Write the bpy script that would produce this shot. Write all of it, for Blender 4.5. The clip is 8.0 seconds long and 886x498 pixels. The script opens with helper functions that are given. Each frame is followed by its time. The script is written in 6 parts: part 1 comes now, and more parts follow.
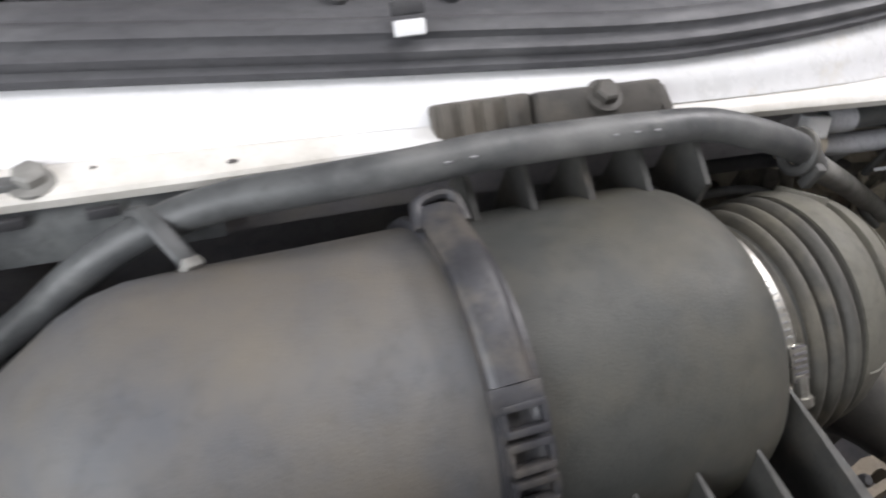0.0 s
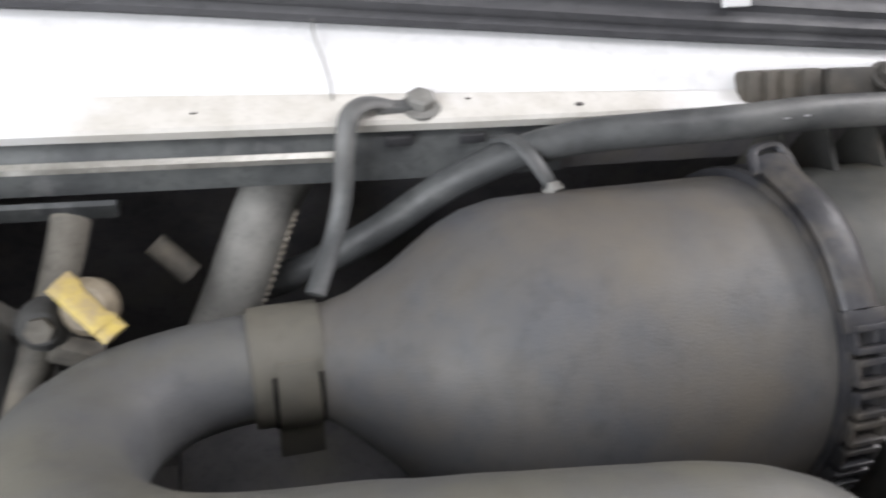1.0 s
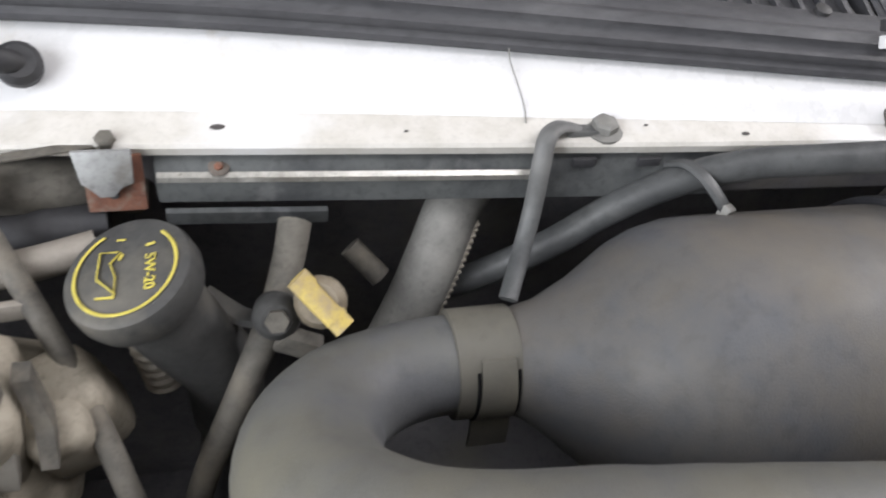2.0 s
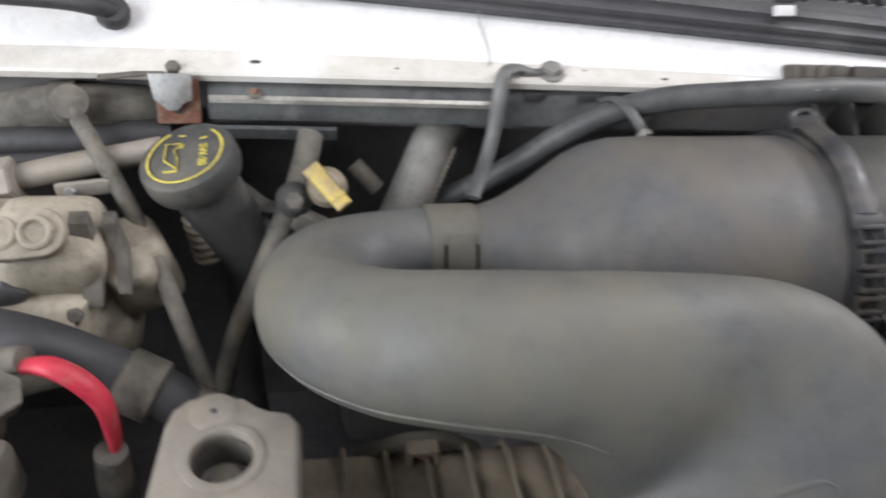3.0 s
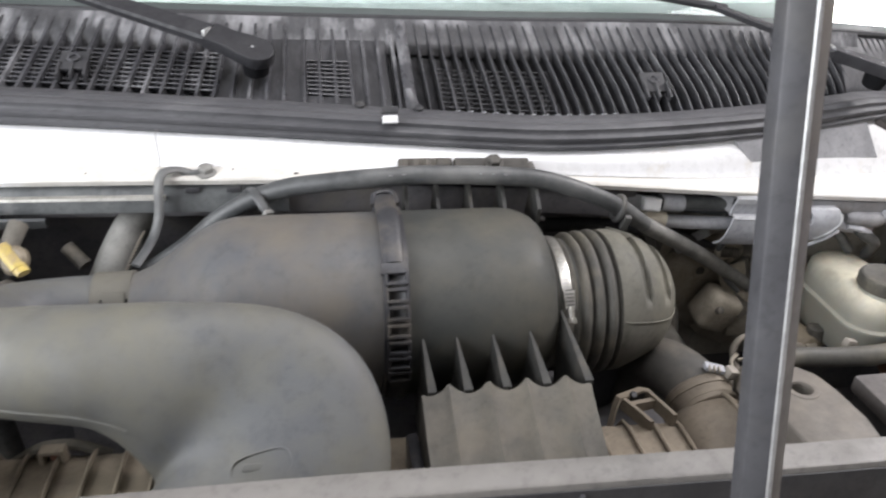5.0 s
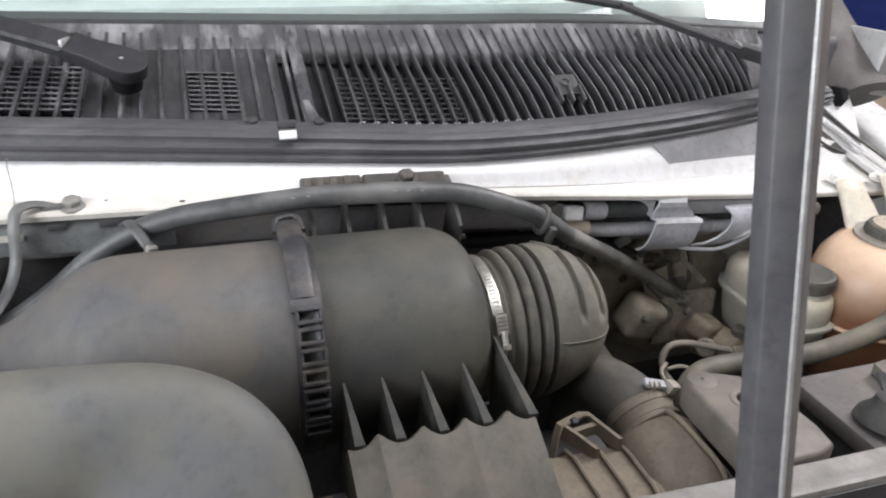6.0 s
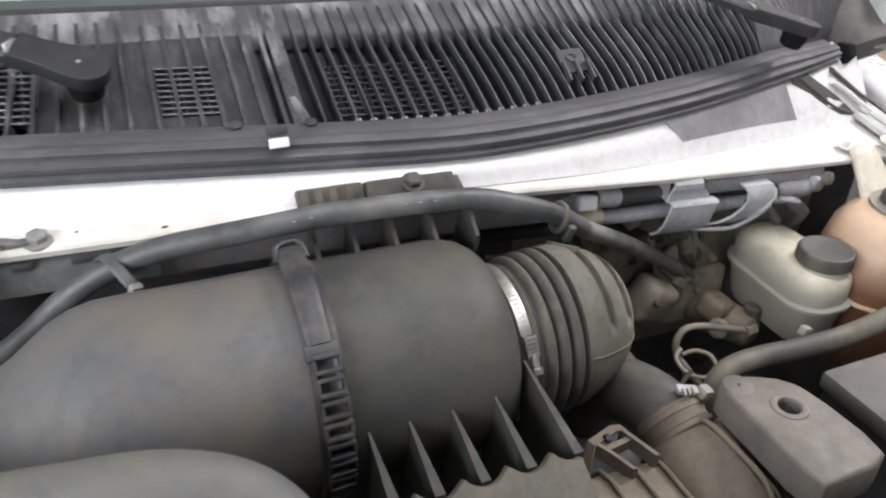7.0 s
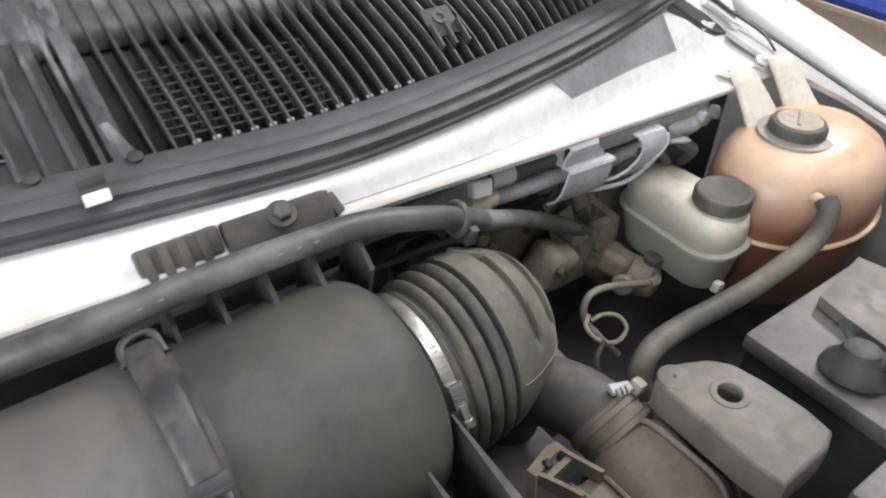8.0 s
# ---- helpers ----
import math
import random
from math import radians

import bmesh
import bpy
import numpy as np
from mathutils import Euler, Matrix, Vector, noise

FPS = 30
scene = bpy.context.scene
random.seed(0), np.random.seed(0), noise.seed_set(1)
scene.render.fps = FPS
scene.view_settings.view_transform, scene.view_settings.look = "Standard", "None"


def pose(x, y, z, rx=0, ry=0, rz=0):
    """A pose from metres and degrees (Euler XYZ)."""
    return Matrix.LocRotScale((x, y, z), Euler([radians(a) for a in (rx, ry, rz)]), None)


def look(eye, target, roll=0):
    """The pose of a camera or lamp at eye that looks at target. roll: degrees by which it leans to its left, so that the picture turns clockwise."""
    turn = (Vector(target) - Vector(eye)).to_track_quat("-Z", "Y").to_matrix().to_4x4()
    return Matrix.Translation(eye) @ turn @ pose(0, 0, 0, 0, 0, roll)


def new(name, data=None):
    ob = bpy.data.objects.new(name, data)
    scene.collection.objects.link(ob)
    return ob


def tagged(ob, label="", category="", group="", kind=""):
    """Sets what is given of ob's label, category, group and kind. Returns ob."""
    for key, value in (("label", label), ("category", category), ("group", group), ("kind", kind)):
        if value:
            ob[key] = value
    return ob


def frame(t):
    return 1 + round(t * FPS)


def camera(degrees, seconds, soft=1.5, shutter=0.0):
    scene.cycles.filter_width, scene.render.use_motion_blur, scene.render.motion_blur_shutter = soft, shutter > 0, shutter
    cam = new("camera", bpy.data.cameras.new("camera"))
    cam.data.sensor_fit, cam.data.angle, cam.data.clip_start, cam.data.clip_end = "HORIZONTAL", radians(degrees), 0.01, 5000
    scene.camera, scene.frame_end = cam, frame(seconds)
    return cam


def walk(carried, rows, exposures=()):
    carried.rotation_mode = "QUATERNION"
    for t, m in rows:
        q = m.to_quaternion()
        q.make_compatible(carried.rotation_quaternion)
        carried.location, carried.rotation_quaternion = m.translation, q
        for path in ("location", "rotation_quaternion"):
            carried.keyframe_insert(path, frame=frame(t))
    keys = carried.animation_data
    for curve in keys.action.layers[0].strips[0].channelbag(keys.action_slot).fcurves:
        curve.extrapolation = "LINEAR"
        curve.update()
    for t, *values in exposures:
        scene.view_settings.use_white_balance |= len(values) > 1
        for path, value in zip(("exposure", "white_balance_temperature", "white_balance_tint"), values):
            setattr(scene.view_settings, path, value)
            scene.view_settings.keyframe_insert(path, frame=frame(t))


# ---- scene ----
cam = camera(60.5, 8.0, soft=2.0, shutter=0.5)
PATH = [
    (0, (0.048, -0.01, 1.581), (0.628, 1.41, 0.297), 2.9),
    (0.5, (-0.039, -0.024, 1.608), (0.493, 1.393, 0.301), 4.7),
    (1, (-0.137, -0.024, 1.582), (0.349, 1.412, 0.277), 5.8),
    (1.5, (-0.208, -0.025, 1.585), (0.238, 1.455, 0.316), 5.9),
    (1.6, (-0.217, -0.018, 1.593), (0.232, 1.443, 0.303), 6.3),
    (2.8, (-0.273, -0.16, 1.604), (0.105, 1.369, 0.372), 6.4),
    (3, (-0.242, -0.215, 1.605), (0.121, 1.351, 0.415), 5.6),
    (3.5, (-0.191, -0.313, 1.618), (0.267, 1.302, 0.531), 6.2),
    (4, (-0.073, -0.42, 1.646), (0.242, 1.289, 0.657), 2.4),
    (4.5, (0.068, -0.485, 1.677), (0.321, 1.236, 0.69), 2.5),
    (5, (0.096, -0.466, 1.682), (0.407, 1.273, 0.744), 1.9),
    (5.2, (0.109, -0.451, 1.688), (0.451, 1.276, 0.739), 1.9),
    (6.3, (0.077, -0.352, 1.644), (0.707, 1.326, 0.755), 1.9),
    (6.5, (0.068, -0.33, 1.65), (0.693, 1.336, 0.737), 1.3),
    (7, (0.072, -0.267, 1.683), (0.734, 1.303, 0.636), 1.5),
    (7.5, (0.095, -0.184, 1.696), (0.926, 1.216, 0.534), 1.9),
    (8, (0.117, -0.109, 1.7), (1.046, 1.153, 0.457), 0.7),
]
EXPOSURES = [(0, -0.12), (1, -0.32), (1.5, -0.38), (3, -0.36), (3.5, -0.26), (4, -0.12), (5, -0.02), (6.5, -0.12), (7.5, -0.1), (8, -0.08)]
walk(cam, [(t, look(eye, target, roll)) for t, eye, target, roll in PATH], EXPOSURES)

# ---- light ----
world = bpy.data.worlds.new("workshop_air")
scene.world = world
world.use_nodes = True
world.node_tree.nodes["Background"].inputs[0].default_value = (0.75, 0.8, 0.85, 1)
world.node_tree.nodes["Background"].inputs[1].default_value = 0.2


def area_lamp(name, at, target, sx, sy, watts, colour):
    data = bpy.data.lights.new(name, "AREA")
    data.shape, data.size, data.size_y, data.energy, data.color = "RECTANGLE", sx, sy, watts, colour
    ob = new(name, data)
    ob.matrix_world = look(at, target)
    return ob


# Left key and overhead fill are added, unseen; a windscreen reflection gives the side lamp.
area_lamp("added_key_left", (-1.95, -0.75, 2.05), (0.0, 0.2, 1.3), 2.0, 1.4, 118, (0.925, 0.95, 1.0))
area_lamp("added_fill_overhead", (0.7, -0.15, 3.3), (0.6, 0.35, 1.2), 2.2, 0.8, 40, (0.97, 0.955, 1.0))
area_lamp("ceiling_lamp_side", (3.0, 0.72, 3.3), (0.8, 0.4, 1.2), 0.7, 0.7, 115, (0.99, 0.96, 0.985))


# ---- materials ----
def material(name, base, other=None, rough=0.6, metal=0.0, scale=30.0, mix=(0.4, 0.65), dust=None, dust_at=(0.5, 0.7), dust_scale=6.0,
             bump=0.15, grain=400.0, spec=0.4, vary=0.0, stretch=(1, 1, 1), coat=0.0, speck=0.55):
    """Procedural surface: base colour broken by a second one, dust or wear in larger patches, fine relief."""
    m = bpy.data.materials.new(name)
    m.use_nodes = True
    nt = m.node_tree
    N, L = nt.nodes, nt.links
    p = N["Principled BSDF"]
    p.inputs["Metallic"].default_value = metal
    p.inputs["Specular IOR Level"].default_value = spec
    p.inputs["Coat Weight"].default_value = coat
    geo = N.new("ShaderNodeNewGeometry")
    mapping = N.new("ShaderNodeMapping")
    mapping.inputs["Scale"].default_value = stretch
    L.new(geo.outputs["Position"], mapping.inputs["Vector"])

    def noise_ramp(sc, lo, hi, detail=6.0):
        n = N.new("ShaderNodeTexNoise")
        n.inputs["Scale"].default_value, n.inputs["Detail"].default_value, n.inputs["Roughness"].default_value = sc, detail, 0.62
        L.new(mapping.outputs[0], n.inputs["Vector"])
        r = N.new("ShaderNodeValToRGB")
        r.color_ramp.elements[0].position, r.color_ramp.elements[1].position = lo, hi
        L.new(n.outputs["Fac"], r.inputs["Fac"])
        return n, r.outputs["Color"]

    def mixed(fac, a, b):
        x = N.new("ShaderNodeMix")
        x.data_type = "RGBA"
        L.new(fac, x.inputs["Factor"])
        for sock, v in ((x.inputs[6], a), (x.inputs[7], b)):
            if isinstance(v, tuple):
                sock.default_value = (*v, 1)
            else:
                L.new(v, sock)
        return x.outputs[2]

    other = other or tuple(c * 0.72 for c in base)
    _, f = noise_ramp(scale, *mix)
    colour = mixed(f, base, other)
    if speck:
        _, g = noise_ramp(scale * 7.0, 0.5, 0.78, 9.0)
        half = N.new("ShaderNodeMath")
        half.operation, half.inputs[1].default_value = "MULTIPLY", speck
        L.new(g, half.inputs[0])
        colour = mixed(half.outputs[0], colour, tuple(c * 0.45 for c in other))
    r_in = None
    if dust:
        _, g = noise_ramp(dust_scale, *dust_at, 8.0)
        colour = mixed(g, colour, dust)
        r_in = g
    if vary:
        info = N.new("ShaderNodeObjectInfo")
        hsv = N.new("ShaderNodeHueSaturation")
        mr = N.new("ShaderNodeMapRange")
        mr.inputs["To Min"].default_value, mr.inputs["To Max"].default_value = 1 - vary, 1 + vary
        L.new(info.outputs["Random"], mr.inputs["Value"])
        L.new(mr.outputs[0], hsv.inputs["Value"])
        L.new(colour, hsv.inputs["Color"])
        colour = hsv.outputs[0]
    L.new(colour, p.inputs["Base Color"])
    _, rr = noise_ramp(scale * 2.3, 0.3, 0.75)
    mr = N.new("ShaderNodeMapRange")
    mr.inputs["To Min"].default_value, mr.inputs["To Max"].default_value = max(0.03, rough - 0.12), min(1, rough + 0.15)
    L.new(rr, mr.inputs["Value"])
    L.new(mr.outputs[0], p.inputs["Roughness"])
    if bump:
        n = N.new("ShaderNodeTexNoise")
        n.inputs["Scale"].default_value, n.inputs["Detail"].default_value = grain, 4
        L.new(mapping.outputs[0], n.inputs["Vector"])
        b = N.new("ShaderNodeBump")
        b.inputs["Strength"].default_value, b.inputs["Distance"].default_value = bump, 0.001
        L.new(n.outputs["Fac"], b.inputs["Height"])
        L.new(b.outputs[0], p.inputs["Normal"])
    return m


m_box = material("dusty_dark_plastic", (0.088, 0.088, 0.09), (0.066, 0.069, 0.077), 0.62, spec=0.45, speck=0.55, scale=11, mix=(0.35, 0.7), dust=(0.116, 0.102, 0.083), dust_at=(0.42, 0.68), dust_scale=7, bump=0.25, grain=700)
# Olive half of the housing, also darkened for the falloff of light rightwards.
m_boxr = material("dusty_olive_dimmed_plastic", (0.054, 0.0545, 0.049), (0.04, 0.043, 0.042), 0.6, spec=0.35, speck=0.55, scale=11, mix=(0.35, 0.7), dust=(0.092, 0.084, 0.065), dust_at=(0.45, 0.72), dust_scale=7, bump=0.25, grain=700)
m_snork = material("dusty_grey_duct_plastic", (0.103, 0.106, 0.107), (0.08, 0.083, 0.09), 0.6, spec=0.45, speck=0.55, scale=9, mix=(0.35, 0.7), dust=(0.132, 0.124, 0.092), dust_at=(0.4, 0.66), dust_scale=5, bump=0.25, grain=700)
# Olive tint of reflected light is put into the collar colour.
m_collar = material("olive_lit_dusty_collar_plastic", (0.118, 0.111, 0.092), (0.096, 0.092, 0.08), 0.62, scale=12, dust=(0.14, 0.128, 0.1), dust_scale=8, bump=0.12, speck=0.35)
m_flute = material("tan_dusty_plastic", (0.086, 0.08, 0.067), (0.06, 0.056, 0.049), 0.7, scale=25, dust=(0.12, 0.106, 0.083), dust_scale=9, bump=0.2)
m_tan = material("tan_radiator_plastic", (0.175, 0.146, 0.11), (0.125, 0.105, 0.08), 0.75, scale=30, dust=(0.23, 0.195, 0.145), dust_scale=10, bump=0.25)
m_band = material("black_worn_rubber", (0.037, 0.037, 0.0415), (0.022, 0.0225, 0.026), 0.47, scale=40, dust=(0.105, 0.092, 0.075), dust_at=(0.5, 0.72), dust_scale=18, bump=0.25)
m_rubber = material("grey_black_rubber", (0.06, 0.06, 0.058), (0.04, 0.04, 0.04), 0.6, scale=25, dust=(0.13, 0.12, 0.1), dust_at=(0.5, 0.72), dust_scale=12, bump=0.2)
m_hose = material("grey_rubber_hose", (0.07, 0.073, 0.074), (0.042, 0.044, 0.046), 0.5, scale=24, dust=(0.14, 0.14, 0.137), dust_at=(0.48, 0.66), dust_scale=8, bump=0.2)
m_captop = material("dusty_beige_cap_top", (0.4, 0.345, 0.27), (0.28, 0.24, 0.19), 0.75, scale=60, dust=(0.22, 0.19, 0.15), dust_at=(0.5, 0.7), dust_scale=40, bump=0.2)
m_palehose = material("pale_grey_hose", (0.2, 0.197, 0.185), (0.135, 0.132, 0.124), 0.65, scale=35, dust=(0.24, 0.235, 0.22), dust_at=(0.5, 0.72), dust_scale=22, bump=0.2)
m_bell = material("dusty_bellows_rubber", (0.07, 0.067, 0.058), (0.048, 0.046, 0.042), 0.65, scale=16, dust=(0.16, 0.145, 0.11), dust_scale=8, bump=0.2)
m_dome = material("dust_coated_rubber", (0.11, 0.105, 0.087), (0.082, 0.079, 0.067), 0.7, scale=16, dust=(0.165, 0.155, 0.122), dust_scale=9, bump=0.25)
m_elbow = material("dusty_elbow_rubber", (0.07, 0.065, 0.058), (0.045, 0.043, 0.04), 0.6, scale=14, dust=(0.135, 0.118, 0.095), dust_scale=8, bump=0.2)
m_black = material("black_plastic", (0.04, 0.04, 0.043), (0.028, 0.028, 0.031), 0.6, scale=30, dust=(0.05, 0.048, 0.045), dust_at=(0.55, 0.8), dust_scale=10, bump=0.2)
m_slat = material("dark_cowl_slat_plastic", (0.05, 0.05, 0.054), (0.036, 0.036, 0.04), 0.5, scale=35, dust=(0.12, 0.12, 0.125), dust_at=(0.58, 0.74), dust_scale=15, bump=0.3, stretch=(2.2, 0.6, 1), vary=0.2)
m_pillar = material("grey_brown_pillar_trim", (0.078, 0.07, 0.068), (0.06, 0.055, 0.053), 0.75, scale=12, bump=0.08)
m_pit = material("near_black_plastic", (0.01, 0.01, 0.011), (0.007, 0.007, 0.008), 0.8, spec=0.08, scale=30, bump=0.1)
m_wiper = material("matt_black_wiper_paint", (0.022, 0.022, 0.025), (0.016, 0.016, 0.019), 0.6, scale=30, dust=(0.05, 0.05, 0.054), dust_at=(0.5, 0.8), dust_scale=14, bump=0.08)
m_fin = material("dark_dusty_fin_plastic", (0.041, 0.041, 0.038), (0.029, 0.029, 0.028), 0.6, scale=30, dust=(0.075, 0.066, 0.054), dust_at=(0.52, 0.75), dust_scale=20, bump=0.2)
m_dark = material("grimy_black_metal", (0.115, 0.11, 0.115), (0.075, 0.073, 0.078), 0.8, scale=20, dust=(0.13, 0.12, 0.105), dust_at=(0.5, 0.75), dust_scale=14, bump=0.3)
m_grime = material("grimy_engine_metal", (0.125, 0.116, 0.1), (0.055, 0.051, 0.045), 0.75, scale=28, dust=(0.17, 0.15, 0.12), dust_scale=22, bump=0.5, grain=180)
m_cowl = material("weathered_cowl_plastic", (0.06, 0.06, 0.065), (0.036, 0.036, 0.041), 0.33, scale=35, dust=(0.24, 0.24, 0.25), dust_at=(0.54, 0.72), dust_scale=13, bump=0.3, stretch=(2.2, 0.6, 1), vary=0.15)
m_apron = material("pale_cowl_plastic", (0.085, 0.085, 0.09), (0.05, 0.05, 0.054), 0.45, scale=22, mix=(0.35, 0.65), dust=(0.25, 0.25, 0.26), dust_at=(0.48, 0.68), dust_scale=16, bump=0.25, stretch=(2.0, 0.5, 1))
m_frit = material("dark_glass_band", (0.055, 0.066, 0.064), (0.05, 0.06, 0.058), 0.6, scale=10, bump=0, speck=0)
m_tray = material("dirty_cowl_tray_plastic", (0.044, 0.044, 0.048), (0.03, 0.03, 0.034), 0.55, scale=35, dust=(0.12, 0.12, 0.128), dust_at=(0.52, 0.74), dust_scale=12, bump=0.3, stretch=(2.0, 0.7, 1))
m_seal = material("hood_seal_rubber", (0.068, 0.068, 0.073), (0.05, 0.05, 0.055), 0.66, scale=30, dust=(0.13, 0.13, 0.135), dust_at=(0.5, 0.75), dust_scale=16, bump=0.15, stretch=(0.4, 1, 1))
m_white = material("white_van_paint", (0.66, 0.66, 0.67), (0.61, 0.61, 0.61), 0.3, scale=20, dust=(0.5, 0.46, 0.39), dust_at=(0.6, 0.8), dust_scale=24, bump=0.03, spec=0.5, speck=0.12)
m_lip = material("yellowed_white_paint", (0.56, 0.54, 0.505), (0.48, 0.46, 0.42), 0.5, scale=40, speck=0.25, dust=(0.64, 0.635, 0.63), dust_at=(0.5, 0.68), dust_scale=9, bump=0.1)
m_rail = material("grey_green_painted_rail", (0.095, 0.1, 0.1), (0.05, 0.053, 0.056), 0.5, metal=0.2, scale=26, dust=(0.17, 0.172, 0.172), dust_at=(0.58, 0.76), dust_scale=20, bump=0.25)
m_bright = material("bare_bright_metal", (0.5, 0.49, 0.46), (0.33, 0.32, 0.29), 0.38, metal=0.9, scale=60, bump=0.1)
m_alu = material("dusty_cast_aluminium", (0.262, 0.238, 0.208), (0.212, 0.192, 0.166), 0.6, speck=0.25, metal=0.15, scale=35, dust=(0.26, 0.225, 0.175), dust_scale=14, bump=0.25)
m_backing = material("pale_backing_sheet", (0.36, 0.345, 0.295), (0.22, 0.21, 0.18), 0.85, scale=22, dust=(0.36, 0.33, 0.27), dust_scale=12, bump=0.5, grain=150)
m_neck = material("brown_dusty_tank_plastic", (0.135, 0.112, 0.086), (0.1, 0.083, 0.065), 0.7, scale=25, dust=(0.17, 0.144, 0.108), dust_scale=9, bump=0.2)
# Darker twin of the cast aluminium: the dim right side is put into colour.
m_mount = material("dusty_shaded_mount_grey", (0.135, 0.121, 0.106), (0.105, 0.095, 0.084), 0.6, speck=0.25, scale=30, dust=(0.17, 0.15, 0.126), dust_scale=13, bump=0.2)
m_railtop = material("dusty_grey_rail_top", (0.16, 0.152, 0.143), (0.118, 0.112, 0.105), 0.55, metal=0.1, scale=18, dust=(0.21, 0.2, 0.185), dust_scale=9, bump=0.2)
m_flange = material("dusty_grey_flange", (0.5, 0.505, 0.52), (0.38, 0.384, 0.395), 0.55, metal=0.1, scale=18, dust=(0.42, 0.41, 0.39), dust_scale=9, bump=0.2)
m_engine = material("oily_cast_aluminium", (0.35, 0.315, 0.255), (0.2, 0.176, 0.14), 0.65, metal=0.1, scale=30, dust=(0.28, 0.25, 0.2), dust_scale=20, bump=0.4, grain=220)
m_rust = material("rusty_steel", (0.19, 0.085, 0.055), (0.12, 0.055, 0.04), 0.85, scale=60, dust=(0.2, 0.17, 0.14), dust_at=(0.5, 0.62), dust_scale=40, bump=0.4)
m_stain = material("brown_rust_bloom", (0.14, 0.118, 0.1), (0.1, 0.085, 0.075), 0.8, scale=120, bump=0.2)
m_steel = material("galvanised_steel", (0.4, 0.41, 0.41), (0.27, 0.27, 0.27), 0.45, metal=0.5, scale=40, dust=(0.2, 0.18, 0.15), dust_scale=24, bump=0.2)
m_yellow = material("yellow_plastic", (0.52, 0.4, 0.1), (0.42, 0.31, 0.09), 0.6, scale=50, dust=(0.33, 0.26, 0.14), dust_at=(0.42, 0.6), dust_scale=60, bump=0.1)
m_ink = material("yellow_print", (0.55, 0.47, 0.09), (0.45, 0.38, 0.07), 0.6, scale=120, dust=(0.3, 0.26, 0.08), dust_at=(0.55, 0.7), dust_scale=90, bump=0)
m_red = material("red_plastic", (0.5, 0.035, 0.06), (0.38, 0.025, 0.045), 0.5, scale=40, dust=(0.36, 0.16, 0.12), dust_at=(0.55, 0.7), dust_scale=45, bump=0.1)
m_res = material("aged_reservoir_plastic", (0.4, 0.39, 0.32), (0.31, 0.305, 0.26), 0.42, scale=14, dust=(0.18, 0.175, 0.15), dust_at=(0.45, 0.75), dust_scale=9, bump=0.12)
m_milky = material("milky_plastic", (0.6, 0.56, 0.48), (0.54, 0.49, 0.4), 0.45, scale=14, bump=0.08)
m_rim = material("pale_seam_plastic", (0.5, 0.36, 0.25), (0.42, 0.28, 0.18), 0.45, scale=20, bump=0.06)
m_brass = material("brassy_cylinder_metal", (0.21, 0.175, 0.125), (0.12, 0.1, 0.075), 0.6, metal=0.15, scale=30, dust=(0.2, 0.17, 0.12), dust_scale=25, bump=0.3)
m_battery = material("dusty_battery_top", (0.135, 0.124, 0.12), (0.1, 0.093, 0.09), 0.55, scale=16, dust=(0.19, 0.168, 0.145), dust_scale=8, bump=0.2)
m_tape = material("grey_tape", (0.27, 0.27, 0.28), (0.2, 0.2, 0.21), 0.5, scale=20, bump=0.1)
m_bracket = material("grey_plastic_bracket", (0.4, 0.405, 0.43), (0.29, 0.295, 0.315), 0.5, scale=25, dust=(0.3, 0.3, 0.3), dust_scale=16, bump=0.12)
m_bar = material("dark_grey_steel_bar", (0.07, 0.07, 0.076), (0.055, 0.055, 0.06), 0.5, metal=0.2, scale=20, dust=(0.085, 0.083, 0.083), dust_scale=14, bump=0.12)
m_barw = material("lit_brown_steel_bar", (0.13, 0.12, 0.112), (0.1, 0.092, 0.086), 0.5, metal=0.2, scale=20, dust=(0.16, 0.145, 0.13), dust_scale=14, bump=0.12)
m_bare = material("bright_bar_edge", (0.4, 0.4, 0.4), (0.3, 0.3, 0.3), 0.4, metal=0.5, scale=80, bump=0.1)
m_silver = material("grey_metallic_paint", (0.3, 0.3, 0.3), (0.25, 0.25, 0.25), 0.4, metal=0.2, scale=14, dust=(0.22, 0.2, 0.18), dust_scale=10, bump=0.05)
m_concrete = material("workshop_concrete", (0.42, 0.41, 0.39), (0.34, 0.33, 0.31), 0.8, scale=3, dust=(0.16, 0.15, 0.14), dust_scale=1.2, bump=0.3, grain=60)
m_cabinet = material("beige_cabinet_paint", (0.6, 0.48, 0.37), (0.54, 0.43, 0.33), 0.6, scale=5, bump=0.08)
m_inner = material("pale_inner_wing_paint", (0.46, 0.46, 0.455), (0.36, 0.35, 0.34), 0.45, scale=10, dust=(0.3, 0.27, 0.23), dust_scale=7, bump=0.06)
m_wall = material("workshop_plaster", (0.8, 0.78, 0.75), (0.76, 0.74, 0.7), 0.85, scale=2, dust=(0.55, 0.5, 0.44), dust_scale=1.4, bump=0.2, grain=80)
m_blue = material("blue_wall_paint", (0.03, 0.06, 0.35), (0.025, 0.05, 0.28), 0.6, scale=3, bump=0.1)
m_dash = material("grey_green_dashboard", (0.3, 0.335, 0.325), (0.25, 0.28, 0.27), 0.7, scale=12, bump=0.1)


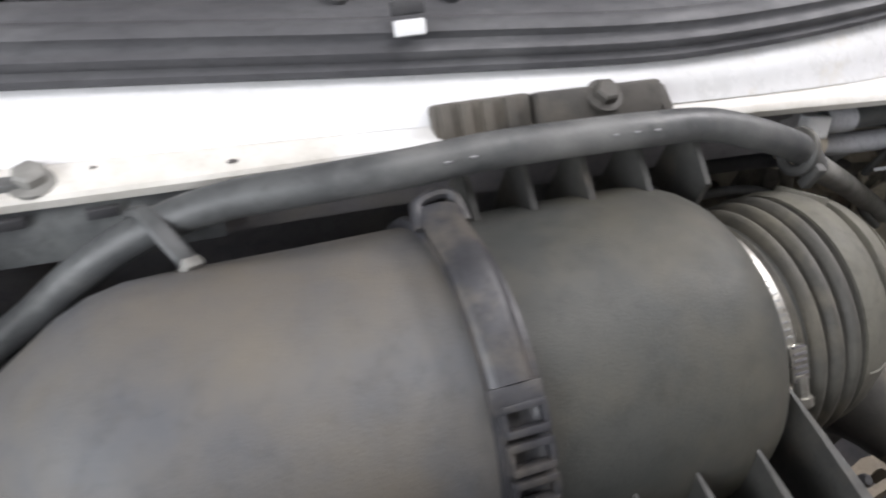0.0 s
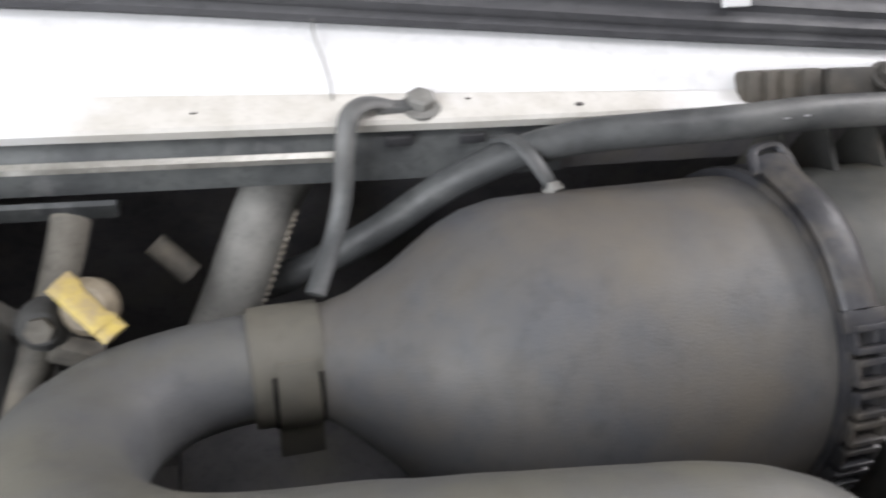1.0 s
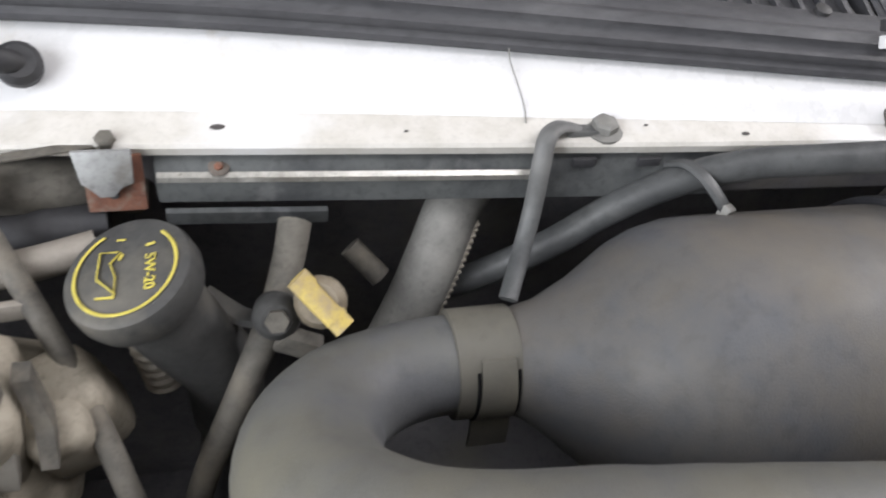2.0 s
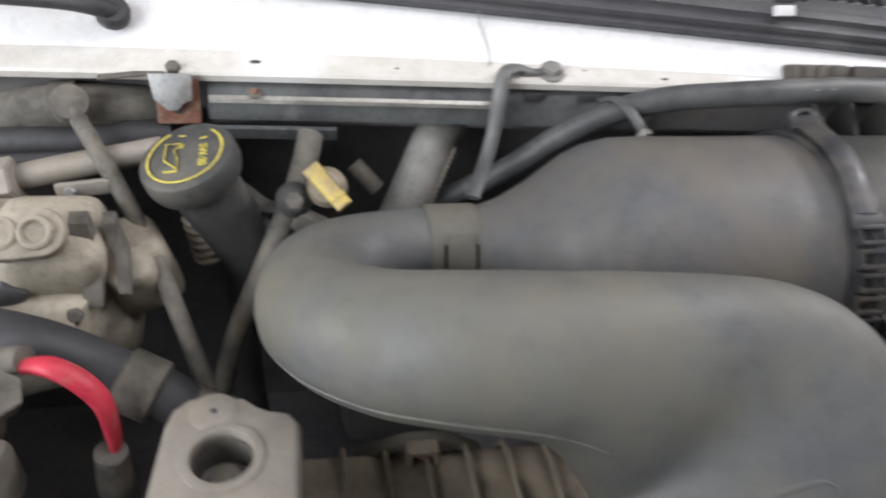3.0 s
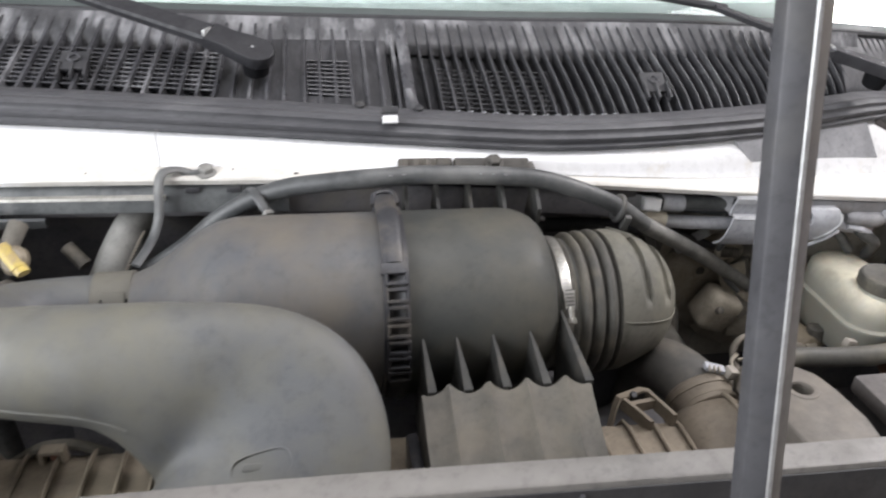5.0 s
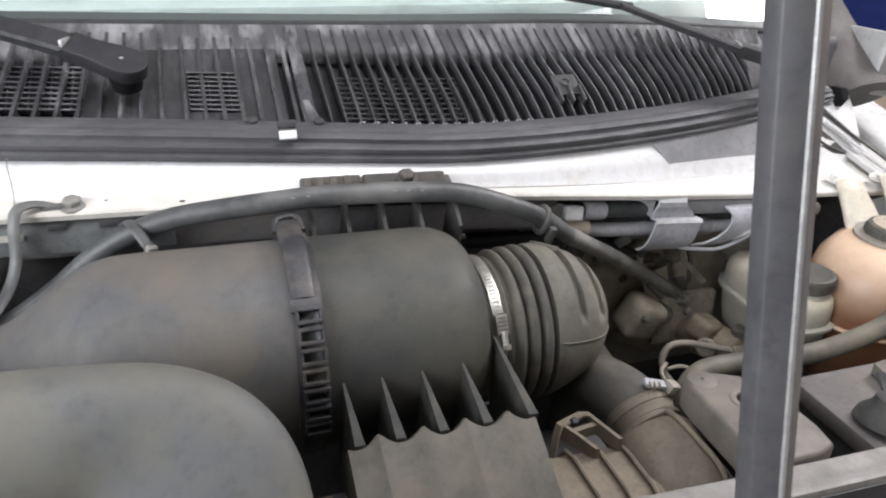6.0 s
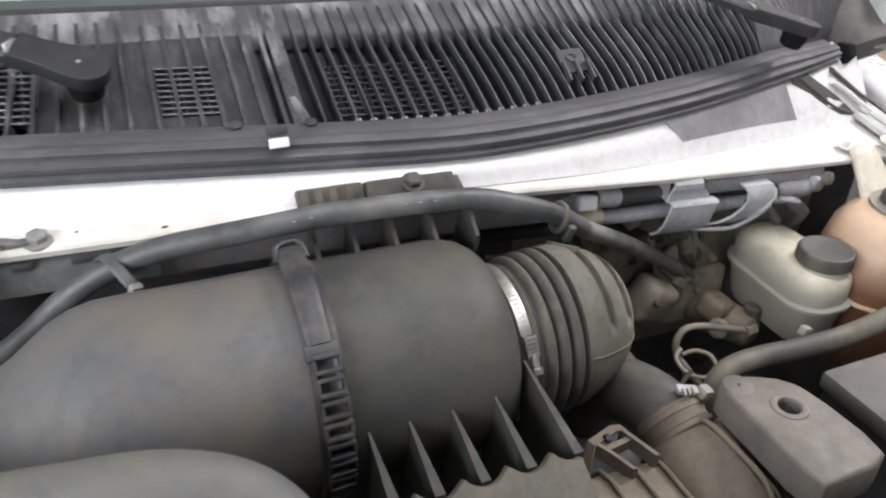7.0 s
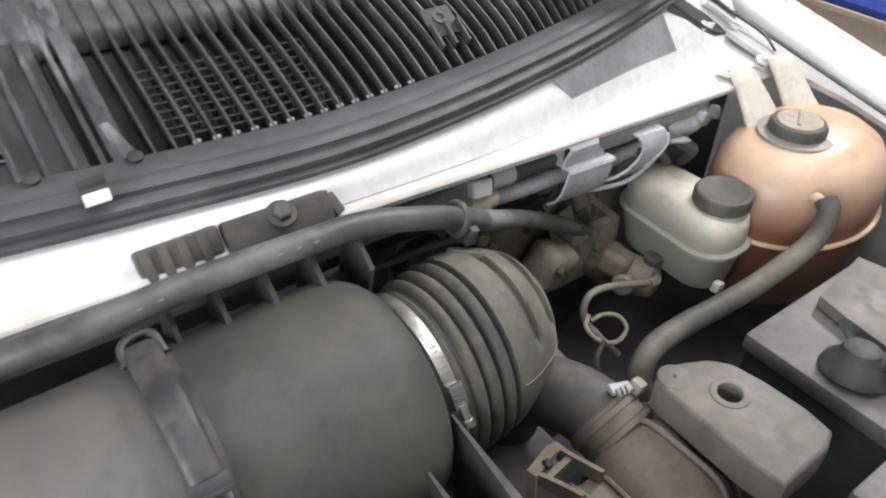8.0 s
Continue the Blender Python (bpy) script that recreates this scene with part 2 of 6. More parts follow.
def filled_plastic(m, low, z0, z1):
    """Milky plastic, tinted by the fluid inside it below the fill line."""
    N, L = m.node_tree.nodes, m.node_tree.links
    p = N["Principled BSDF"]
    old = p.inputs["Base Color"].links[0].from_socket
    tc = N.new("ShaderNodeTexCoord")
    sep = N.new("ShaderNodeSeparateXYZ")
    L.new(tc.outputs["Object"], sep.inputs[0])
    mr = N.new("ShaderNodeMapRange")
    mr.inputs["From Min"].default_value, mr.inputs["From Max"].default_value = z0, z1
    L.new(sep.outputs["Z"], mr.inputs["Value"])
    x = N.new("ShaderNodeMix")
    x.data_type = "RGBA"
    x.inputs[7].default_value = (*low, 1)
    L.new(mr.outputs[0], x.inputs["Factor"])
    L.new(old, x.inputs[6])
    L.new(x.outputs[2], p.inputs["Base Color"])
    p.inputs["Subsurface Weight"].default_value = 0.15
    p.inputs["Subsurface Radius"].default_value = (0.02, 0.01, 0.005)
    return m


m_tank = filled_plastic(material("stained_tank_plastic", (0.62, 0.455, 0.33), (0.52, 0.35, 0.235), 0.4, scale=8, speck=0.2, dust=(0.36, 0.19, 0.11), dust_scale=5, bump=0.08), (0.15, 0.07, 0.038), 0.23, 0.15)
m_brake = filled_plastic(material("aged_brake_reservoir_plastic", (0.62, 0.575, 0.455), (0.52, 0.49, 0.4), 0.42, scale=14, speck=0.3, dust=(0.3, 0.285, 0.235), dust_at=(0.44, 0.72), dust_scale=12, bump=0.12), (0.3, 0.292, 0.25), 0.108, 0.075)


def glass():
    m = bpy.data.materials.new("windscreen_glass")
    m.use_nodes = True
    p = m.node_tree.nodes["Principled BSDF"]
    p.inputs["Base Color"].default_value = (0.88, 0.94, 0.92, 1)
    p.inputs["Roughness"].default_value = 0.03
    p.inputs["Transmission Weight"].default_value = 1.0
    p.inputs["IOR"].default_value = 1.5
    return m


m_glass = glass()


# ---- mesh helpers ----
V = Vector
ORIGIN = {}


def thing(name, at, label, category, group="", kind=""):
    """A top-level empty at the base of a thing."""
    ob = new(name)
    ob.empty_display_size = 0.02
    ob.location = at
    ORIGIN[ob] = V(at)
    return tagged(ob, label, category, group, kind)


def finish(bm, angle=38):
    bmesh.ops.recalc_face_normals(bm, faces=bm.faces)
    for f in bm.faces:
        f.smooth = True
    for e in bm.edges:
        if len(e.link_faces) == 2 and e.calc_face_angle(0) > radians(angle):
            e.smooth = False


def mesh_of(name, bm, mat, shift=V((0, 0, 0)), angle=38):
    finish(bm, angle)
    bmesh.ops.translate(bm, vec=-shift, verts=bm.verts)
    me = bpy.data.meshes.new(name)
    bm.to_mesh(me)
    bm.free()
    me.materials.append(mat)
    return me


def part(name, bm, mat, parent=None, label="", angle=38):
    """One bmesh, given in world coordinates, as one mesh object under a thing or a part."""
    shift = ORIGIN[parent] if parent else V((0, 0, 0))
    ob = new(name, mesh_of(name, bm, mat, shift, angle))
    ob.parent = parent
    ORIGIN[ob] = shift
    if label:
        tagged(ob, label)
    return ob


def single(name, bm, mat, at, label, category, group="", kind="", angle=38):
    """A thing that is one mesh."""
    ob = new(name, mesh_of(name, bm, mat, V(at), angle))
    ob.location = at
    ORIGIN[ob] = V(at)
    return tagged(ob, label, category, group, kind)


def rings(bm, rows, close=True, cap0=True, cap1=True):
    """Skin a row of rings with equal numbers of points."""
    vs = [[bm.verts.new(p) for p in r] for r in rows]
    n = len(vs[0])
    for a, b in zip(vs, vs[1:]):
        for i in range(n if close else n - 1):
            j = (i + 1) % n
            bm.faces.new((a[i], a[j], b[j], b[i]))
    if close and cap0:
        bm.faces.new(vs[0])
    if close and cap1:
        bm.faces.new(vs[-1])
    return vs


def spline(pts, n=8):
    """Catmull-Rom through the points."""
    pts = [V(p) for p in pts]
    ext = [pts[0] * 2 - pts[1], *pts, pts[-1] * 2 - pts[-2]]
    out = []
    for i in range(1, len(ext) - 2):
        a, b, c, d = ext[i - 1:i + 3]
        for k in range(n):
            t = k / n
            out.append(0.5 * (2 * b + (c - a) * t + (2 * a - 5 * b + 4 * c - d) * t * t + (3 * b - a - 3 * c + d) * t ** 3))
    out.append(pts[-1])
    return out


def frames_along(path):
    """Tangents and two steady side directions along a path."""
    out = []
    tan = (path[1] - path[0]).normalized()
    side = tan.orthogonal().normalized()
    if abs(tan.z) < 0.9:
        side = tan.cross(V((0, 0, 1))).normalized()
    for i, p in enumerate(path):
        t = (path[min(i + 1, len(path) - 1)] - path[max(i - 1, 0)]).normalized()
        side = (side - t * side.dot(t)).normalized()
        out.append((p, t, side, t.cross(side)))
    return out


def tube(pts, r, seg=14, n=8, bm=None, flat=1.0, caps=True):
    """A round hose or rod; r is a radius or a function of the way along, 0 to 1. flat squeezes the second direction."""
    bm = bm or bmesh.new()
    path = spline(pts, n) if n > 1 else [V(p) for p in pts]
    rows = []
    for i, (p, t, a, b) in enumerate(frames_along(path)):
        rad = r(i / (len(path) - 1)) if callable(r) else r
        rows.append([p + a * rad * math.cos(q) + b * rad * flat * math.sin(q) for q in (2 * math.pi * k / seg for k in range(seg))])
    rings(bm, rows, True, caps, caps)
    return bm


def axes(d):
    d = V(d).normalized()
    a = d.cross(V((0, 0, 1))) if abs(d.z) < 0.95 else d.cross(V((1, 0, 0)))
    a.normalize()
    return d, a, d.cross(a)


def lathe(profile, at, direction, seg=28, bm=None, squash=1.0, caps=True):
    """Turned shape: rows of (way along, radius)."""
    bm = bm or bmesh.new()
    d, a, b = axes(direction)
    at = V(at)
    rows = [[at + d * s + a * r * math.cos(q) + b * r * squash * math.sin(q) for q in (2 * math.pi * k / seg for k in range(seg))] for s, r in profile]
    rings(bm, rows, True, caps, caps)
    return bm


def box(at, size, bevel=0.002, turn=(0, 0, 0), bm=None, segs=2):
    made = bmesh.new()
    bmesh.ops.create_cube(made, size=1)
    bmesh.ops.scale(made, vec=size, verts=made.verts)
    if bevel:
        bmesh.ops.bevel(made, geom=made.edges[:], offset=bevel, segments=segs, affect="EDGES", profile=0.6)
    bmesh.ops.transform(made, matrix=pose(*at, *turn), verts=made.verts)
    return joined(made, bm)


def joined(made, bm):
    if bm is None:
        return made
    me = bpy.data.meshes.new("scratch")
    made.to_mesh(me)
    made.free()
    bm.from_mesh(me)
    bpy.data.meshes.remove(me)
    return bm


def slab(outline, z0, z1, bevel=0.003, m=None, bm=None):
    """A flat piece of that outline (x, y), between two heights, with its upper edge rounded."""
    made = bmesh.new()
    low = [made.verts.new((x, y, z0)) for x, y in outline]
    top = [made.verts.new((x, y, z1)) for x, y in outline]
    n = len(outline)
    f = made.faces.new(top)
    made.faces.new(low[::-1])
    for i in range(n):
        made.faces.new((low[i], low[(i + 1) % n], top[(i + 1) % n], top[i]))
    bmesh.ops.recalc_face_normals(made, faces=made.faces)
    if bevel:
        bmesh.ops.bevel(made, geom=list(f.edges), offset=bevel, segments=2, affect="EDGES", profile=0.6)
    if m is not None:
        bmesh.ops.transform(made, matrix=m, verts=made.verts)
    return joined(made, bm)


def rounded(x0, y0, x1, y1, r, n=4):
    out = []
    for cx, cy, a0 in ((x1 - r, y1 - r, 0), (x0 + r, y1 - r, 90), (x0 + r, y0 + r, 180), (x1 - r, y0 + r, 270)):
        for k in range(n + 1):
            a = radians(a0 + 90 * k / n)
            out.append((cx + r * math.cos(a), cy + r * math.sin(a)))
    return out


def curve_at(table, x):
    """A smooth value between the rows (x, value, value...)."""
    xs = [r[0] for r in table]
    vals = []
    for c in range(1, len(table[0])):
        ys = [r[c] for r in table]
        if x <= xs[0]:
            vals.append(ys[0] + (ys[1] - ys[0]) / (xs[1] - xs[0]) * (x - xs[0]))
            continue
        if x >= xs[-1]:
            vals.append(ys[-1] + (ys[-1] - ys[-2]) / (xs[-1] - xs[-2]) * (x - xs[-1]))
            continue
        i = max(k for k in range(len(xs) - 1) if xs[k] <= x)
        h = xs[i + 1] - xs[i]
        t = (x - xs[i]) / h
        s0 = (ys[i + 1] - ys[i - 1]) / (xs[i + 1] - xs[i - 1]) if i else (ys[1] - ys[0]) / h
        s1 = (ys[i + 2] - ys[i]) / (xs[i + 2] - xs[i]) if i + 2 < len(xs) else (ys[i + 1] - ys[i]) / h
        vals.append((2 * t ** 3 - 3 * t * t + 1) * ys[i] + (t ** 3 - 2 * t * t + t) * h * s0 + (3 * t * t - 2 * t ** 3) * ys[i + 1] + (t ** 3 - t * t) * h * s1)
    return vals


def steps(a, b, d):
    n = max(1, round((b - a) / d))
    return [a + (b - a) * i / n for i in range(n + 1)]


def bolt(name, at, up, label, r=0.0075, washer=0.011, mat=None, group="body bolts"):
    """A hexagon head on a flange."""
    ob = thing(name, at, label, "bolt", group)
    d = V(up).normalized()
    part("flange", lathe([(0, washer), (0.002, washer), (0.003, r * 1.05)], at, up, 20), mat or m_steel, ob)
    part("head", lathe([(0.0025, r), (0.008, r), (0.0095, r * 0.8)], at, up, 6), mat or m_steel, ob, angle=20)
    return ob


# ---- the workshop round the van ----
def room():
    floor = single("floor", box((0.3, 0.5, -0.05), (9, 10, 0.1), 0), m_concrete, (0.3, 0.5, -0.05), "grey stained concrete workshop floor", "floor", kind="structure")
    single("ceiling", box((0.3, 0.5, 3.55), (9, 10, 0.1), 0), m_wall, (0.3, 0.5, 3.55), "pale workshop ceiling", "ceiling", kind="structure")
    for name, at, size in (("wall_north", (0.3, 5.55, 1.75), (9, 0.1, 3.5)), ("wall_south", (0.3, -4.55, 1.75), (9, 0.1, 3.5)),
                           ("wall_east", (4.85, 0.5, 1.75), (0.1, 10, 3.5)), ("wall_west", (-4.25, 0.5, 1.75), (0.1, 10, 3.5))):
        single(name, box(at, size, 0), m_wall, at, "beige plastered workshop wall", "wall", kind="structure")
    at = (4.78, 1.6, 0.95)
    single("wall_band", box(at, (0.03, 5.6, 0.5), 0.004), m_blue, at, "blue painted band on the workshop wall", "wall band", kind="structure")


room()


def workbench():
    ob = thing("workbench", (3.3, 1.4, 0.0), "beige workbench with a blue top across the workshop", "workbench")
    part("top", box((3.02, 1.4, 0.675), (0.13, 3.2, 0.03), 0.006), m_blue, ob)
    part("cabinet", box((3.32, 1.4, 0.333), (0.6, 3.0, 0.664), 0.01), m_cabinet, ob)
    part("edge_strip", box((2.943, 1.4, 0.655), (0.012, 3.2, 0.02), 0.002), m_cabinet, ob)


workbench()

# ---- cowl: plan of its edges, as x, y, z ----
STRIP = [(-0.75, 0.431, 1.3255), (-0.3, 0.375, 1.3415), (0.0, 0.349, 1.345), (0.2, 0.347, 1.339), (0.4, 0.357, 1.321), (0.66, 0.374, 1.29), (0.93, 0.391, 1.262)]
SEAL = [(-0.75, 0.497, 1.381), (-0.3, 0.441, 1.386), (0.0, 0.402, 1.377), (0.2, 0.382, 1.367), (0.4, 0.382, 1.353), (0.66, 0.421, 1.347), (0.9, 0.483, 1.348), (1.09, 0.549, 1.352)]
GLASS = [(-0.75, 0.68, 1.484), (-0.2, 0.615, 1.474), (0.3, 0.588, 1.465), (0.6, 0.574, 1.463), (0.8, 0.567, 1.455), (1.1, 0.602, 1.428)]


def strip_at(x):
    return V((x, *curve_at(STRIP, x)))


def seal_at(x):
    return V((x, *curve_at(SEAL, x)))


def glass_at(x):
    return V((x, *curve_at(GLASS, x)))


def lip_back(x):
    """Where the flat lip ends and the panel begins to rise to the seal."""
    a, b = strip_at(x), seal_at(min(x, 1.09))
    k = min(1, max(0, (x - 0.45) / 0.3))
    return V((x, a.y + (b.y - a.y) * (0.42 + 0.2 * k * k * (3 - 2 * k)), a.z + (b.z - a.z) * 0.16 + 0.0015))


def panel_z(x, y):
    """Height of the white panel's skin between lip and seal."""
    c, b = lip_back(x), seal_at(min(x, 1.09))
    k = min(1, max(0, (y - c.y) / (b.y - c.y)))
    return c.z + (b.z - c.z) * k + 0.003 * (k / 0.12 if k < 0.12 else 1 - 0.5 * k)


def cowl_panel():
    """White pressed panel between the engine bay and the hood seal, with a flat folded lip along its front edge."""
    ob = thing("cowl_panel", (0.2, 0.42, 1.33), "white painted steel cowl panel with a dirty folded lip", "body panel", kind="structure")
    bm = bmesh.new()
    rows = []
    for x in steps(-0.75, 1.085, 0.05):
        a, b, c = strip_at(x), seal_at(min(x, 1.09)), lip_back(x)
        w = b - c
        rows.append([c + V((0, -0.003, 0.0005)), c + w * 0.12 + V((0, 0.0, 0.003)), c + w * 0.3 + V((0, -0.001, 0.004)), c + w * 0.62 + V((0, -0.001, 0.002)), b + V((0, 0.004, 0.0)), b + V((0, 0.03, 0.012)),
                     b + V((0, 0.03, 0.004)), b + V((0, 0.006, -0.01)), c + V((0, 0.008, -0.008))])
    rings(bm, rows)
    part("panel", bm, m_white, ob)
    bm = bmesh.new()
    rows = []
    for x in steps(-0.75, 1.085, 0.03):
        a, c = strip_at(x), lip_back(x)
        rows.append([a + V((0, 0.0, -0.0065)), a + V((0, -0.0015, -0.001)), a + V((0, 0.0, 0.0015)), a + (c - a) * 0.3 + V((0, 0, 0.0015)), a + (c - a) * 0.8 + V((0, 0, 0.001)), c + V((0, 0, 0.0012)), c + V((0, 0.004, -0.006)), a + V((0, 0.006, -0.009))])
    rings(bm, rows)
    part("lip", bm, m_lip, ob, "yellowed dirty painted lip")
    # drain slots and paint chips along the lip
    for x, k, w in ((-0.274, 0.45, 0.006), (0.07, 0.3, 0.004), (0.0, 0.62, 0.002), (-0.16, 0.35, 0.002)):
        a, b = strip_at(x), lip_back(x)
        bm = lathe([(0.0, 0.0), (0.0, w * 0.5), (0.0006, w * 0.42), (0.0007, 0.0)], (0, 0, 0), (0, -0.1, 1), 14)
        for v in bm.verts:
            v.co = a + (b - a) * k + V((v.co.x * 1.5, v.co.y * 0.8, v.co.z + 0.0018))
        part("paint_chip", bm, m_pillar, ob)
    return ob


cowl_panel()


def sheet_metal_end():
    """White corner of the cowl at its driver's end, with pressed ridges, and the fender beyond."""
    ob = thing("fender", (1.1, 0.4, 1.1), "white painted inner fender corner with pressed ridges", "body panel", kind="structure")
    # inner wing falling away beside the tank
    bm = bmesh.new()
    rows = []
    for y, x0 in ((0.66, 1.04), (0.55, 1.04), (0.45, 1.04), (0.4, 1.05), (0.37, 1.085), (0.33, 1.125), (0.25, 1.14), (0.1, 1.145), (-0.1, 1.145)):
        zr = 1.197 + 0.22 * (y - 0.338)
        zl = zr + (1.186 - x0) * 0.38
        rows.append([V((x0, y, zl)), V((x0 * 0.6 + 1.186 * 0.4, y, zl * 0.6 + zr * 0.4)), V((1.186, y, zr)), V((1.186, y, zr - 0.008)), V((x0 * 0.6 + 1.186 * 0.4, y, zl * 0.6 + zr * 0.4 - 0.008)), V((x0, y, zl - 0.008))])
    rings(bm, rows)
    part("wing_shelf", bm, m_inner, ob)
    bm = bmesh.new()
    rings(bm, [[V((1.08, y, 1.245 + 0.22 * (y - 0.5))), V((1.13, y, 1.215 + 0.22 * (y - 0.5))), V((1.17, y, 1.2 + 0.22 * (y - 0.5))), V((1.175, y, 0.75)), V((1.16, y, 0.75)), V((1.12, y, 1.19 + 0.22 * (y - 0.5))), V((1.08, y, 1.22 + 0.22 * (y - 0.5)))] for y in (0.37, 0.2, -0.05, -0.25)])
    part("inner_wing", bm, m_inner, ob)
    # outer wing with its rolled upper edge, falling towards the front
    bm = bmesh.new()
    rows = []
    for y in steps(-0.3, 0.75, 0.07):
        z = 1.2 + 0.22 * (y - 0.338)
        rows.append([V((1.2, y, z - 0.02)), V((1.205, y, z)), V((1.215, y, z + 0.008)), V((1.25, y, z + 0.01)), V((1.325, y, z - 0.002)), V((1.37, y, z - 0.05)), V((1.385, y, 0.6)), V((1.365, y, 0.6)), V((1.35, y, z - 0.06)), V((1.23, y, z - 0.012))])
    rings(bm, rows)
    part("outer_wing", bm, m_white, ob)
    part("wing_seal", tube([(1.185, y, 1.195 + 0.22 * (y - 0.338)) for y in (-0.25, 0.1, 0.4, 0.62)], 0.0075, 10, 8), m_black, ob)
    # hinge pocket pressed into the corner, its rubber strip and the dark gap beside the wing; pocket and gap shade is
    # put into the colour of raised pieces
    bm = bmesh.new()
    edge = ((0.898, 0.4819, 0.9304, 0.4916), (0.912, 0.481, 0.95, 0.4917), (0.9275, 0.4798, 0.971, 0.4914), (0.952, 0.478, 0.992, 0.491), (0.9767, 0.4766, 1.0099, 0.4898), (1.01, 0.479, 1.027, 0.488), (1.038, 0.4838, 1.043, 0.4855))
    rings(bm, [[V((x0, y0, panel_z(x0, y0) + 0.003)), V(((x0 + x1) / 2, (y0 + y1) / 2, panel_z((x0 + x1) / 2, (y0 + y1) / 2) + 0.0022)), V((x1, y1, panel_z(x1, y1) + 0.003)), V((x1, y1, panel_z(x1, y1) - 0.006)), V((x0, y0, panel_z(x0, y0) - 0.006))] for x0, y0, x1, y1 in edge])
    part("hinge_pocket", bm, m_pillar, ob, "grey shaded hinge pocket")
    part("hinge_strip", tube([(x0 * 0.75 + x1 * 0.25, y0 * 0.75 + y1 * 0.25, panel_z(x0, y0) * 0.75 + panel_z(x1, y1) * 0.25 + 0.0035) for x0, y0, x1, y1 in edge], lambda u: 0.0028 - 0.001 * u, 8, 3), m_rubber, ob)
    part("pressed_ridge", tube([(0.992, 0.499, 1.331), (1.02, 0.495, 1.315), (1.05, 0.493, 1.297), (1.078, 0.487, 1.28)], lambda u: 0.0075 - 0.003 * u, 10, 6, flat=0.6), m_white, ob)
    part("wing_gap", tube([(1.0, 0.511, 1.342), (1.033, 0.509, 1.321), (1.066, 0.506, 1.3), (1.096, 0.502, 1.284), (1.108, 0.465, 1.268), (1.1, 0.438, 1.256)], lambda u: 0.009 - 0.004 * u, 10, 6, flat=0.4), m_rubber, ob)


sheet_metal_end()


def hood_seal():
    """Ribbed rubber seal along the cowl."""
    bm = bmesh.new()
    prof = [(0.0, 0.0), (-0.004, 0.003), (-0.004, 0.0065), (-0.002, 0.008), (-0.0012, 0.0102), (-0.003, 0.0125), (-0.003, 0.0165), (0.002, 0.0185), (0.004, 0.021), (0.003, 0.026), (0.008, 0.03), (0.018, 0.03), (0.024, 0.024), (0.02, 0.006)]
    rows = [[seal_at(x) + V((0, y, z * (1 - 0.45 * max(0, x - 0.88) / 0.15))) for y, z in prof] for x in steps(-0.75, 1.03, 0.03)]
    rings(bm, rows)
    ob = single("hood_seal", bm, m_seal, (0.2, 0.39, 1.38), "long ribbed black rubber hood seal on the cowl", "seal", kind="structure", angle=50)
    end = thing("seal_plug", seal_at(1.035), "black rubber end plug of the hood seal", "plug")
    part("plug", lathe([(-0.006, 0.01), (-0.004, 0.0165), (0.012, 0.0165), (0.017, 0.012)], seal_at(1.042) + V((0, 0.004, 0.004)), (1, 0.2, -0.1), 6), m_pit, end)
    return ob


hood_seal()


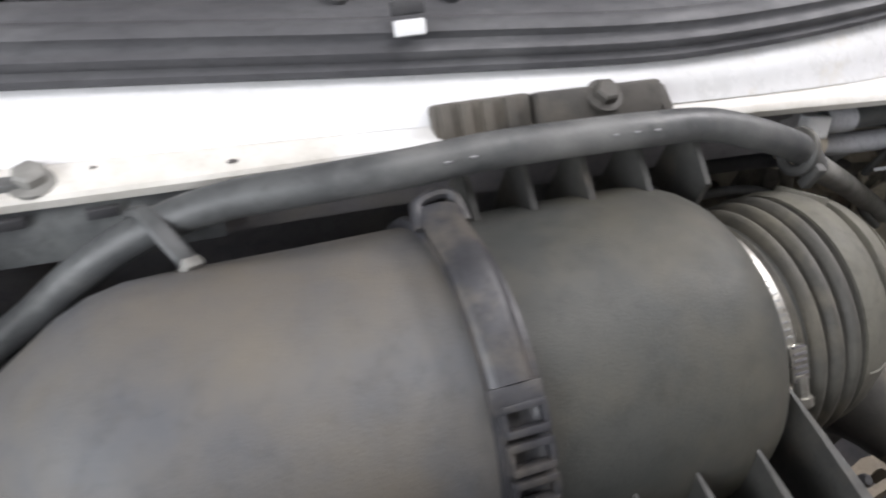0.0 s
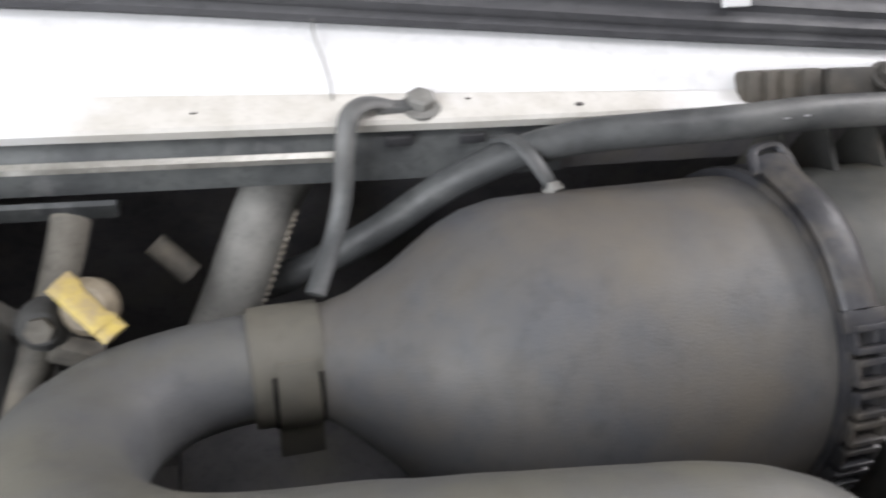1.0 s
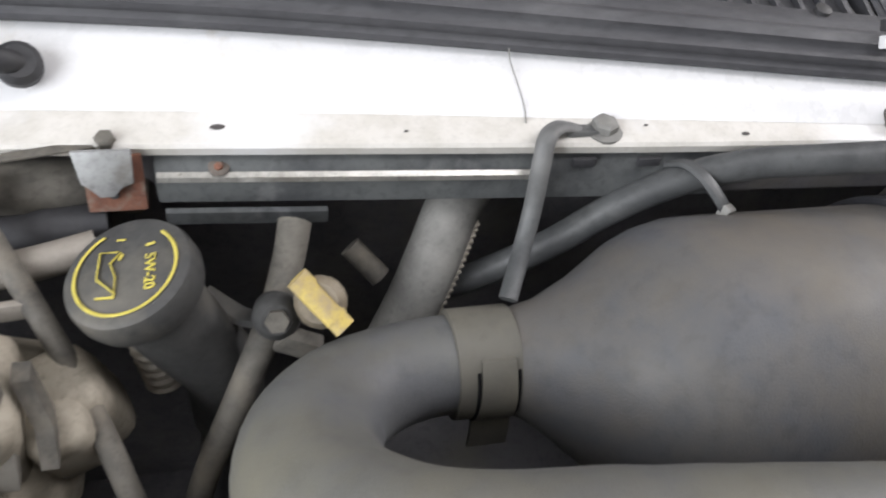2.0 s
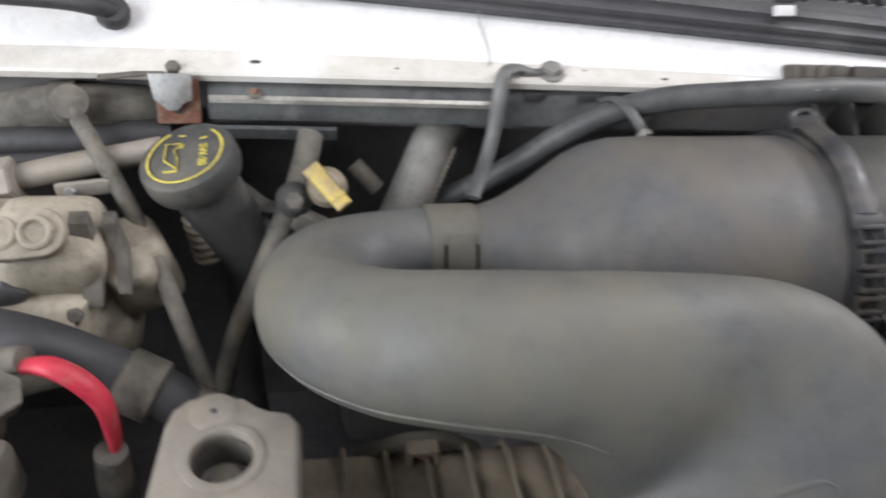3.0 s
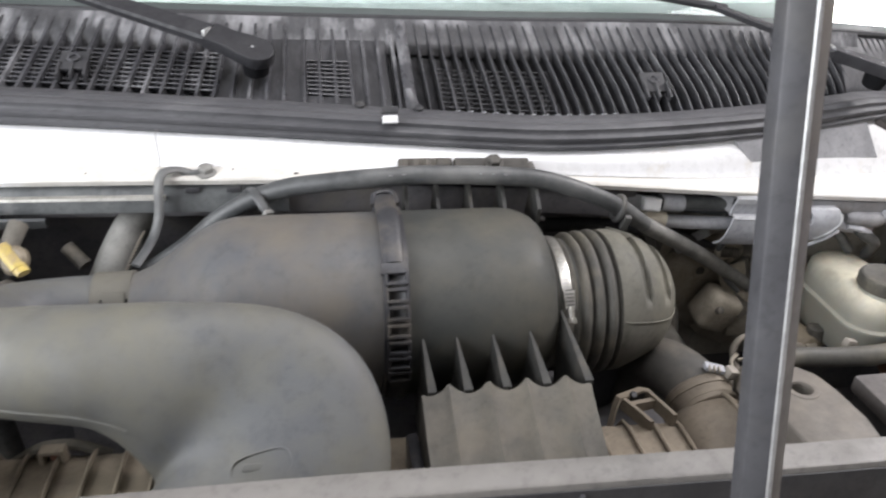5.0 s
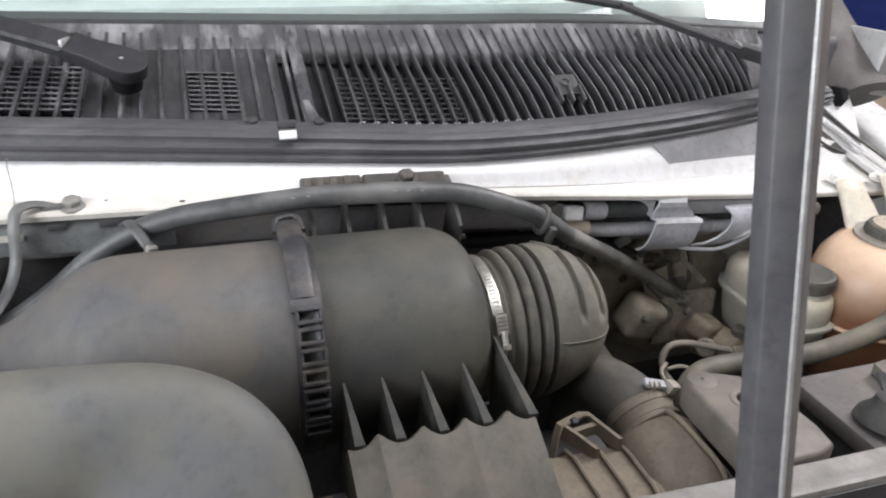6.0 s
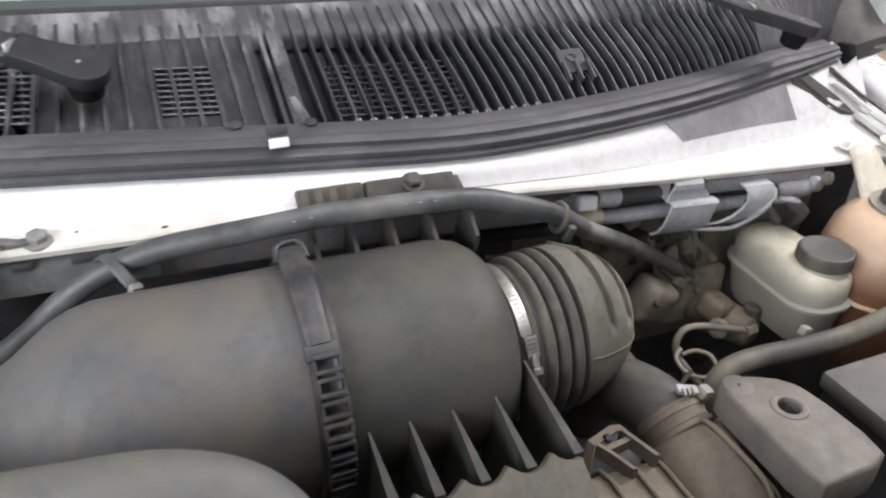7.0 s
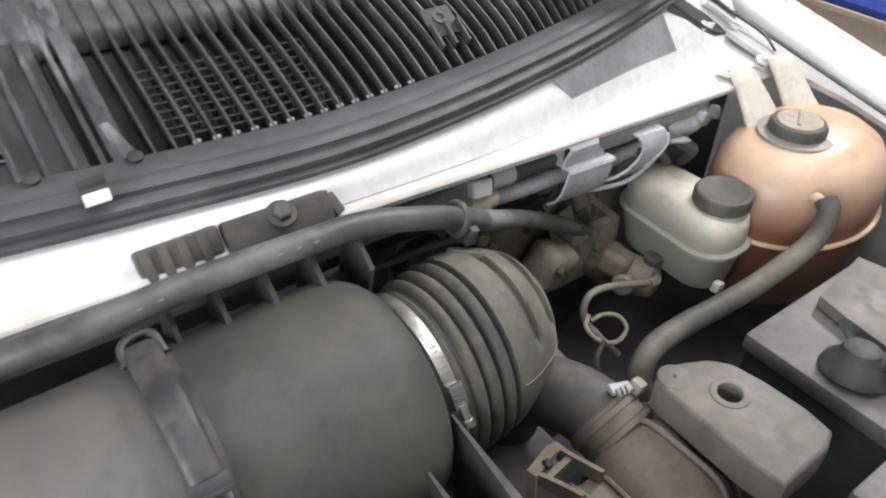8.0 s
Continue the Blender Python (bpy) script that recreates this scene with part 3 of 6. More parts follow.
def cowl_grille():
    ob = thing("cowl_grille", (0.2, 0.5, 1.4), "weathered black plastic cowl grille with long slats", "cowl grille")
    # flange behind the seal
    bm = bmesh.new()
    rows = []
    for x in steps(-0.75, 1.03, 0.04):
        s = seal_at(x) - V((0, 0, 0.016 * max(0, x - 0.88) / 0.15))
        rows.append([s + V((0, 0.012, 0.0285)), s + V((0, 0.02, 0.031)), s + V((0, 0.036, 0.034)), s + V((0, 0.04, 0.03)), s + V((0, 0.04, 0.022)), s + V((0, 0.014, 0.02))])
    rings(bm, rows)
    part("flange", bm, m_seal, ob, angle=60)
    # tray below the slats, rising to the glass
    bm = bmesh.new()
    rows = []
    for x in sorted([*steps(-0.75, 1.08, 0.04), -0.032, -0.028, 0.189, 0.193, 0.859, 0.863]):
        s, g = seal_at(x) + V((0, 0.038, 0.026)), glass_at(x)
        w = g - s
        d = -0.02 if x < -0.03 else -0.003 if x < 0.19 else -0.0235 if x < 0.86 else 0.004
        e = 0.12 if x < -0.03 else 0.0 if x < 0.19 or x > 0.86 else 0.1
        rows.append([s, s + w * 0.12 + V((0, 0, d)), s + w * (0.6 + e) + V((0, 0, d)), s + w * (0.7 + e) + V((0, 0, d * 0.4 + 0.002)), s + w * 0.9 + V((0, 0, 0.003)), g + V((0, 0.004, 0.002)), g + V((0, 0.01, -0.02)), s + w * 0.5 + V((0, 0, -0.04)), s + V((0, 0, -0.026))])
    rings(bm, rows)
    part("tray", bm, m_tray, ob, angle=60)
    # slats
    def slat(x, high, wide):
        bm = bmesh.new()
        rows = []
        for k in range(9):
            u = k / 8
            bend = 0.016 * math.sin(math.pi * (u - 0.5)) * min(1, max(0, (x - 0.2) / 0.4))
            xx = x - bend + 0.024 * u * min(1, max(0, (0.08 - x) / 0.2))
            s, g = seal_at(xx) + V((0, 0.04, 0.027)), glass_at(xx)
            p = s + (g - s) * u
            t = high * (0.5 + 0.6 * u) * min(1, (1.04 - u) * 8)
            lean = 0.002
            rows.append([p + V((-wide, 0, -0.018)), p + V((-wide * 0.7 - lean, 0, t)), p + V((wide * 0.7 - lean, 0, t)), p + V((wide, 0, -0.018))])
        rings(bm, rows)
        return bm
    for x in steps(-0.56, 0.06, 0.0205):
        part("slat", slat(x, 0.0065, 0.0026), m_cowl, ob)
    for x in steps(0.085, 0.2, 0.0195):
        part("slat", slat(x, 0.0055, 0.0028), m_cowl, ob)
    for x in steps(0.235, 0.86, 0.0158):
        part("slat", slat(x, 0.01, 0.0013), m_slat, ob)
    # paler apron that rises behind the slots to the glass
    bm = bmesh.new()
    rows = []
    for x in steps(-0.75, 0.9, 0.03):
        s, g = seal_at(x) + V((0, 0.038, 0.026)), glass_at(x)
        w = g - s
        u = 0.7 + 0.03 * math.sin(9 * x)
        rows.append([s + w * u + V((0, 0, -0.004)), s + w * (u + 0.04) + V((0, 0, 0.0035)), s + w * 0.86 + V((0, 0, 0.006)), g + V((0, -0.004, 0.0055)), g + V((0, -0.004, -0.004)), s + w * u + V((0, 0, -0.012))])
    rings(bm, rows)
    part("apron", bm, m_apron, ob, "pale grey apron below the glass", angle=60)
    for x in steps(0.925, 1.06, 0.0115):
        part("slat", slat(x, 0.006, 0.0016), m_slat, ob)
    # perforated fields between the slats
    def mesh_field(x0, x1, u0, u1):
        bm = bmesh.new()
        for k in range(9):
            u = u0 + (u1 - u0) * k / 8
            pts = []
            for x in steps(x0, x1, 0.03):
                s, g = seal_at(x) + V((0, 0.038, 0.026)), glass_at(x)
                pts.append(s + (g - s) * u + V((0, 0, -0.0006 if x1 < 0.19 else -0.0035)))
            tube(pts, 0.0014 if x1 < 0.19 else 0.0011, 4, 1, bm)
        for x in steps(x0, x1, 0.0103):
            s, g = seal_at(x) + V((0, 0.038, 0.026)), glass_at(x)
            tube([s + (g - s) * u0 + V((0, 0, -0.001)), s + (g - s) * u1 + V((0, 0, -0.001))], 0.0006, 4, 1, bm)
        field = part("mesh_field", bm, m_cowl if x1 < 0.19 else m_tray, ob, "black plastic mesh between the slats")
        # Near-black sheet under the mesh: the dark of the openings is put into colour.
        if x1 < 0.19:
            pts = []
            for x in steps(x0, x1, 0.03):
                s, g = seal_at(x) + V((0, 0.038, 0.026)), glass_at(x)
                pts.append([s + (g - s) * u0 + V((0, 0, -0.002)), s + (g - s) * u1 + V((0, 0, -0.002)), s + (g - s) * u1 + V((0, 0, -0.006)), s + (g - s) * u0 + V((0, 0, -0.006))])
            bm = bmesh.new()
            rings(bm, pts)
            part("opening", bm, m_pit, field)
    for x0, x1, u0, u1 in ((-0.3, -0.02, 0.14, 0.56), (0.087, 0.142, 0.16, 0.52), (0.25, 0.4, 0.12, 0.5)):
        mesh_field(x0, x1, u0, u1)
    # two moulded catches with a round socket
    for x in (-0.19, 0.545):
        s, g = seal_at(x) + V((0, 0.04, 0.028)), glass_at(x)
        c = s + (g - s) * 0.22
        tilt = math.degrees(math.atan2((g - s).z, (g - s).y))
        catch = part("catch", box(c + V((0, 0.012, 0.012)), (0.034, 0.034, 0.006), 0.0015, (tilt, 0, 0)), m_black, ob)
        part("socket", lathe([(0, 0.0075), (0.004, 0.0075), (0.004, 0.005), (0.001, 0.0045)], c + V((0, 0.014, 0.0145)), (0, -math.sin(radians(tilt)), 1), 14), m_cowl, catch)
        for dx in (-0.0155, 0.0, 0.0155):
            part("catch_wall", box(c + V((dx, -0.002, 0.002)), (0.003, 0.028, 0.018), 0.0008, (tilt, 0, 0)), m_black, catch)
    # pale tabs that paint in the bright specks at the ends of the slots
    for x in steps(0.26, 0.47, 0.0158):
        part("slot_end", box(seal_at(x + 0.008) + V((0, 0.0445, 0.0315)), (0.006, 0.0035, 0.003), 0.0008, (-20, 0, 8)), m_bracket, ob)
    # seam between its two halves and a few small lugs
    for x in (0.148, 0.218):
        s = seal_at(x) + V((0, 0.034, 0.035))
        part("lug", lathe([(-0.003, 0.006), (0.002, 0.006), (0.003, 0.003)], s, (0, -0.3, 1), 12), m_black, ob)
    s, g = seal_at(0.212) + V((0, 0.038, 0.028)), glass_at(0.212)
    part("seam_cover", tube([s + V((0, 0, 0.0)), s + (g - s) * 0.4 + V((0, 0, 0.002)), g + V((0, -0.01, 0.004))], 0.0075, 10, 6, flat=0.4), m_cowl, ob)
    part("bleached_end", tube([s + V((0.004, 0.002, 0.003)), s + (g - s) * 0.1 + V((0.001, 0, 0.0045)), s + (g - s) * 0.2 + V((-0.002, 0, 0.005))], lambda u: 0.0075 - 0.004 * u, 10, 5, flat=0.4), m_apron, ob, "pale end of the seam")
    return ob


cowl_grille()


def seal_tab():
    at = V((0.18, 0.381, 1.393))
    ob = thing("seal_tab", at, "small white plastic tab in a black slot of the seal", "clip")
    part("tab", box(at + V((0, -0.001, 0.0065)), (0.018, 0.006, 0.009), 0.001, (-30, 0, 0)), m_white, ob)
    part("slot", box(at + V((0, 0.004, 0.0165)), (0.019, 0.006, 0.008), 0.001, (-30, 0, 0)), m_black, ob)


seal_tab()


def windscreen():
    ob = thing("windscreen", (0.2, 0.62, 1.46), "tinted green windscreen above the cowl grille", "windscreen", kind="structure")
    bm = bmesh.new()
    rows = []
    for x in steps(-0.75, 1.06, 0.06):
        g = glass_at(x) + V((0, 0.004, 0.006))
        d = V((0, 0.74, 0.67))
        rows.append([g, g + d * 0.5, g + d * 0.5 + V((0, 0.004, -0.004)), g + V((0, 0.004, -0.004))])
    rings(bm, rows)
    pane = part("pane", bm, m_glass, ob)
    pane.visible_shadow = False
    bm = bmesh.new()
    tube([glass_at(x) + V((0, 0.002, 0.004)) for x in steps(-0.75, 1.0, 0.06)], 0.0055, 8, 1, bm)
    part("gasket", bm, m_black, ob)
    bm = bmesh.new()
    rows = []
    for x in steps(-0.75, 1.04, 0.06):
        g = glass_at(x) + V((0, 0.004, 0.006))
        d = V((0, 0.74, 0.67))
        rows.append([g + V((0, -0.001, 0.001)), g + d * 0.013 + V((0, -0.001, 0.001)), g + d * 0.013 + V((0, -0.0006, 0.0006)), g + V((0, -0.0006, 0.0006))])
    rings(bm, rows)
    part("shade_band", bm, m_frit, ob, "dark band along the lower edge of the glass")
    dash = thing("dashboard", (0.2, 0.9, 1.4), "grey-green dashboard behind the windscreen", "dashboard")
    part("dash_top", box((0.15, 0.95, 1.46), (1.7, 0.62, 0.05), 0.012), m_dash, dash)
    for x in (0.02, 0.33, 0.64):
        part("demister_slot", box((x, 0.78, 1.487), (0.17, 0.03, 0.006), 0.002), m_black, dash)
    return ob


windscreen()


def pillar():
    ob = thing("windscreen_pillar", (1.1, 0.6, 1.35), "grey windscreen pillar base with black trim", "pillar", kind="structure")
    part("post", tube([(1.12, 0.56, 1.345), (1.1, 0.72, 1.48), (1.06, 0.98, 1.74)], 0.07, 16, 6, flat=0.5), m_pillar, ob)
    part("mirror_base", box((1.16, 0.62, 1.39), (0.07, 0.12, 0.1), 0.012, (0, 10, 12)), m_silver, ob)


pillar()


def wiper(pivot, neck, tip, lean, cover):
    """Arm with a broad flat head that rounds off over its spindle."""
    ob = thing("wiper", pivot, "matt black wiper arm resting above the cowl grille", "wiper", "wipers")
    p, q, e = V(pivot), V(neck), V(tip)
    d = (q - p).normalized()
    side = d.cross(V((0, lean, 1))).normalized()
    up = side.cross(d).normalized()
    long = (q - p).length
    half = [(-0.0205 * math.sin(radians(k)), 0.0205 * math.cos(radians(k))) for k in steps(90, 0, -15)]
    half += [(long * 0.25, 0.0195), (long * 0.5, 0.0165), (long * 0.75, 0.0155), (long, 0.0165)]
    outline = half + [(x, -w) for x, w in half[::-1]][:-1]
    bm = bmesh.new()
    rings(bm, [[p + d * x * k + side * w * k + up * h for x, w in outline] for k, h in ((0.96, -0.011), (1.0, -0.009), (1.0, 0.002), (0.985, 0.004), (0.94, 0.0048))])
    head = part("head", bm, m_wiper, ob)
    part("dimple", lathe([(0, 0.0022), (0.0006, 0.0018)], p + up * 0.0046 + d * 0.006, up, 10), m_steel, head)
    part("spindle", lathe([(-0.03, cover * 0.9), (-0.02, cover), (-0.009, cover)], p + d * 0.004, (0, -0.35, 1), 20), m_pit, ob)
    part("hinge", box(q, (0.004, 0.026, 0.012), 0.001, (0, 0, math.degrees(math.atan2(d.y, d.x)))), m_steel, head)
    bm = bmesh.new()
    rows = []
    for k in range(9):
        u = k / 8
        c = q.lerp(e, u)
        w, h = 0.0155 - 0.006 * u, 0.009 - 0.003 * u
        rows.append([c + side * w * a + up * h * b for a, b in ((-1, -0.8), (-1, 0.1), (-0.8, 0.45), (0.8, 0.45), (1, 0.1), (1, -0.8))])
    rings(bm, rows)
    part("arm", bm, m_wiper, ob)
    part("blade", tube([e + V((0.02, 0.006, -0.004)), e + V((-0.3, 0.07, 0.04))], 0.006, 8, 4), m_black, ob)


wiper((0.03, 0.466, 1.459), (-0.026, 0.488, 1.4765), (-0.27, 0.6, 1.53), -0.45, 0.017)
wiper((0.872, 0.462, 1.43), (0.804, 0.49, 1.448), (0.656, 0.558, 1.494), -0.05, 0.016)

# ---- engine bay shell ----
def bay():
    ob = thing("firewall", (0.2, 0.45, 0.9), "black grimy firewall below the cowl", "firewall", kind="structure")
    bm = bmesh.new()
    rings(bm, [[strip_at(x) + V((0, 0.015, -0.006)), strip_at(x) + V((0, 0.09, -0.06)), V((x, 0.5, 0.8)), V((x, 0.53, 0.8)), strip_at(x) + V((0, 0.13, -0.02)), strip_at(x) + V((0, 0.04, 0.0))] for x in steps(-0.75, 1.1, 0.06)])
    part("panel", bm, m_dark, ob)
    for x, y, z, r in ((0.6, 0.47, 1.17, 0.05), (0.72, 0.47, 1.12, 0.06), (0.5, 0.47, 1.14, 0.035)):
        part("boss", lathe([(0, r), (0.015, r), (0.03, r * 0.8), (0.034, r * 0.5)], (x, y, z), (0, -1, 0.2), 18), m_grime, ob)
    # Pale sheet, added unseen to lighten the dark behind the hose.
    bm = bmesh.new()
    rings(bm, [[V((x, 0.452 + 0.006 * math.sin(31 * x), 1.262)), V((x, 0.458 + 0.004 * math.sin(47 * x), 1.2)), V((x, 0.468 + 0.006 * math.sin(23 * x), 1.13)), V((x, 0.475, 1.04)), V((x, 0.478, 0.95)), V((x, 0.49, 0.95)), V((x, 0.47, 1.262))] for x in steps(0.46, 0.98, 0.02)])
    part("insulation_mat", bm, m_backing, ob, "pale grey-tan sheet added over the firewall", angle=80)
    for name, at, size in (("left_wing", (-0.72, 0.1, 1.05), (0.03, 0.95, 0.5)), ("undertray", (0.2, 0.1, 0.82), (1.95, 1.0, 0.03)), ("front_panel", (0.2, -0.2, 1.0), (1.95, 0.03, 0.4))):
        single(name, box(at, size, 0.004), m_dark, at, "grimy black inner panel of the engine bay", "panel", kind="structure")
    van = thing("van_body", (0.25, 0.5, 0.0), "white van front standing on the floor", "van", kind="structure")
    part("lower_body", box((0.25, 0.15, 0.62), (2.0, 0.95, 0.36), 0.03), m_white, van)
    part("cabin_floor", box((0.25, 1.2, 0.7), (2.0, 1.3, 0.5), 0.03), m_white, van)
    for x in (-0.66, 1.16):
        w = part("wheel", lathe([(-0.1, 0.26), (-0.08, 0.33), (0.08, 0.33), (0.1, 0.26)], (x, 0.25, 0.33), (1, 0, 0), 36), m_rubber, van)
        part("rim", lathe([(-0.105, 0.2), (0.105, 0.2)], (x, 0.25, 0.33), (1, 0, 0), 30), m_steel, w)


bay()


def engine_mass():
    """Dark engine below the air cleaner: block, covers and pipework seen between other things."""
    ob = thing("engine", (0.15, 0.25, 0.84), "grimy dark engine with cast covers and pipes", "engine")
    part("block", box((0.2, 0.3, 0.95), (0.62, 0.36, 0.22), 0.02), m_dark, ob)
    part("valve_cover", box((0.5, 0.36, 1.02), (0.2, 0.2, 0.1), 0.02, (8, 0, 0)), m_grime, ob)
    part("manifold", tube([(0.62, 0.45, 0.99), (0.6, 0.41, 1.01), (0.54, 0.37, 0.99)], 0.03, 12, 6), m_grime, ob)
    part("valve_cover", box((-0.1, 0.36, 1.03), (0.22, 0.16, 0.1), 0.02), m_dark, ob)
    part("pulley", lathe([(0, 0.08), (0.012, 0.085), (0.024, 0.08), (0.03, 0.03), (0.045, 0.03)], (0.0, 0.16, 1.02), (0, -1, 0), 28), m_dark, ob)


engine_mass()


# ---- air cleaner ----
AX = 0.25           # its axis: y at every x
def axis_z(x):
    return 1.2325 - 0.0125 * (x - 0.16)


def body_ring(x, r, seg=48, dy=0.0, dz=0.0):
    return [V((x, AX + dy + r * math.cos(q), axis_z(x) + dz + r * math.sin(q))) for q in (2 * math.pi * k / seg for k in range(seg))]


R = 0.1015
NECK, NECK_R = V((0.345, 0.2565, 1.2135)), 0.0755   # outlet, set below the axis


def air_cleaner():
    ob = thing("air_cleaner", (0.16, 0.25, 1.06), "dusty grey plastic cylindrical air cleaner housing", "air cleaner")
    # inlet half: shoulder and cone down to the inlet collar
    bm = bmesh.new()
    rows = []
    for x, r, dy, dz in ((-0.112, 0.0325, 0.024, 0.0), (-0.1, 0.036, 0.02, 0.0), (-0.085, 0.0445, 0.014, 0.0), (-0.06, 0.0635, 0.006, 0.0), (-0.03, 0.0875, 0.001, 0.0), (-0.014, 0.0955, 0, 0), (0.004, 0.0998, 0, 0), (0.03, 0.1008, 0, 0), (0.09, 0.1008, 0, 0), (0.15, R, 0, 0), (0.158, R, 0, 0)):
        rows.append(body_ring(x, r, 48, dy, dz))
    rings(bm, rows)
    part("inlet_half", bm, m_box, ob)
    # outlet half with a rounded shoulder
    bm = bmesh.new()
    rows = [body_ring(x, r) for x, r in ((0.16, R), (0.25, R), (0.292, R - 0.0002), (0.306, R - 0.002), (0.317, 0.0955), (0.326, 0.09), (0.332, 0.0835), (0.3355, 0.077), (0.3375, 0.066))]
    rings(bm, rows)
    part("outlet_half", bm, m_boxr, ob)
    part("outlet_neck", lathe([(-0.02, NECK_R), (0.03, NECK_R)], NECK, (1, 0, 0), 48), m_boxr, ob)
    # clamping band with its raised rims and hook row
    band = part("band", lathe([(-0.013, R + 0.001), (-0.013, R + 0.0045), (-0.009, R + 0.0055), (-0.006, R + 0.003), (0.004, R + 0.003), (0.008, R + 0.006), (0.013, R + 0.005), (0.013, R + 0.001)], (0.163, AX, axis_z(0.163)), (1, 0, -0.03), 64), m_band, ob, "black worn clamping band")
    def on_band(a, r, dx=0.0):
        return V((0.163 + dx, AX - r * math.sin(a), axis_z(0.163) + r * math.cos(a)))
    for k in range(7):
        a = radians(46 + 9.0 * k)
        for da in (-2.9, 2.9):
            q = a + radians(da)
            part("hook_rung", box(on_band(q, R + 0.0085, 0.002), (0.021, 0.0035, 0.007), 0.0008, (-math.degrees(q) * -1, 0, 0)), m_band, band)
        part("hook_side", box(on_band(a, R + 0.008, 0.012), (0.003, 0.013, 0.006), 0.0008, (math.degrees(a), 0, 0)), m_band, band)
        part("hook_side", box(on_band(a, R + 0.008, -0.008), (0.003, 0.013, 0.006), 0.0008, (math.degrees(a), 0, 0)), m_band, band)
    # over-centre catch on top: a tongue that ends in an eye
    bm = tube([on_band(radians(38), R + 0.008), on_band(radians(22), R + 0.0095), on_band(radians(8), R + 0.011), on_band(radians(-8), R + 0.011), on_band(radians(-16), R + 0.015)], lambda u: 0.0108 + 0.001 * u, 12, 6, flat=0.42)
    latch = part("catch_tongue", bm, m_band, band)
    part("catch_eye", tube([on_band(radians(-12), R + 0.009, -0.012), on_band(radians(-18), R + 0.019, -0.009), on_band(radians(-19), R + 0.0205, 0.009), on_band(radians(-12), R + 0.009, 0.013)], 0.0032, 8, 6), m_band, latch)
    part("catch_plate", box(on_band(radians(41), R + 0.0085), (0.026, 0.012, 0.005), 0.001, (41, 0, 0)), m_band, latch)
    # fins along the front, from the drum to the fluted cover
    xs = (0.189, 0.223, 0.26, 0.299, 0.3405)
    for x in xs:
        tip = (0.181, 1.253) if x > 0.33 else (0.1545, 1.25)
        bm = bmesh.new()
        outline = [tip, (0.083, 1.236), (0.08, 1.13), (0.17, 1.13)]
        thick = (0.0009, 0.0042, 0.0055, 0.003)
        rings(bm, [[V((x - h, y, z)) for (y, z), h in zip(outline, thick)], [V((x + h, y, z)) for (y, z), h in zip(outline, thick)]])
        part("fin", bm, m_fin, ob)
    # fins at the back
    for x in (0.19, 0.225, 0.262, 0.3, 0.34):
        bm = bmesh.new()
        outline = [(0.285, 1.322), (0.312, 1.345), (0.322, 1.345), (0.345, 1.27), (0.3, 1.26)]
        rings(bm, [[V((x - 0.002, y, z)) for y, z in outline], [V((x + 0.002, y, z)) for y, z in outline]])
        part("fin", bm, m_fin, ob)
    part("back_shelf", box((0.265, 0.335, 1.285), (0.19, 0.03, 0.006), 0.002, (-25, 0, 0)), m_band, ob)
    # fluted cover below the fins
    bm = bmesh.new()
    rows = []
    for x in steps(0.178, 0.339, 0.0032):
        ph = (x - 0.186) / 0.037
        up = 0.003 + 0.0085 * (abs(math.cos(math.pi * ph)) ** 0.55 * -1 + 0.6)
        lead = 0.008 * (0.5 - abs(math.cos(math.pi * ph)))
        rows.append([V((x, 0.088 + lead, 1.2)), V((x, 0.086 + lead, 1.233 + up)), V((x, 0.08 + lead, 1.238 + up)), V((x, 0.03 + lead * 0.6, 1.213 + up + lead * 0.5)), V((x + 0.004, -0.02 + lead * 0.6, 1.175 + up + lead * 0.5)), V((x, -0.02, 1.1)), V((x, 0.088, 1.1))])
    rings(bm, rows)
    part("fluted_cover", bm, m_flute, ob)
    part("cover_foot", box((0.172, 0.05, 1.13), (0.012, 0.09, 0.1), 0.004), m_band, ob)
    return ob


air_cleaner()


def hose_clamp():
    c = V((0.351, NECK.y, NECK.z))
    r = NECK_R + 0.0025
    ob = thing("hose_clamp", c, "shiny steel worm-drive hose clamp round the outlet", "hose clamp")
    part("strap", lathe([(-0.0058, r - 0.002), (-0.0058, r), (-0.005, r + 0.0006), (0.005, r + 0.0006), (0.0058, r), (0.0058, r - 0.002)], c, (1, 0, 0), 64), m_bright, ob)
    def on(a, out):
        return c + V((0, -math.sin(a), math.cos(a))) * (r + out)
    a = radians(56)
    for k in range(9):
        q = radians(20 + 3.2 * k)
        part("thread_slot", box(on(q, 0.0008), (0.0068, 0.0011, 0.0008), 0, (math.degrees(q), 0, 0)), m_steel, ob)
    screw = part("screw_housing", box(on(a, 0.004), (0.0125, 0.021, 0.0065), 0.0015, (56, 0, 0)), m_bright, ob)
    d = (on(a + 0.1, 0.0) - on(a - 0.1, 0.0)).normalized()
    part("screw", lathe([(0, 0.0042), (0.012, 0.0042), (0.0125, 0.006), (0.0175, 0.006), (0.0185, 0.005)], on(a, 0.006) + d * 0.007, d, 8), m_bright, screw)
    for k in range(6):
        q = a + radians(-7 + 2.6 * k)
        part("thread_slot", box(on(q, 0.0076), (0.009, 0.0014, 0.0012), 0, (math.degrees(q), 0, 0)), m_dark, screw)


hose_clamp()


def intake_bellows():
    """Outlet hose with three broad folds that runs into a blunt dome with moulded ribs."""
    ob = thing("intake_hose", (0.44, 0.25, 1.08), "dusty ribbed rubber intake bellows and elbow", "intake hose")
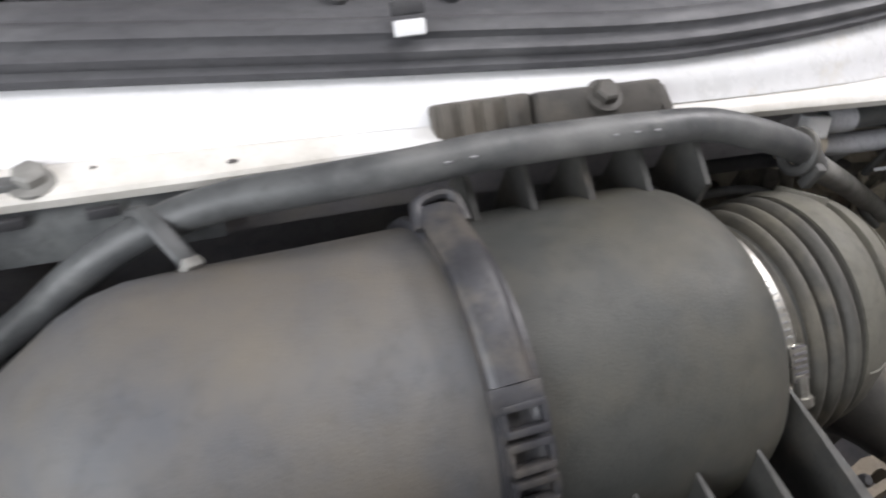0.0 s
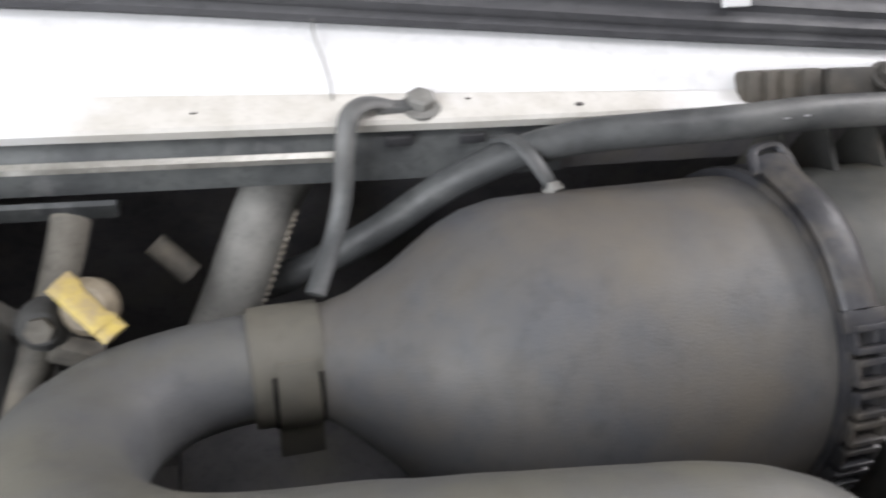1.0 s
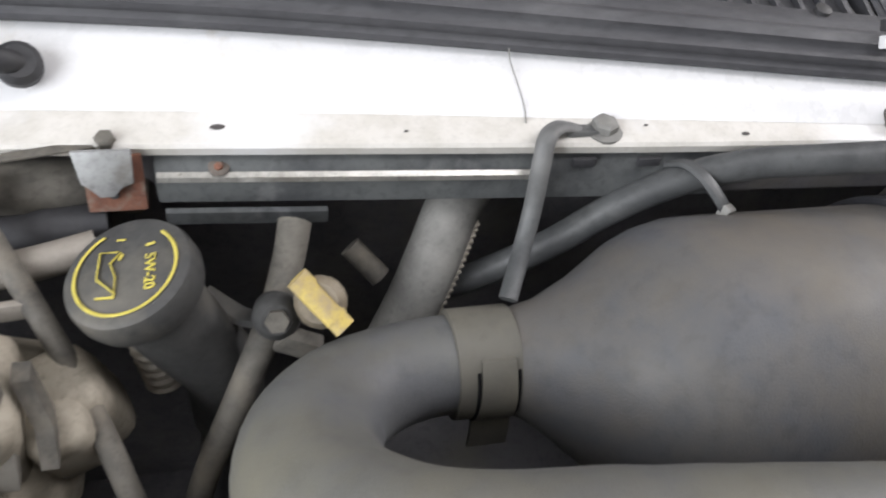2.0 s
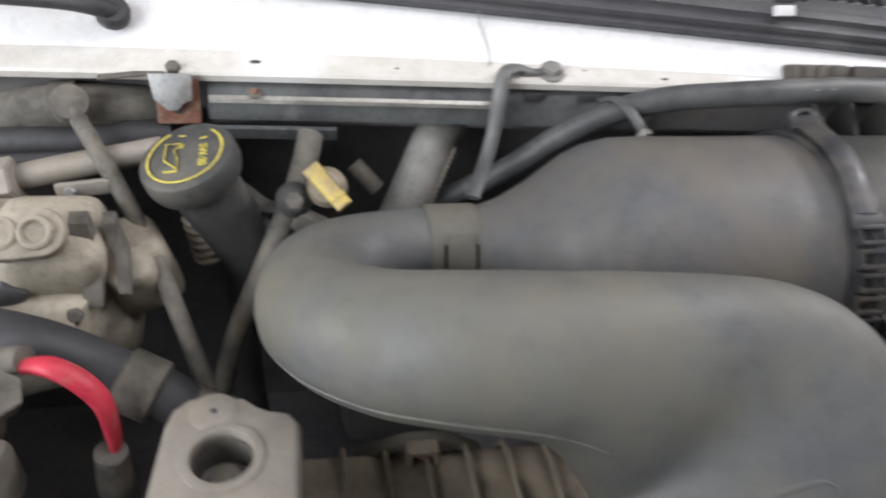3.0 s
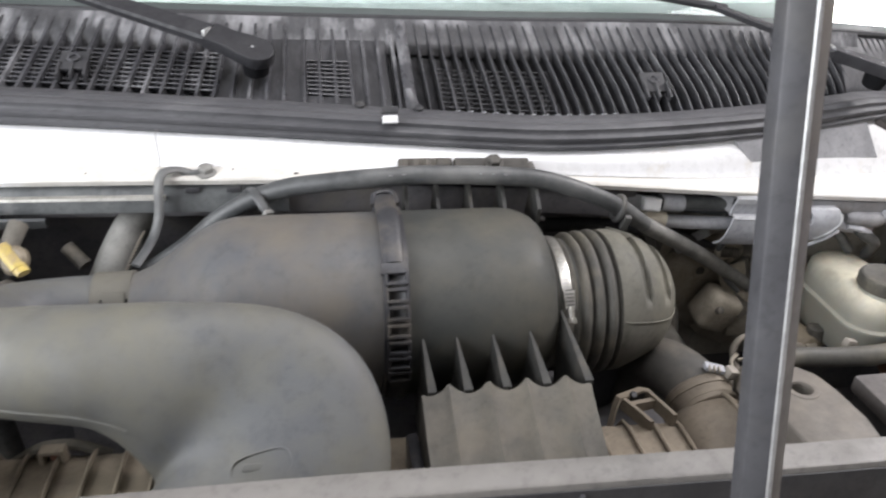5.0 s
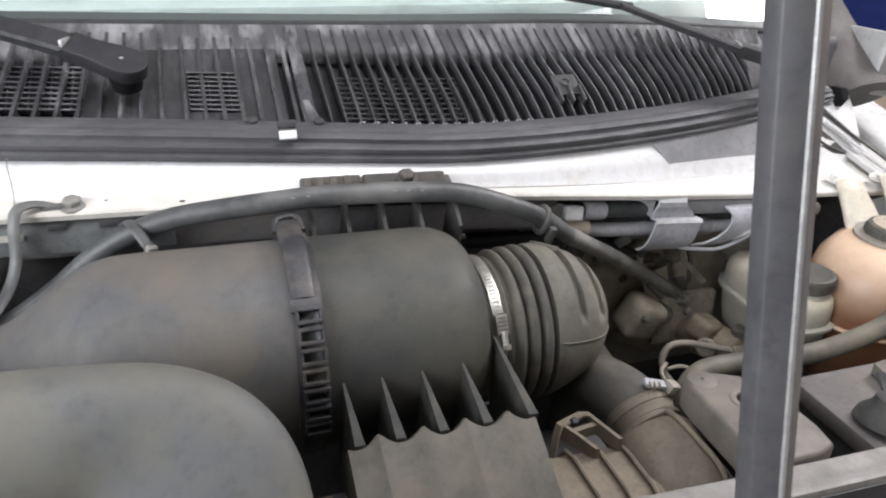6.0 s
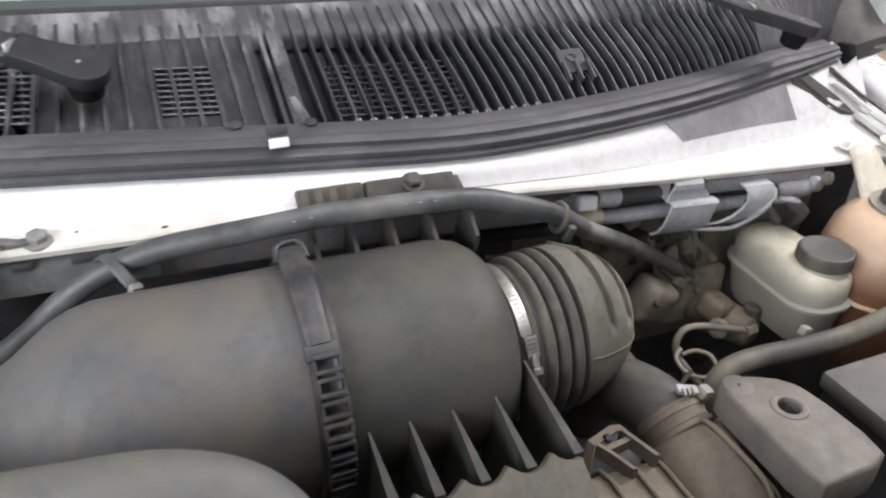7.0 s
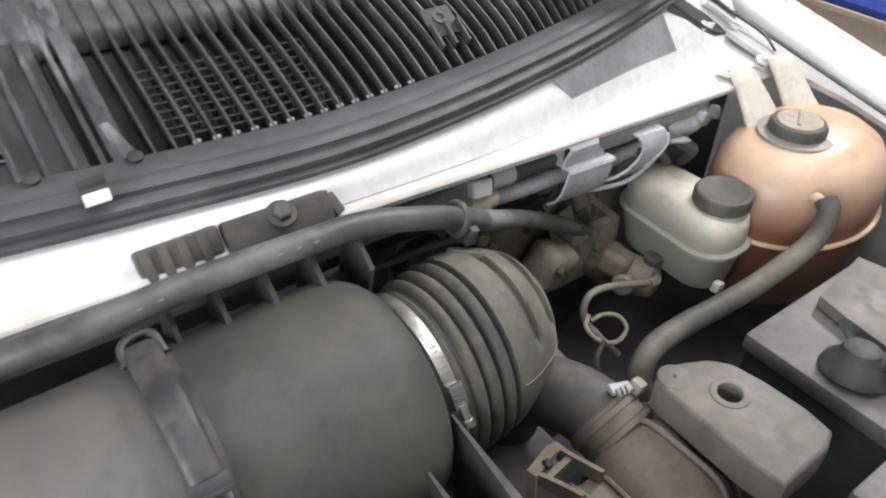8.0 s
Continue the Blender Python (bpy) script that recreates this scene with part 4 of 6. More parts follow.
    def centre(x):
        """The hose leaves the neck and drifts back and down towards its blunt end."""
        k = (x - 0.37) / 0.14
        return V((x, 0.2575 + 0.03 * k, 1.212 - 0.0143 * k))
    def ring(x, r, seg=56):
        return [centre(x) + V((0, math.cos(q), math.sin(q))) * r for q in (2 * math.pi * j / seg for j in range(seg))]
    prof = [(0.3575, 0.0765), (0.361, 0.0785), (0.3655, 0.0755)]
    for k in range(3):
        x, top = 0.3665 + 0.0158 * k, (0.083, 0.0843, 0.0852)[k]
        prof += [(x, 0.074), (x + 0.0014, 0.078), (x + 0.0034, top - 0.002), (x + 0.0062, top), (x + 0.0092, top - 0.0003), (x + 0.012, top - 0.003), (x + 0.0142, 0.0775)]
    prof += [(0.414, 0.0755), (0.4155, 0.08), (0.418, 0.0838)]
    bm = bmesh.new()
    rings(bm, [ring(x, r) for x, r in prof])
    part("bellows", bm, m_bell, ob, angle=60)
    dome = [(0.4165, 0.0835), (0.424, 0.0845), (0.434, 0.083), (0.446, 0.0798), (0.458, 0.0762), (0.47, 0.0722), (0.48, 0.0678), (0.489, 0.062), (0.497, 0.0545), (0.504, 0.0455), (0.51, 0.0345), (0.5145, 0.0225), (0.517, 0.011), (0.5175, 0.003)]
    grooves = ((0.456, 0.006, -24, 68), (0.487, 0.006, -34, 70))
    def sunk(a, x):
        """Depth of the two broad moulded grooves that lean back over the dome."""
        deep = 0.0
        for x0, lean, lo, hi in grooves:
            side = abs(x - x0 + lean * math.cos(radians(a))) / 0.0062
            end = min(1, max(0, (a - lo) / 10), max(0, (hi - a) / 10))
            if side < 1 and end > 0:
                deep = max(deep, 0.0062 * min(1, 2.6 * (1 - side)) * end)
        return deep
    bm = bmesh.new()
    rows = []
    for x in [*steps(0.4165, 0.508, 0.0016), 0.51, 0.5145, 0.517, 0.5175]:
        row = []
        for j in range(112):
            q = 2 * math.pi * j / 112
            a = (math.degrees(q) - 90 + 180) % 360 - 180
            row.append(centre(x) + V((0, math.cos(q), math.sin(q))) * (curve_at(dome, x)[0] - sunk(a, x)))
        rows.append(row)
    rings(bm, rows)
    elbow = part("elbow", bm, m_dome, ob, "paler dust-coated blunt end with two grooves", angle=50)
    def on(a, x, lift=0.0):
        r = curve_at(dome, x)[0] + lift
        return centre(x) + V((0, -math.sin(radians(a)), math.cos(radians(a)))) * r
    part("seam", tube([on(76 + 130 * (x - 0.42), x, 0.0004) for x in steps(0.4195, 0.51, 0.006)], 0.0009, 6, 1), m_dome, elbow)
    pad = on(-24, 0.449)
    part("moulded_pad", lathe([(-0.004, 0.019), (0.0012, 0.018), (0.002, 0.0155), (0.0, 0.013), (-0.003, 0.0125)], pad, (0.35, 0.35, 0.85), 24, squash=0.62), m_dome, elbow)
    part("outlet", tube([(0.435, AX + 0.03, 1.15), (0.43, AX + 0.03, 1.1), (0.42, AX + 0.03, 1.0)], 0.036, 24, 5), m_black, ob)


intake_bellows()


# ---- snorkel duct ----
def snorkel():
    ob = thing("intake_snorkel", (-0.05, 0.12, 1.15), "dusty grey plastic U-shaped intake snorkel duct", "snorkel")
    # round pipe: from the collar, round the bend and along the front
    path = [V((-0.104, 0.268, 1.24)), V((-0.145, 0.268, 1.24)), V((-0.183, 0.264, 1.24)), V((-0.215, 0.25, 1.24)), V((-0.232, 0.225, 1.242)), V((-0.234, 0.195, 1.243)), V((-0.219, 0.164, 1.248)), V((-0.187, 0.138, 1.255)), V((-0.148, 0.124, 1.262)), V((-0.1, 0.118, 1.265))]
    rad = [0.033, 0.033, 0.034, 0.037, 0.041, 0.0435, 0.045, 0.0465, 0.048, 0.05]
    high = [1.0, 1.0, 1.0, 1.0, 0.98, 0.98, 1.0, 1.02, 1.04, 1.06]
    rows = []
    seg = 40
    for i, p in enumerate(path):
        t = (path[min(i + 1, len(path) - 1)] - path[max(0, i - 1)]).normalized()
        out = t.cross(V((0, 0, 1))).normalized()
        up = out.cross(t).normalized()
        rows.append((p, out * rad[i], up * rad[i] * high[i], t))
    # mouth: swings down and forward behind the front rail
    start, end = rows[-1], None
    f0, u0 = V((1, 0, 0)), V((0, 0, 1))
    f1, u1 = V((0, -0.75, -0.66)), V((1, 0, 0))
    m0 = Matrix((f0, u0, f0.cross(u0))).transposed().to_quaternion()
    m1 = Matrix((f1, u1, f1.cross(u1))).transposed().to_quaternion()
    b0, b1, b2, b3 = V((-0.1, 0.118, 1.265)), V((-0.02, 0.114, 1.264)), V((0.052, 0.078, 1.266)), V((0.045, -0.012, 1.18))
    for k in range(1, 13):
        t = k / 12
        c = (1 - t) ** 3 * b0 + 3 * (1 - t) ** 2 * t * b1 + 3 * (1 - t) * t * t * b2 + t ** 3 * b3
        q = m0.slerp(m1, t ** 1.15)
        m = q.to_matrix()
        u, v = m.col[1], m.col[2]
        s = t * t * (3 - 2 * t)
        rows.append((c, v * (0.05 - 0.01 * s - 0.004 * math.sin(math.pi * t)), u * (0.053 + 0.05 * s + 0.02 * math.sin(math.pi * t)), m.col[0]))
    # skin, squarer towards the mouth
    fine = []
    n = 4
    for i in range(len(rows) - 1):
        for k in range(n):
            t = k / n
            q = [rows[max(i - 1, 0)], rows[i], rows[i + 1], rows[min(i + 2, len(rows) - 1)]]
            fine.append([0.5 * (2 * b + (c - a) * t + (2 * a - 5 * b + 4 * c - d) * t * t + (3 * b - a - 3 * c + d) * t ** 3) for a, b, c, d in zip(*[r[:3] for r in q])])
    fine.append(rows[-1][:3])
    # its moulded form departs a little from that sweep: way along, shift x, y, z, half width and half height
    form = ((0.0, 0.0075, 0.007, -0.004, -0.001, -0.002), (0.12, 0.0052, 0.0005, 0.0032, -0.0024, -0.0034), (0.24, -0.0022, -0.007, 0.0141, -0.003, -0.0018), (0.36, -0.0053, -0.0125, 0.0185, -0.0014, 0.0002), (0.48, -0.0064, -0.017, 0.0093, 0.0014, 0.0011),
            (0.6, -0.0036, -0.015, -0.003, 0.0041, 0.0017), (0.72, -0.0017, -0.003, -0.0047, 0.0034, 0.0001), (0.86, -0.0019, 0.0105, 0.0002, 0.0016, -0.0019), (1.0, -0.0034, 0.02, 0.005, 0.0001, -0.0039))
    for i, (c, a, b) in enumerate(fine):
        dx, dy, dz, wa, wb = curve_at(form, i / (len(fine) - 1))
        fine[i] = [c + V((dx, dy, dz)), a * (1 + wa / a.length), b * (1 + wb / b.length)]
    bm = bmesh.new()
    skin = []
    for i, (c, a, b) in enumerate(fine):
        e = 1.0 - 0.32 * max(0, (i / (len(fine) - 1) - 0.72) / 0.28)
        ring = []
        for k in range(seg):
            q = 2 * math.pi * k / seg
            x, y = math.cos(q), math.sin(q)
            ring.append(c + a * math.copysign(abs(x) ** e, x) + b * math.copysign(abs(y) ** e, y))
        skin.append(ring)
    rings(bm, skin)
    duct = part("duct", bm, m_snork, ob)
    # collar over the air cleaner's inlet, with its strap lug
    part("collar", lathe([(0, 0.0335), (0.001, 0.035), (0.018, 0.0352), (0.04, 0.0352), (0.041, 0.0335)], (-0.145, 0.2735, 1.2365), (1, 0, 0), 40), m_collar, ob)
    bm = bmesh.new()
    arc = [(0.2735 - 0.0368 * math.cos(radians(a)), 1.2365 + 0.0368 * math.sin(radians(a))) for a in steps(48, -40, -8)] + [(0.244, 1.2035), (0.244, 1.1935), (0.2445, 1.1865)]
    rings(bm, [[V((-0.131 - 0.002 * k / 14, y, z)), V((-0.11 + 0.003 * k / 14, y, z)), V((-0.11 + 0.003 * k / 14, y + 0.003, z)), V((-0.131 - 0.002 * k / 14, y + 0.003, z))] for k, (y, z) in enumerate(arc)])
    part("tongue", bm, m_collar, ob)
    for dx in (-0.0125, 0.0125):
        part("tongue_slot", tube([(-0.1205 + dx, 0.2735 - 0.0355 * math.cos(radians(a)), 1.2365 + 0.0355 * math.sin(radians(a))) for a in steps(38, -36, -8)], 0.0011, 6, 1), m_pit, ob)
    # moulding seam low along the front
    pts = [fine[i][0] + (skin[i][seg - 2] - fine[i][0]) * 1.002 for i in range(14, 46)]
    part("seam", tube(pts, 0.001, 6, 1), m_snork, duct)
    # oval badge pressed into the mouth, left plain
    c, a, b = fine[-7]
    nrm, right = a.normalized(), b.normalized()
    flow = nrm.cross(right).normalized()
    o = c + a * 1.0
    pts = [o + right * 0.024 * math.copysign(abs(math.cos(q)) ** 0.6, math.cos(q)) + flow * 0.0115 * math.copysign(abs(math.sin(q)) ** 0.6, math.sin(q)) - nrm * 0.0012 for q in (2 * math.pi * k / 28 for k in range(29))]
    badge = part("badge_ring", tube(pts, 0.0013, 6, 1), m_snork, duct)
    part("badge_bar", box(o - nrm * 0.001, (0.03, 0.002, 0.006), 0.0008, (-42, 0, 0)), m_snork, badge)
    return ob


snorkel()


# ---- front rail, prop bar, radiator ----
def ribbon(pts, across, thick, bm=None):
    """A flat strip bent along a line: across is its width as a vector, thick its thickness as a vector."""
    bm = bm or bmesh.new()
    a, t = V(across) / 2, V(thick) / 2
    rings(bm, [[V(p) - a - t, V(p) + a - t, V(p) + a + t, V(p) - a + t] for p in pts])
    return bm


def sheet(pts, depth, bm=None):
    """A thin moulded piece of any outline, given depth as a vector."""
    bm = bm or bmesh.new()
    d = V(depth)
    rings(bm, [[V(p) for p in pts], [V(p) + d for p in pts]])
    bmesh.ops.bevel(bm, geom=bm.edges[:], offset=0.0012, segments=2, affect="EDGES", profile=0.6)
    return bm


RAIL = [(-0.7, -0.06, 1.28), (-0.2, -0.073, 1.302), (0.05, -0.075, 1.304), (0.2, -0.075, 1.3), (0.35, -0.075, 1.294), (0.5, -0.074, 1.288), (0.7, -0.066, 1.278), (0.95, -0.04, 1.26)]


def front_rail():
    ob = thing("front_rail", (0.2, -0.08, 1.2), "grey dusty upper radiator rail with a ribbed black face", "radiator rail", kind="structure")
    bm = bmesh.new()
    rows = []
    for x in steps(-0.7, 0.95, 0.05):
        r = V((x, *curve_at(RAIL, x)))
        rows.append([r + V((0, y, z)) for y, z in ((0.0, -0.03), (0.0, -0.003), (-0.003, 0.0), (-0.016, -0.001), (-0.02, -0.004), (-0.024, -0.004), (-0.026, -0.008), (-0.024, -0.03))])
    rings(bm, rows)
    part("top_flange", bm, m_railtop, ob, "grey dusty flange")
    bm = bmesh.new()
    rows = []
    for x in steps(-0.7, 0.95, 0.05):
        r = V((x, *curve_at(RAIL, x)))
        rows.append([r + V((0, y, z)) for y, z in ((-0.02, -0.008), (-0.027, -0.008), (-0.034, -0.06), (-0.03, -0.14), (-0.02, -0.14))])
    rings(bm, rows)
    face = part("face", bm, m_black, ob)
    for x in (-0.33, -0.17, -0.06, 0.03, 0.14, 0.265, 0.4, 0.55):
        r = V((x, *curve_at(RAIL, x)))
        part("face_rib", box(r + V((0, -0.0325, -0.04)), (0.004, 0.006, 0.06), 0.0015, (-8, 0, 0)), m_black, face)
    bm = bmesh.new()
    rows = []
    for x in steps(0.13, 0.62, 0.04):
        r = V((x, *curve_at(RAIL, x)))
        rows.append([r + V((0, y, z)) for y, z in ((-0.03, -0.041), (-0.085, -0.043), (-0.085, -0.05), (-0.03, -0.05))])
    rings(bm, rows)
    part("ledge", bm, m_tan, ob, "tan dusty ledge")


front_rail()


def prop_bar():
    ob = thing("prop_bar", (0.3482, -0.226, 1.09), "dark grey steel prop bar with a bright edge", "prop bar")
    lo, hi = V((0.3482, -0.226, 1.09)), V((0.3305, -0.062, 1.86))
    d = (hi - lo).normalized()
    side = V((1, 0, 0))
    side = (side - d * side.dot(d)).normalized()
    nrm = d.cross(side).normalized()
    w, t = 0.0125, 0.006
    def strip(prof):
        made = bmesh.new()
        rings(made, [[p + side * a + nrm * b for a, b in prof] for p in (lo, lo + (hi - lo) * 0.5, hi)])
        return made
    # Bar shading is in the colours: dark left face, lighter right, bright edge.
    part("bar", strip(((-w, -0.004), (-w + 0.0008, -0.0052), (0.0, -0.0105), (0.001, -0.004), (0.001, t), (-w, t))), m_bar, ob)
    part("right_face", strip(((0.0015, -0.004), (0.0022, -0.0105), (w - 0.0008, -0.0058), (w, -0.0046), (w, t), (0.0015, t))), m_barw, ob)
    part("edge", strip(((-0.0006, -0.0102), (0.0004, -0.0112), (0.0022, -0.0112), (0.0032, -0.0102), (0.0013, -0.008))), m_bare, ob, "bright edge along the ridge")
    part("foot", box(lo, (0.03, 0.02, 0.03), 0.004, (-15, 0, 0)), m_bar, ob)


prop_bar()


def radiator():
    ob = thing("radiator", (0.14, 0.08, 0.86), "dusty tan ribbed radiator with a plastic top tank", "radiator")
    bm = bmesh.new()
    def z_at(x):
        return 1.158 - 0.026 * (x + 0.16) / 0.6
    rows = []
    for x in steps(-0.3, 0.5, 0.05):
        z = z_at(x)
        rows.append([V((x, y, z + h)) for y, h in ((0.14, -0.06), (0.142, -0.02), (0.135, -0.006), (0.12, 0.0), (0.07, 0.0), (0.05, -0.006), (0.042, -0.02), (0.042, -0.06))])
    rings(bm, rows)
    part("top_tank", bm, m_tan, ob)
    part("core", box((0.12, 0.09, 0.98), (0.84, 0.06, 0.24), 0.004), m_dark, ob)
    for x in (*steps(-0.28, -0.07, 0.029), 0.375, 0.41, 0.44, 0.468):
        z = z_at(x)
        pts = [V((x, y, z + h)) for y, h in ((0.146, -0.06), (0.147, -0.018), (0.138, -0.002), (0.12, 0.0035), (0.07, 0.0035), (0.047, -0.003), (0.038, -0.02))]
        part("tank_rib", tube(pts, 0.0024, 6, 1), m_tan, ob)
    return ob


radiator()


def wire_clip(name, x, y, z):
    """Tan moulded guide with a square eye."""
    ob = thing(name, (x, y, z - 0.01), "tan moulded plastic guide with a square eye", "guide", "radiator guides")
    part("saddle", tube([(x - 0.045, y + 0.012, z - 0.018), (x - 0.02, y + 0.01, z - 0.002), (x, y + 0.008, z + 0.003), (x + 0.02, y + 0.01, z - 0.002), (x + 0.045, y + 0.012, z - 0.018)], 0.007, 8, 6, flat=0.6), m_flute, ob)
    for dx in (-0.0095, 0.0095):
        part("post", box((x + dx, y - 0.004, z - 0.006), (0.004, 0.012, 0.03), 0.001), m_tan, ob)
    part("bridge", box((x, y - 0.004, z + 0.008), (0.022, 0.012, 0.004), 0.001), m_tan, ob)
    part("pin", lathe([(0, 0.004), (0.006, 0.004)], (x, y + 0.002, z - 0.002), (0, -1, 0.3), 10), m_rust, ob)


wire_clip("wire_guide", -0.164, 0.128, 1.163)


def mount_plate(name, label, outline, z, hole, screw, side_drop, boss, mat):
    """Cast bracket plate with a cup-shaped hole and a screw lug."""
    ob = thing(name, (*hole, z - side_drop), label, "bracket", "radiator brackets")
    # plate with an opening for the cup
    n = 28
    bm = bmesh.new()
    circ = [(hole[0] + boss * math.cos(2 * math.pi * k / n), hole[1] + boss * math.sin(2 * math.pi * k / n)) for k in range(n)]
    def ray_out(a):
        d = V((math.cos(a), math.sin(a)))
        best = None
        for i in range(len(outline)):
            p, q = V(outline[i]), V(outline[(i + 1) % len(outline)])
            e = q - p
            den = d.x * e.y - d.y * e.x
            if abs(den) < 1e-9:
                continue
            w = p - V(hole)
            t = (w.x * e.y - w.y * e.x) / den
            s = (w.x * d.y - w.y * d.x) / den
            if t > 0 and -1e-6 <= s <= 1 + 1e-6 and (best is None or t < best):
                best = t
        return V(hole) + d * best
    out = [ray_out(2 * math.pi * k / n + 1e-4) for k in range(n)]
    c3 = V((hole[0], hole[1], 0))
    shrink = lambda p, d: (V((p[0], p[1], 0)) - (V((p[0], p[1], 0)) - c3).normalized() * d)
    rows = [[V((x, y, z - side_drop)) for x, y in out], [V((x, y, z - 0.004)) for x, y in out], [shrink(p, 0.002) + V((0, 0, z - 0.001)) for p in out], [shrink(p, 0.0045) + V((0, 0, z)) for p in out],
            [V((x, y, z)) for x, y in circ], [V((x, y, z - 0.004)) for x, y in circ], [V((x, y, z - 0.03)) for x, y in circ]]
    rings(bm, rows, True, False, True)
    part("plate", bm, mat, ob)
    part("rim", lathe([(-0.002, boss - 0.001), (0.001, boss), (0.0018, boss + 0.003), (0.001, boss + 0.006), (-0.001, boss + 0.007)], (*hole, z), (0, 0, 1), 28, caps=False), mat, ob)
    part("cup", lathe([(-0.0295, boss * 0.97), (-0.029, boss * 0.97)], (*hole, z), (0, 0, 1), 24), m_dark, ob)
    part("cup_wall", lathe([(-0.029, boss * 0.99), (-0.006, boss * 0.99), (-0.006, boss * 0.96), (-0.029, boss * 0.96)], (*hole, z), (0, 0, 1), 24, caps=False), m_grime, ob)
    part("insert", lathe([(-0.029, boss * 0.55), (-0.018, boss * 0.5), (-0.016, boss * 0.3)], (*hole, z), (0, 0, 1), 16), m_grime, ob)
    lug = part("screw_lug", lathe([(-0.012, 0.0155), (0.0002, 0.0152), (0.001, 0.0138)], (*screw, z), (0, 0, 1), 20), mat, ob)
    part("screw_hole", lathe([(0.0009, 0.0022), (0.0014, 0.002)], (*screw, z), (0, 0, 1), 10), m_black, lug)
    return ob


mount_plate("mount_bracket", "pale dusty cast bracket plate with a round cup over the radiator", [(-0.337, 0.02), (-0.25, 0.018), (-0.247, 0.112), (-0.27, 0.118), (-0.283, 0.13), (-0.315, 0.132), (-0.328, 0.12)], 1.233, (-0.293, 0.082), (-0.3, 0.117), 0.05, 0.0188, m_alu)
# Second bracket in the darkened twin, which carries its shading.
mount_plate("mount_bracket", "dusty grey-brown bracket plate with a rubber-cupped hole beside the battery", [(0.54, 0.014), (0.618, 0.016), (0.628, 0.03), (0.625, 0.09), (0.619, 0.122), (0.604, 0.139), (0.578, 0.152), (0.553, 0.158), (0.543, 0.146)], 1.188, (0.586, 0.1), (0.561, 0.141), 0.035, 0.0115, m_mount)


# ---- hoses along the cowl ----
HOSE = [(-0.16, 0.368, 1.202), (-0.11, 0.359, 1.228), (-0.06, 0.347, 1.265), (-0.02, 0.341, 1.3), (0.02, 0.334, 1.326), (0.06, 0.325, 1.342), (0.1, 0.312, 1.352), (0.15, 0.301, 1.36), (0.2, 0.301, 1.362), (0.25, 0.302, 1.36), (0.3, 0.304, 1.356), (0.35, 0.31, 1.347), (0.4, 0.313, 1.329), (0.45, 0.323, 1.303), (0.5, 0.348, 1.264), (0.6, 0.391, 1.198), (0.68, 0.413, 1.143), (0.735, 0.422, 1.104)]


def cowl_hose():
    ob = thing("cowl_hose", HOSE[0], "long grey rubber hose arched along the cowl", "hose")
    part("hose", tube(HOSE[:15], 0.0105, 16, 7), m_hose, ob)
    # Same hose; its brighter lower run is put into a paler colour.
    part("hose_tail", tube(HOSE[14:], lambda u: 0.0107 - 0.001 * u, 16, 7), m_palehose, ob, "paler grey hose end")
    part("end_fitting", lathe([(0, 0.009), (0.008, 0.011), (0.014, 0.011), (0.017, 0.006)], (0.728, 0.413, 1.109), (0.55, 0.12, -0.35), 14), m_steel, ob)
    # printing on the hose, unreadable: short pale bars
    path = spline(HOSE, 7)
    for u in (0.44, 0.456, 0.56, 0.576, 0.592):
        p = path[int(u * (len(path) - 1))]
        part("print_bar", box(p + V((0.0, -0.0092, 0.0046)), (0.004, 0.0008, 0.0022), 0.0002, (27, 0, 0)), m_tape, ob)
    strap = thing("hose_strap", (0.03, 0.315, 1.325), "grey plastic strap tied round the hose", "strap", "hose straps")
    part("strap", tube([(0.014, 0.345, 1.331), (0.02, 0.334, 1.338), (0.026, 0.32, 1.337), (0.034, 0.309, 1.328), (0.038, 0.305, 1.322)], 0.0055, 8, 6, flat=0.5), m_hose, strap)
    part("buckle", box((0.0385, 0.304, 1.321), (0.011, 0.007, 0.009), 0.002, (20, 15, 30)), m_palehose, strap)
    clip = thing("hose_strap", (0.452, 0.326, 1.3), "black plastic ring clip round the hose", "clip", "hose straps")
    part("ring", tube([V((0.452, 0.326, 1.299)) + V((0, math.cos(q), math.sin(q))) * 0.0135 + V((0.004 * math.sin(q), 0, 0)) for q in (2 * math.pi * k / 16 for k in range(17))], 0.0042, 8, 1), m_rubber, clip)
    part("tail", box((0.458, 0.312, 1.286), (0.009, 0.008, 0.02), 0.002, (15, 10, 0)), m_rubber, clip)


cowl_hose()


def block_on_cowl():
    """Ribbed grey connector bracket bolted on the cowl lip."""
    ob = thing("ribbed_bracket", (0.265, 0.36, 1.335), "grey dusty ribbed plastic bracket bolted on the cowl", "bracket")
    part("left_shell", box((0.219, 0.36, 1.346), (0.064, 0.014, 0.022), 0.003, (-32, 1, 0)), m_elbow, ob)
    part("main_shell", box((0.298, 0.357, 1.342), (0.09, 0.018, 0.027), 0.003, (-32, 2, 0)), m_elbow, ob)
    for x in (0.194, 0.207, 0.221, 0.236, 0.262, 0.274, 0.286, 0.318, 0.332):
        part("rib", box((x, 0.3565, 1.3465 - 0.04 * max(0, x - 0.23)), (0.0075, 0.015, 0.024), 0.0025, (-32, 0, 6)), m_elbow, ob)
    part("nose", box((0.345, 0.357, 1.339), (0.012, 0.014, 0.02), 0.003, (-38, 0, 30)), m_elbow, ob)
    bolt("flange_bolt", (0.3, 0.353, 1.3515), (0, -0.45, 0.9), "dusty dark flange bolt on the ribbed bracket", 0.0085, 0.012, m_elbow)


block_on_cowl()
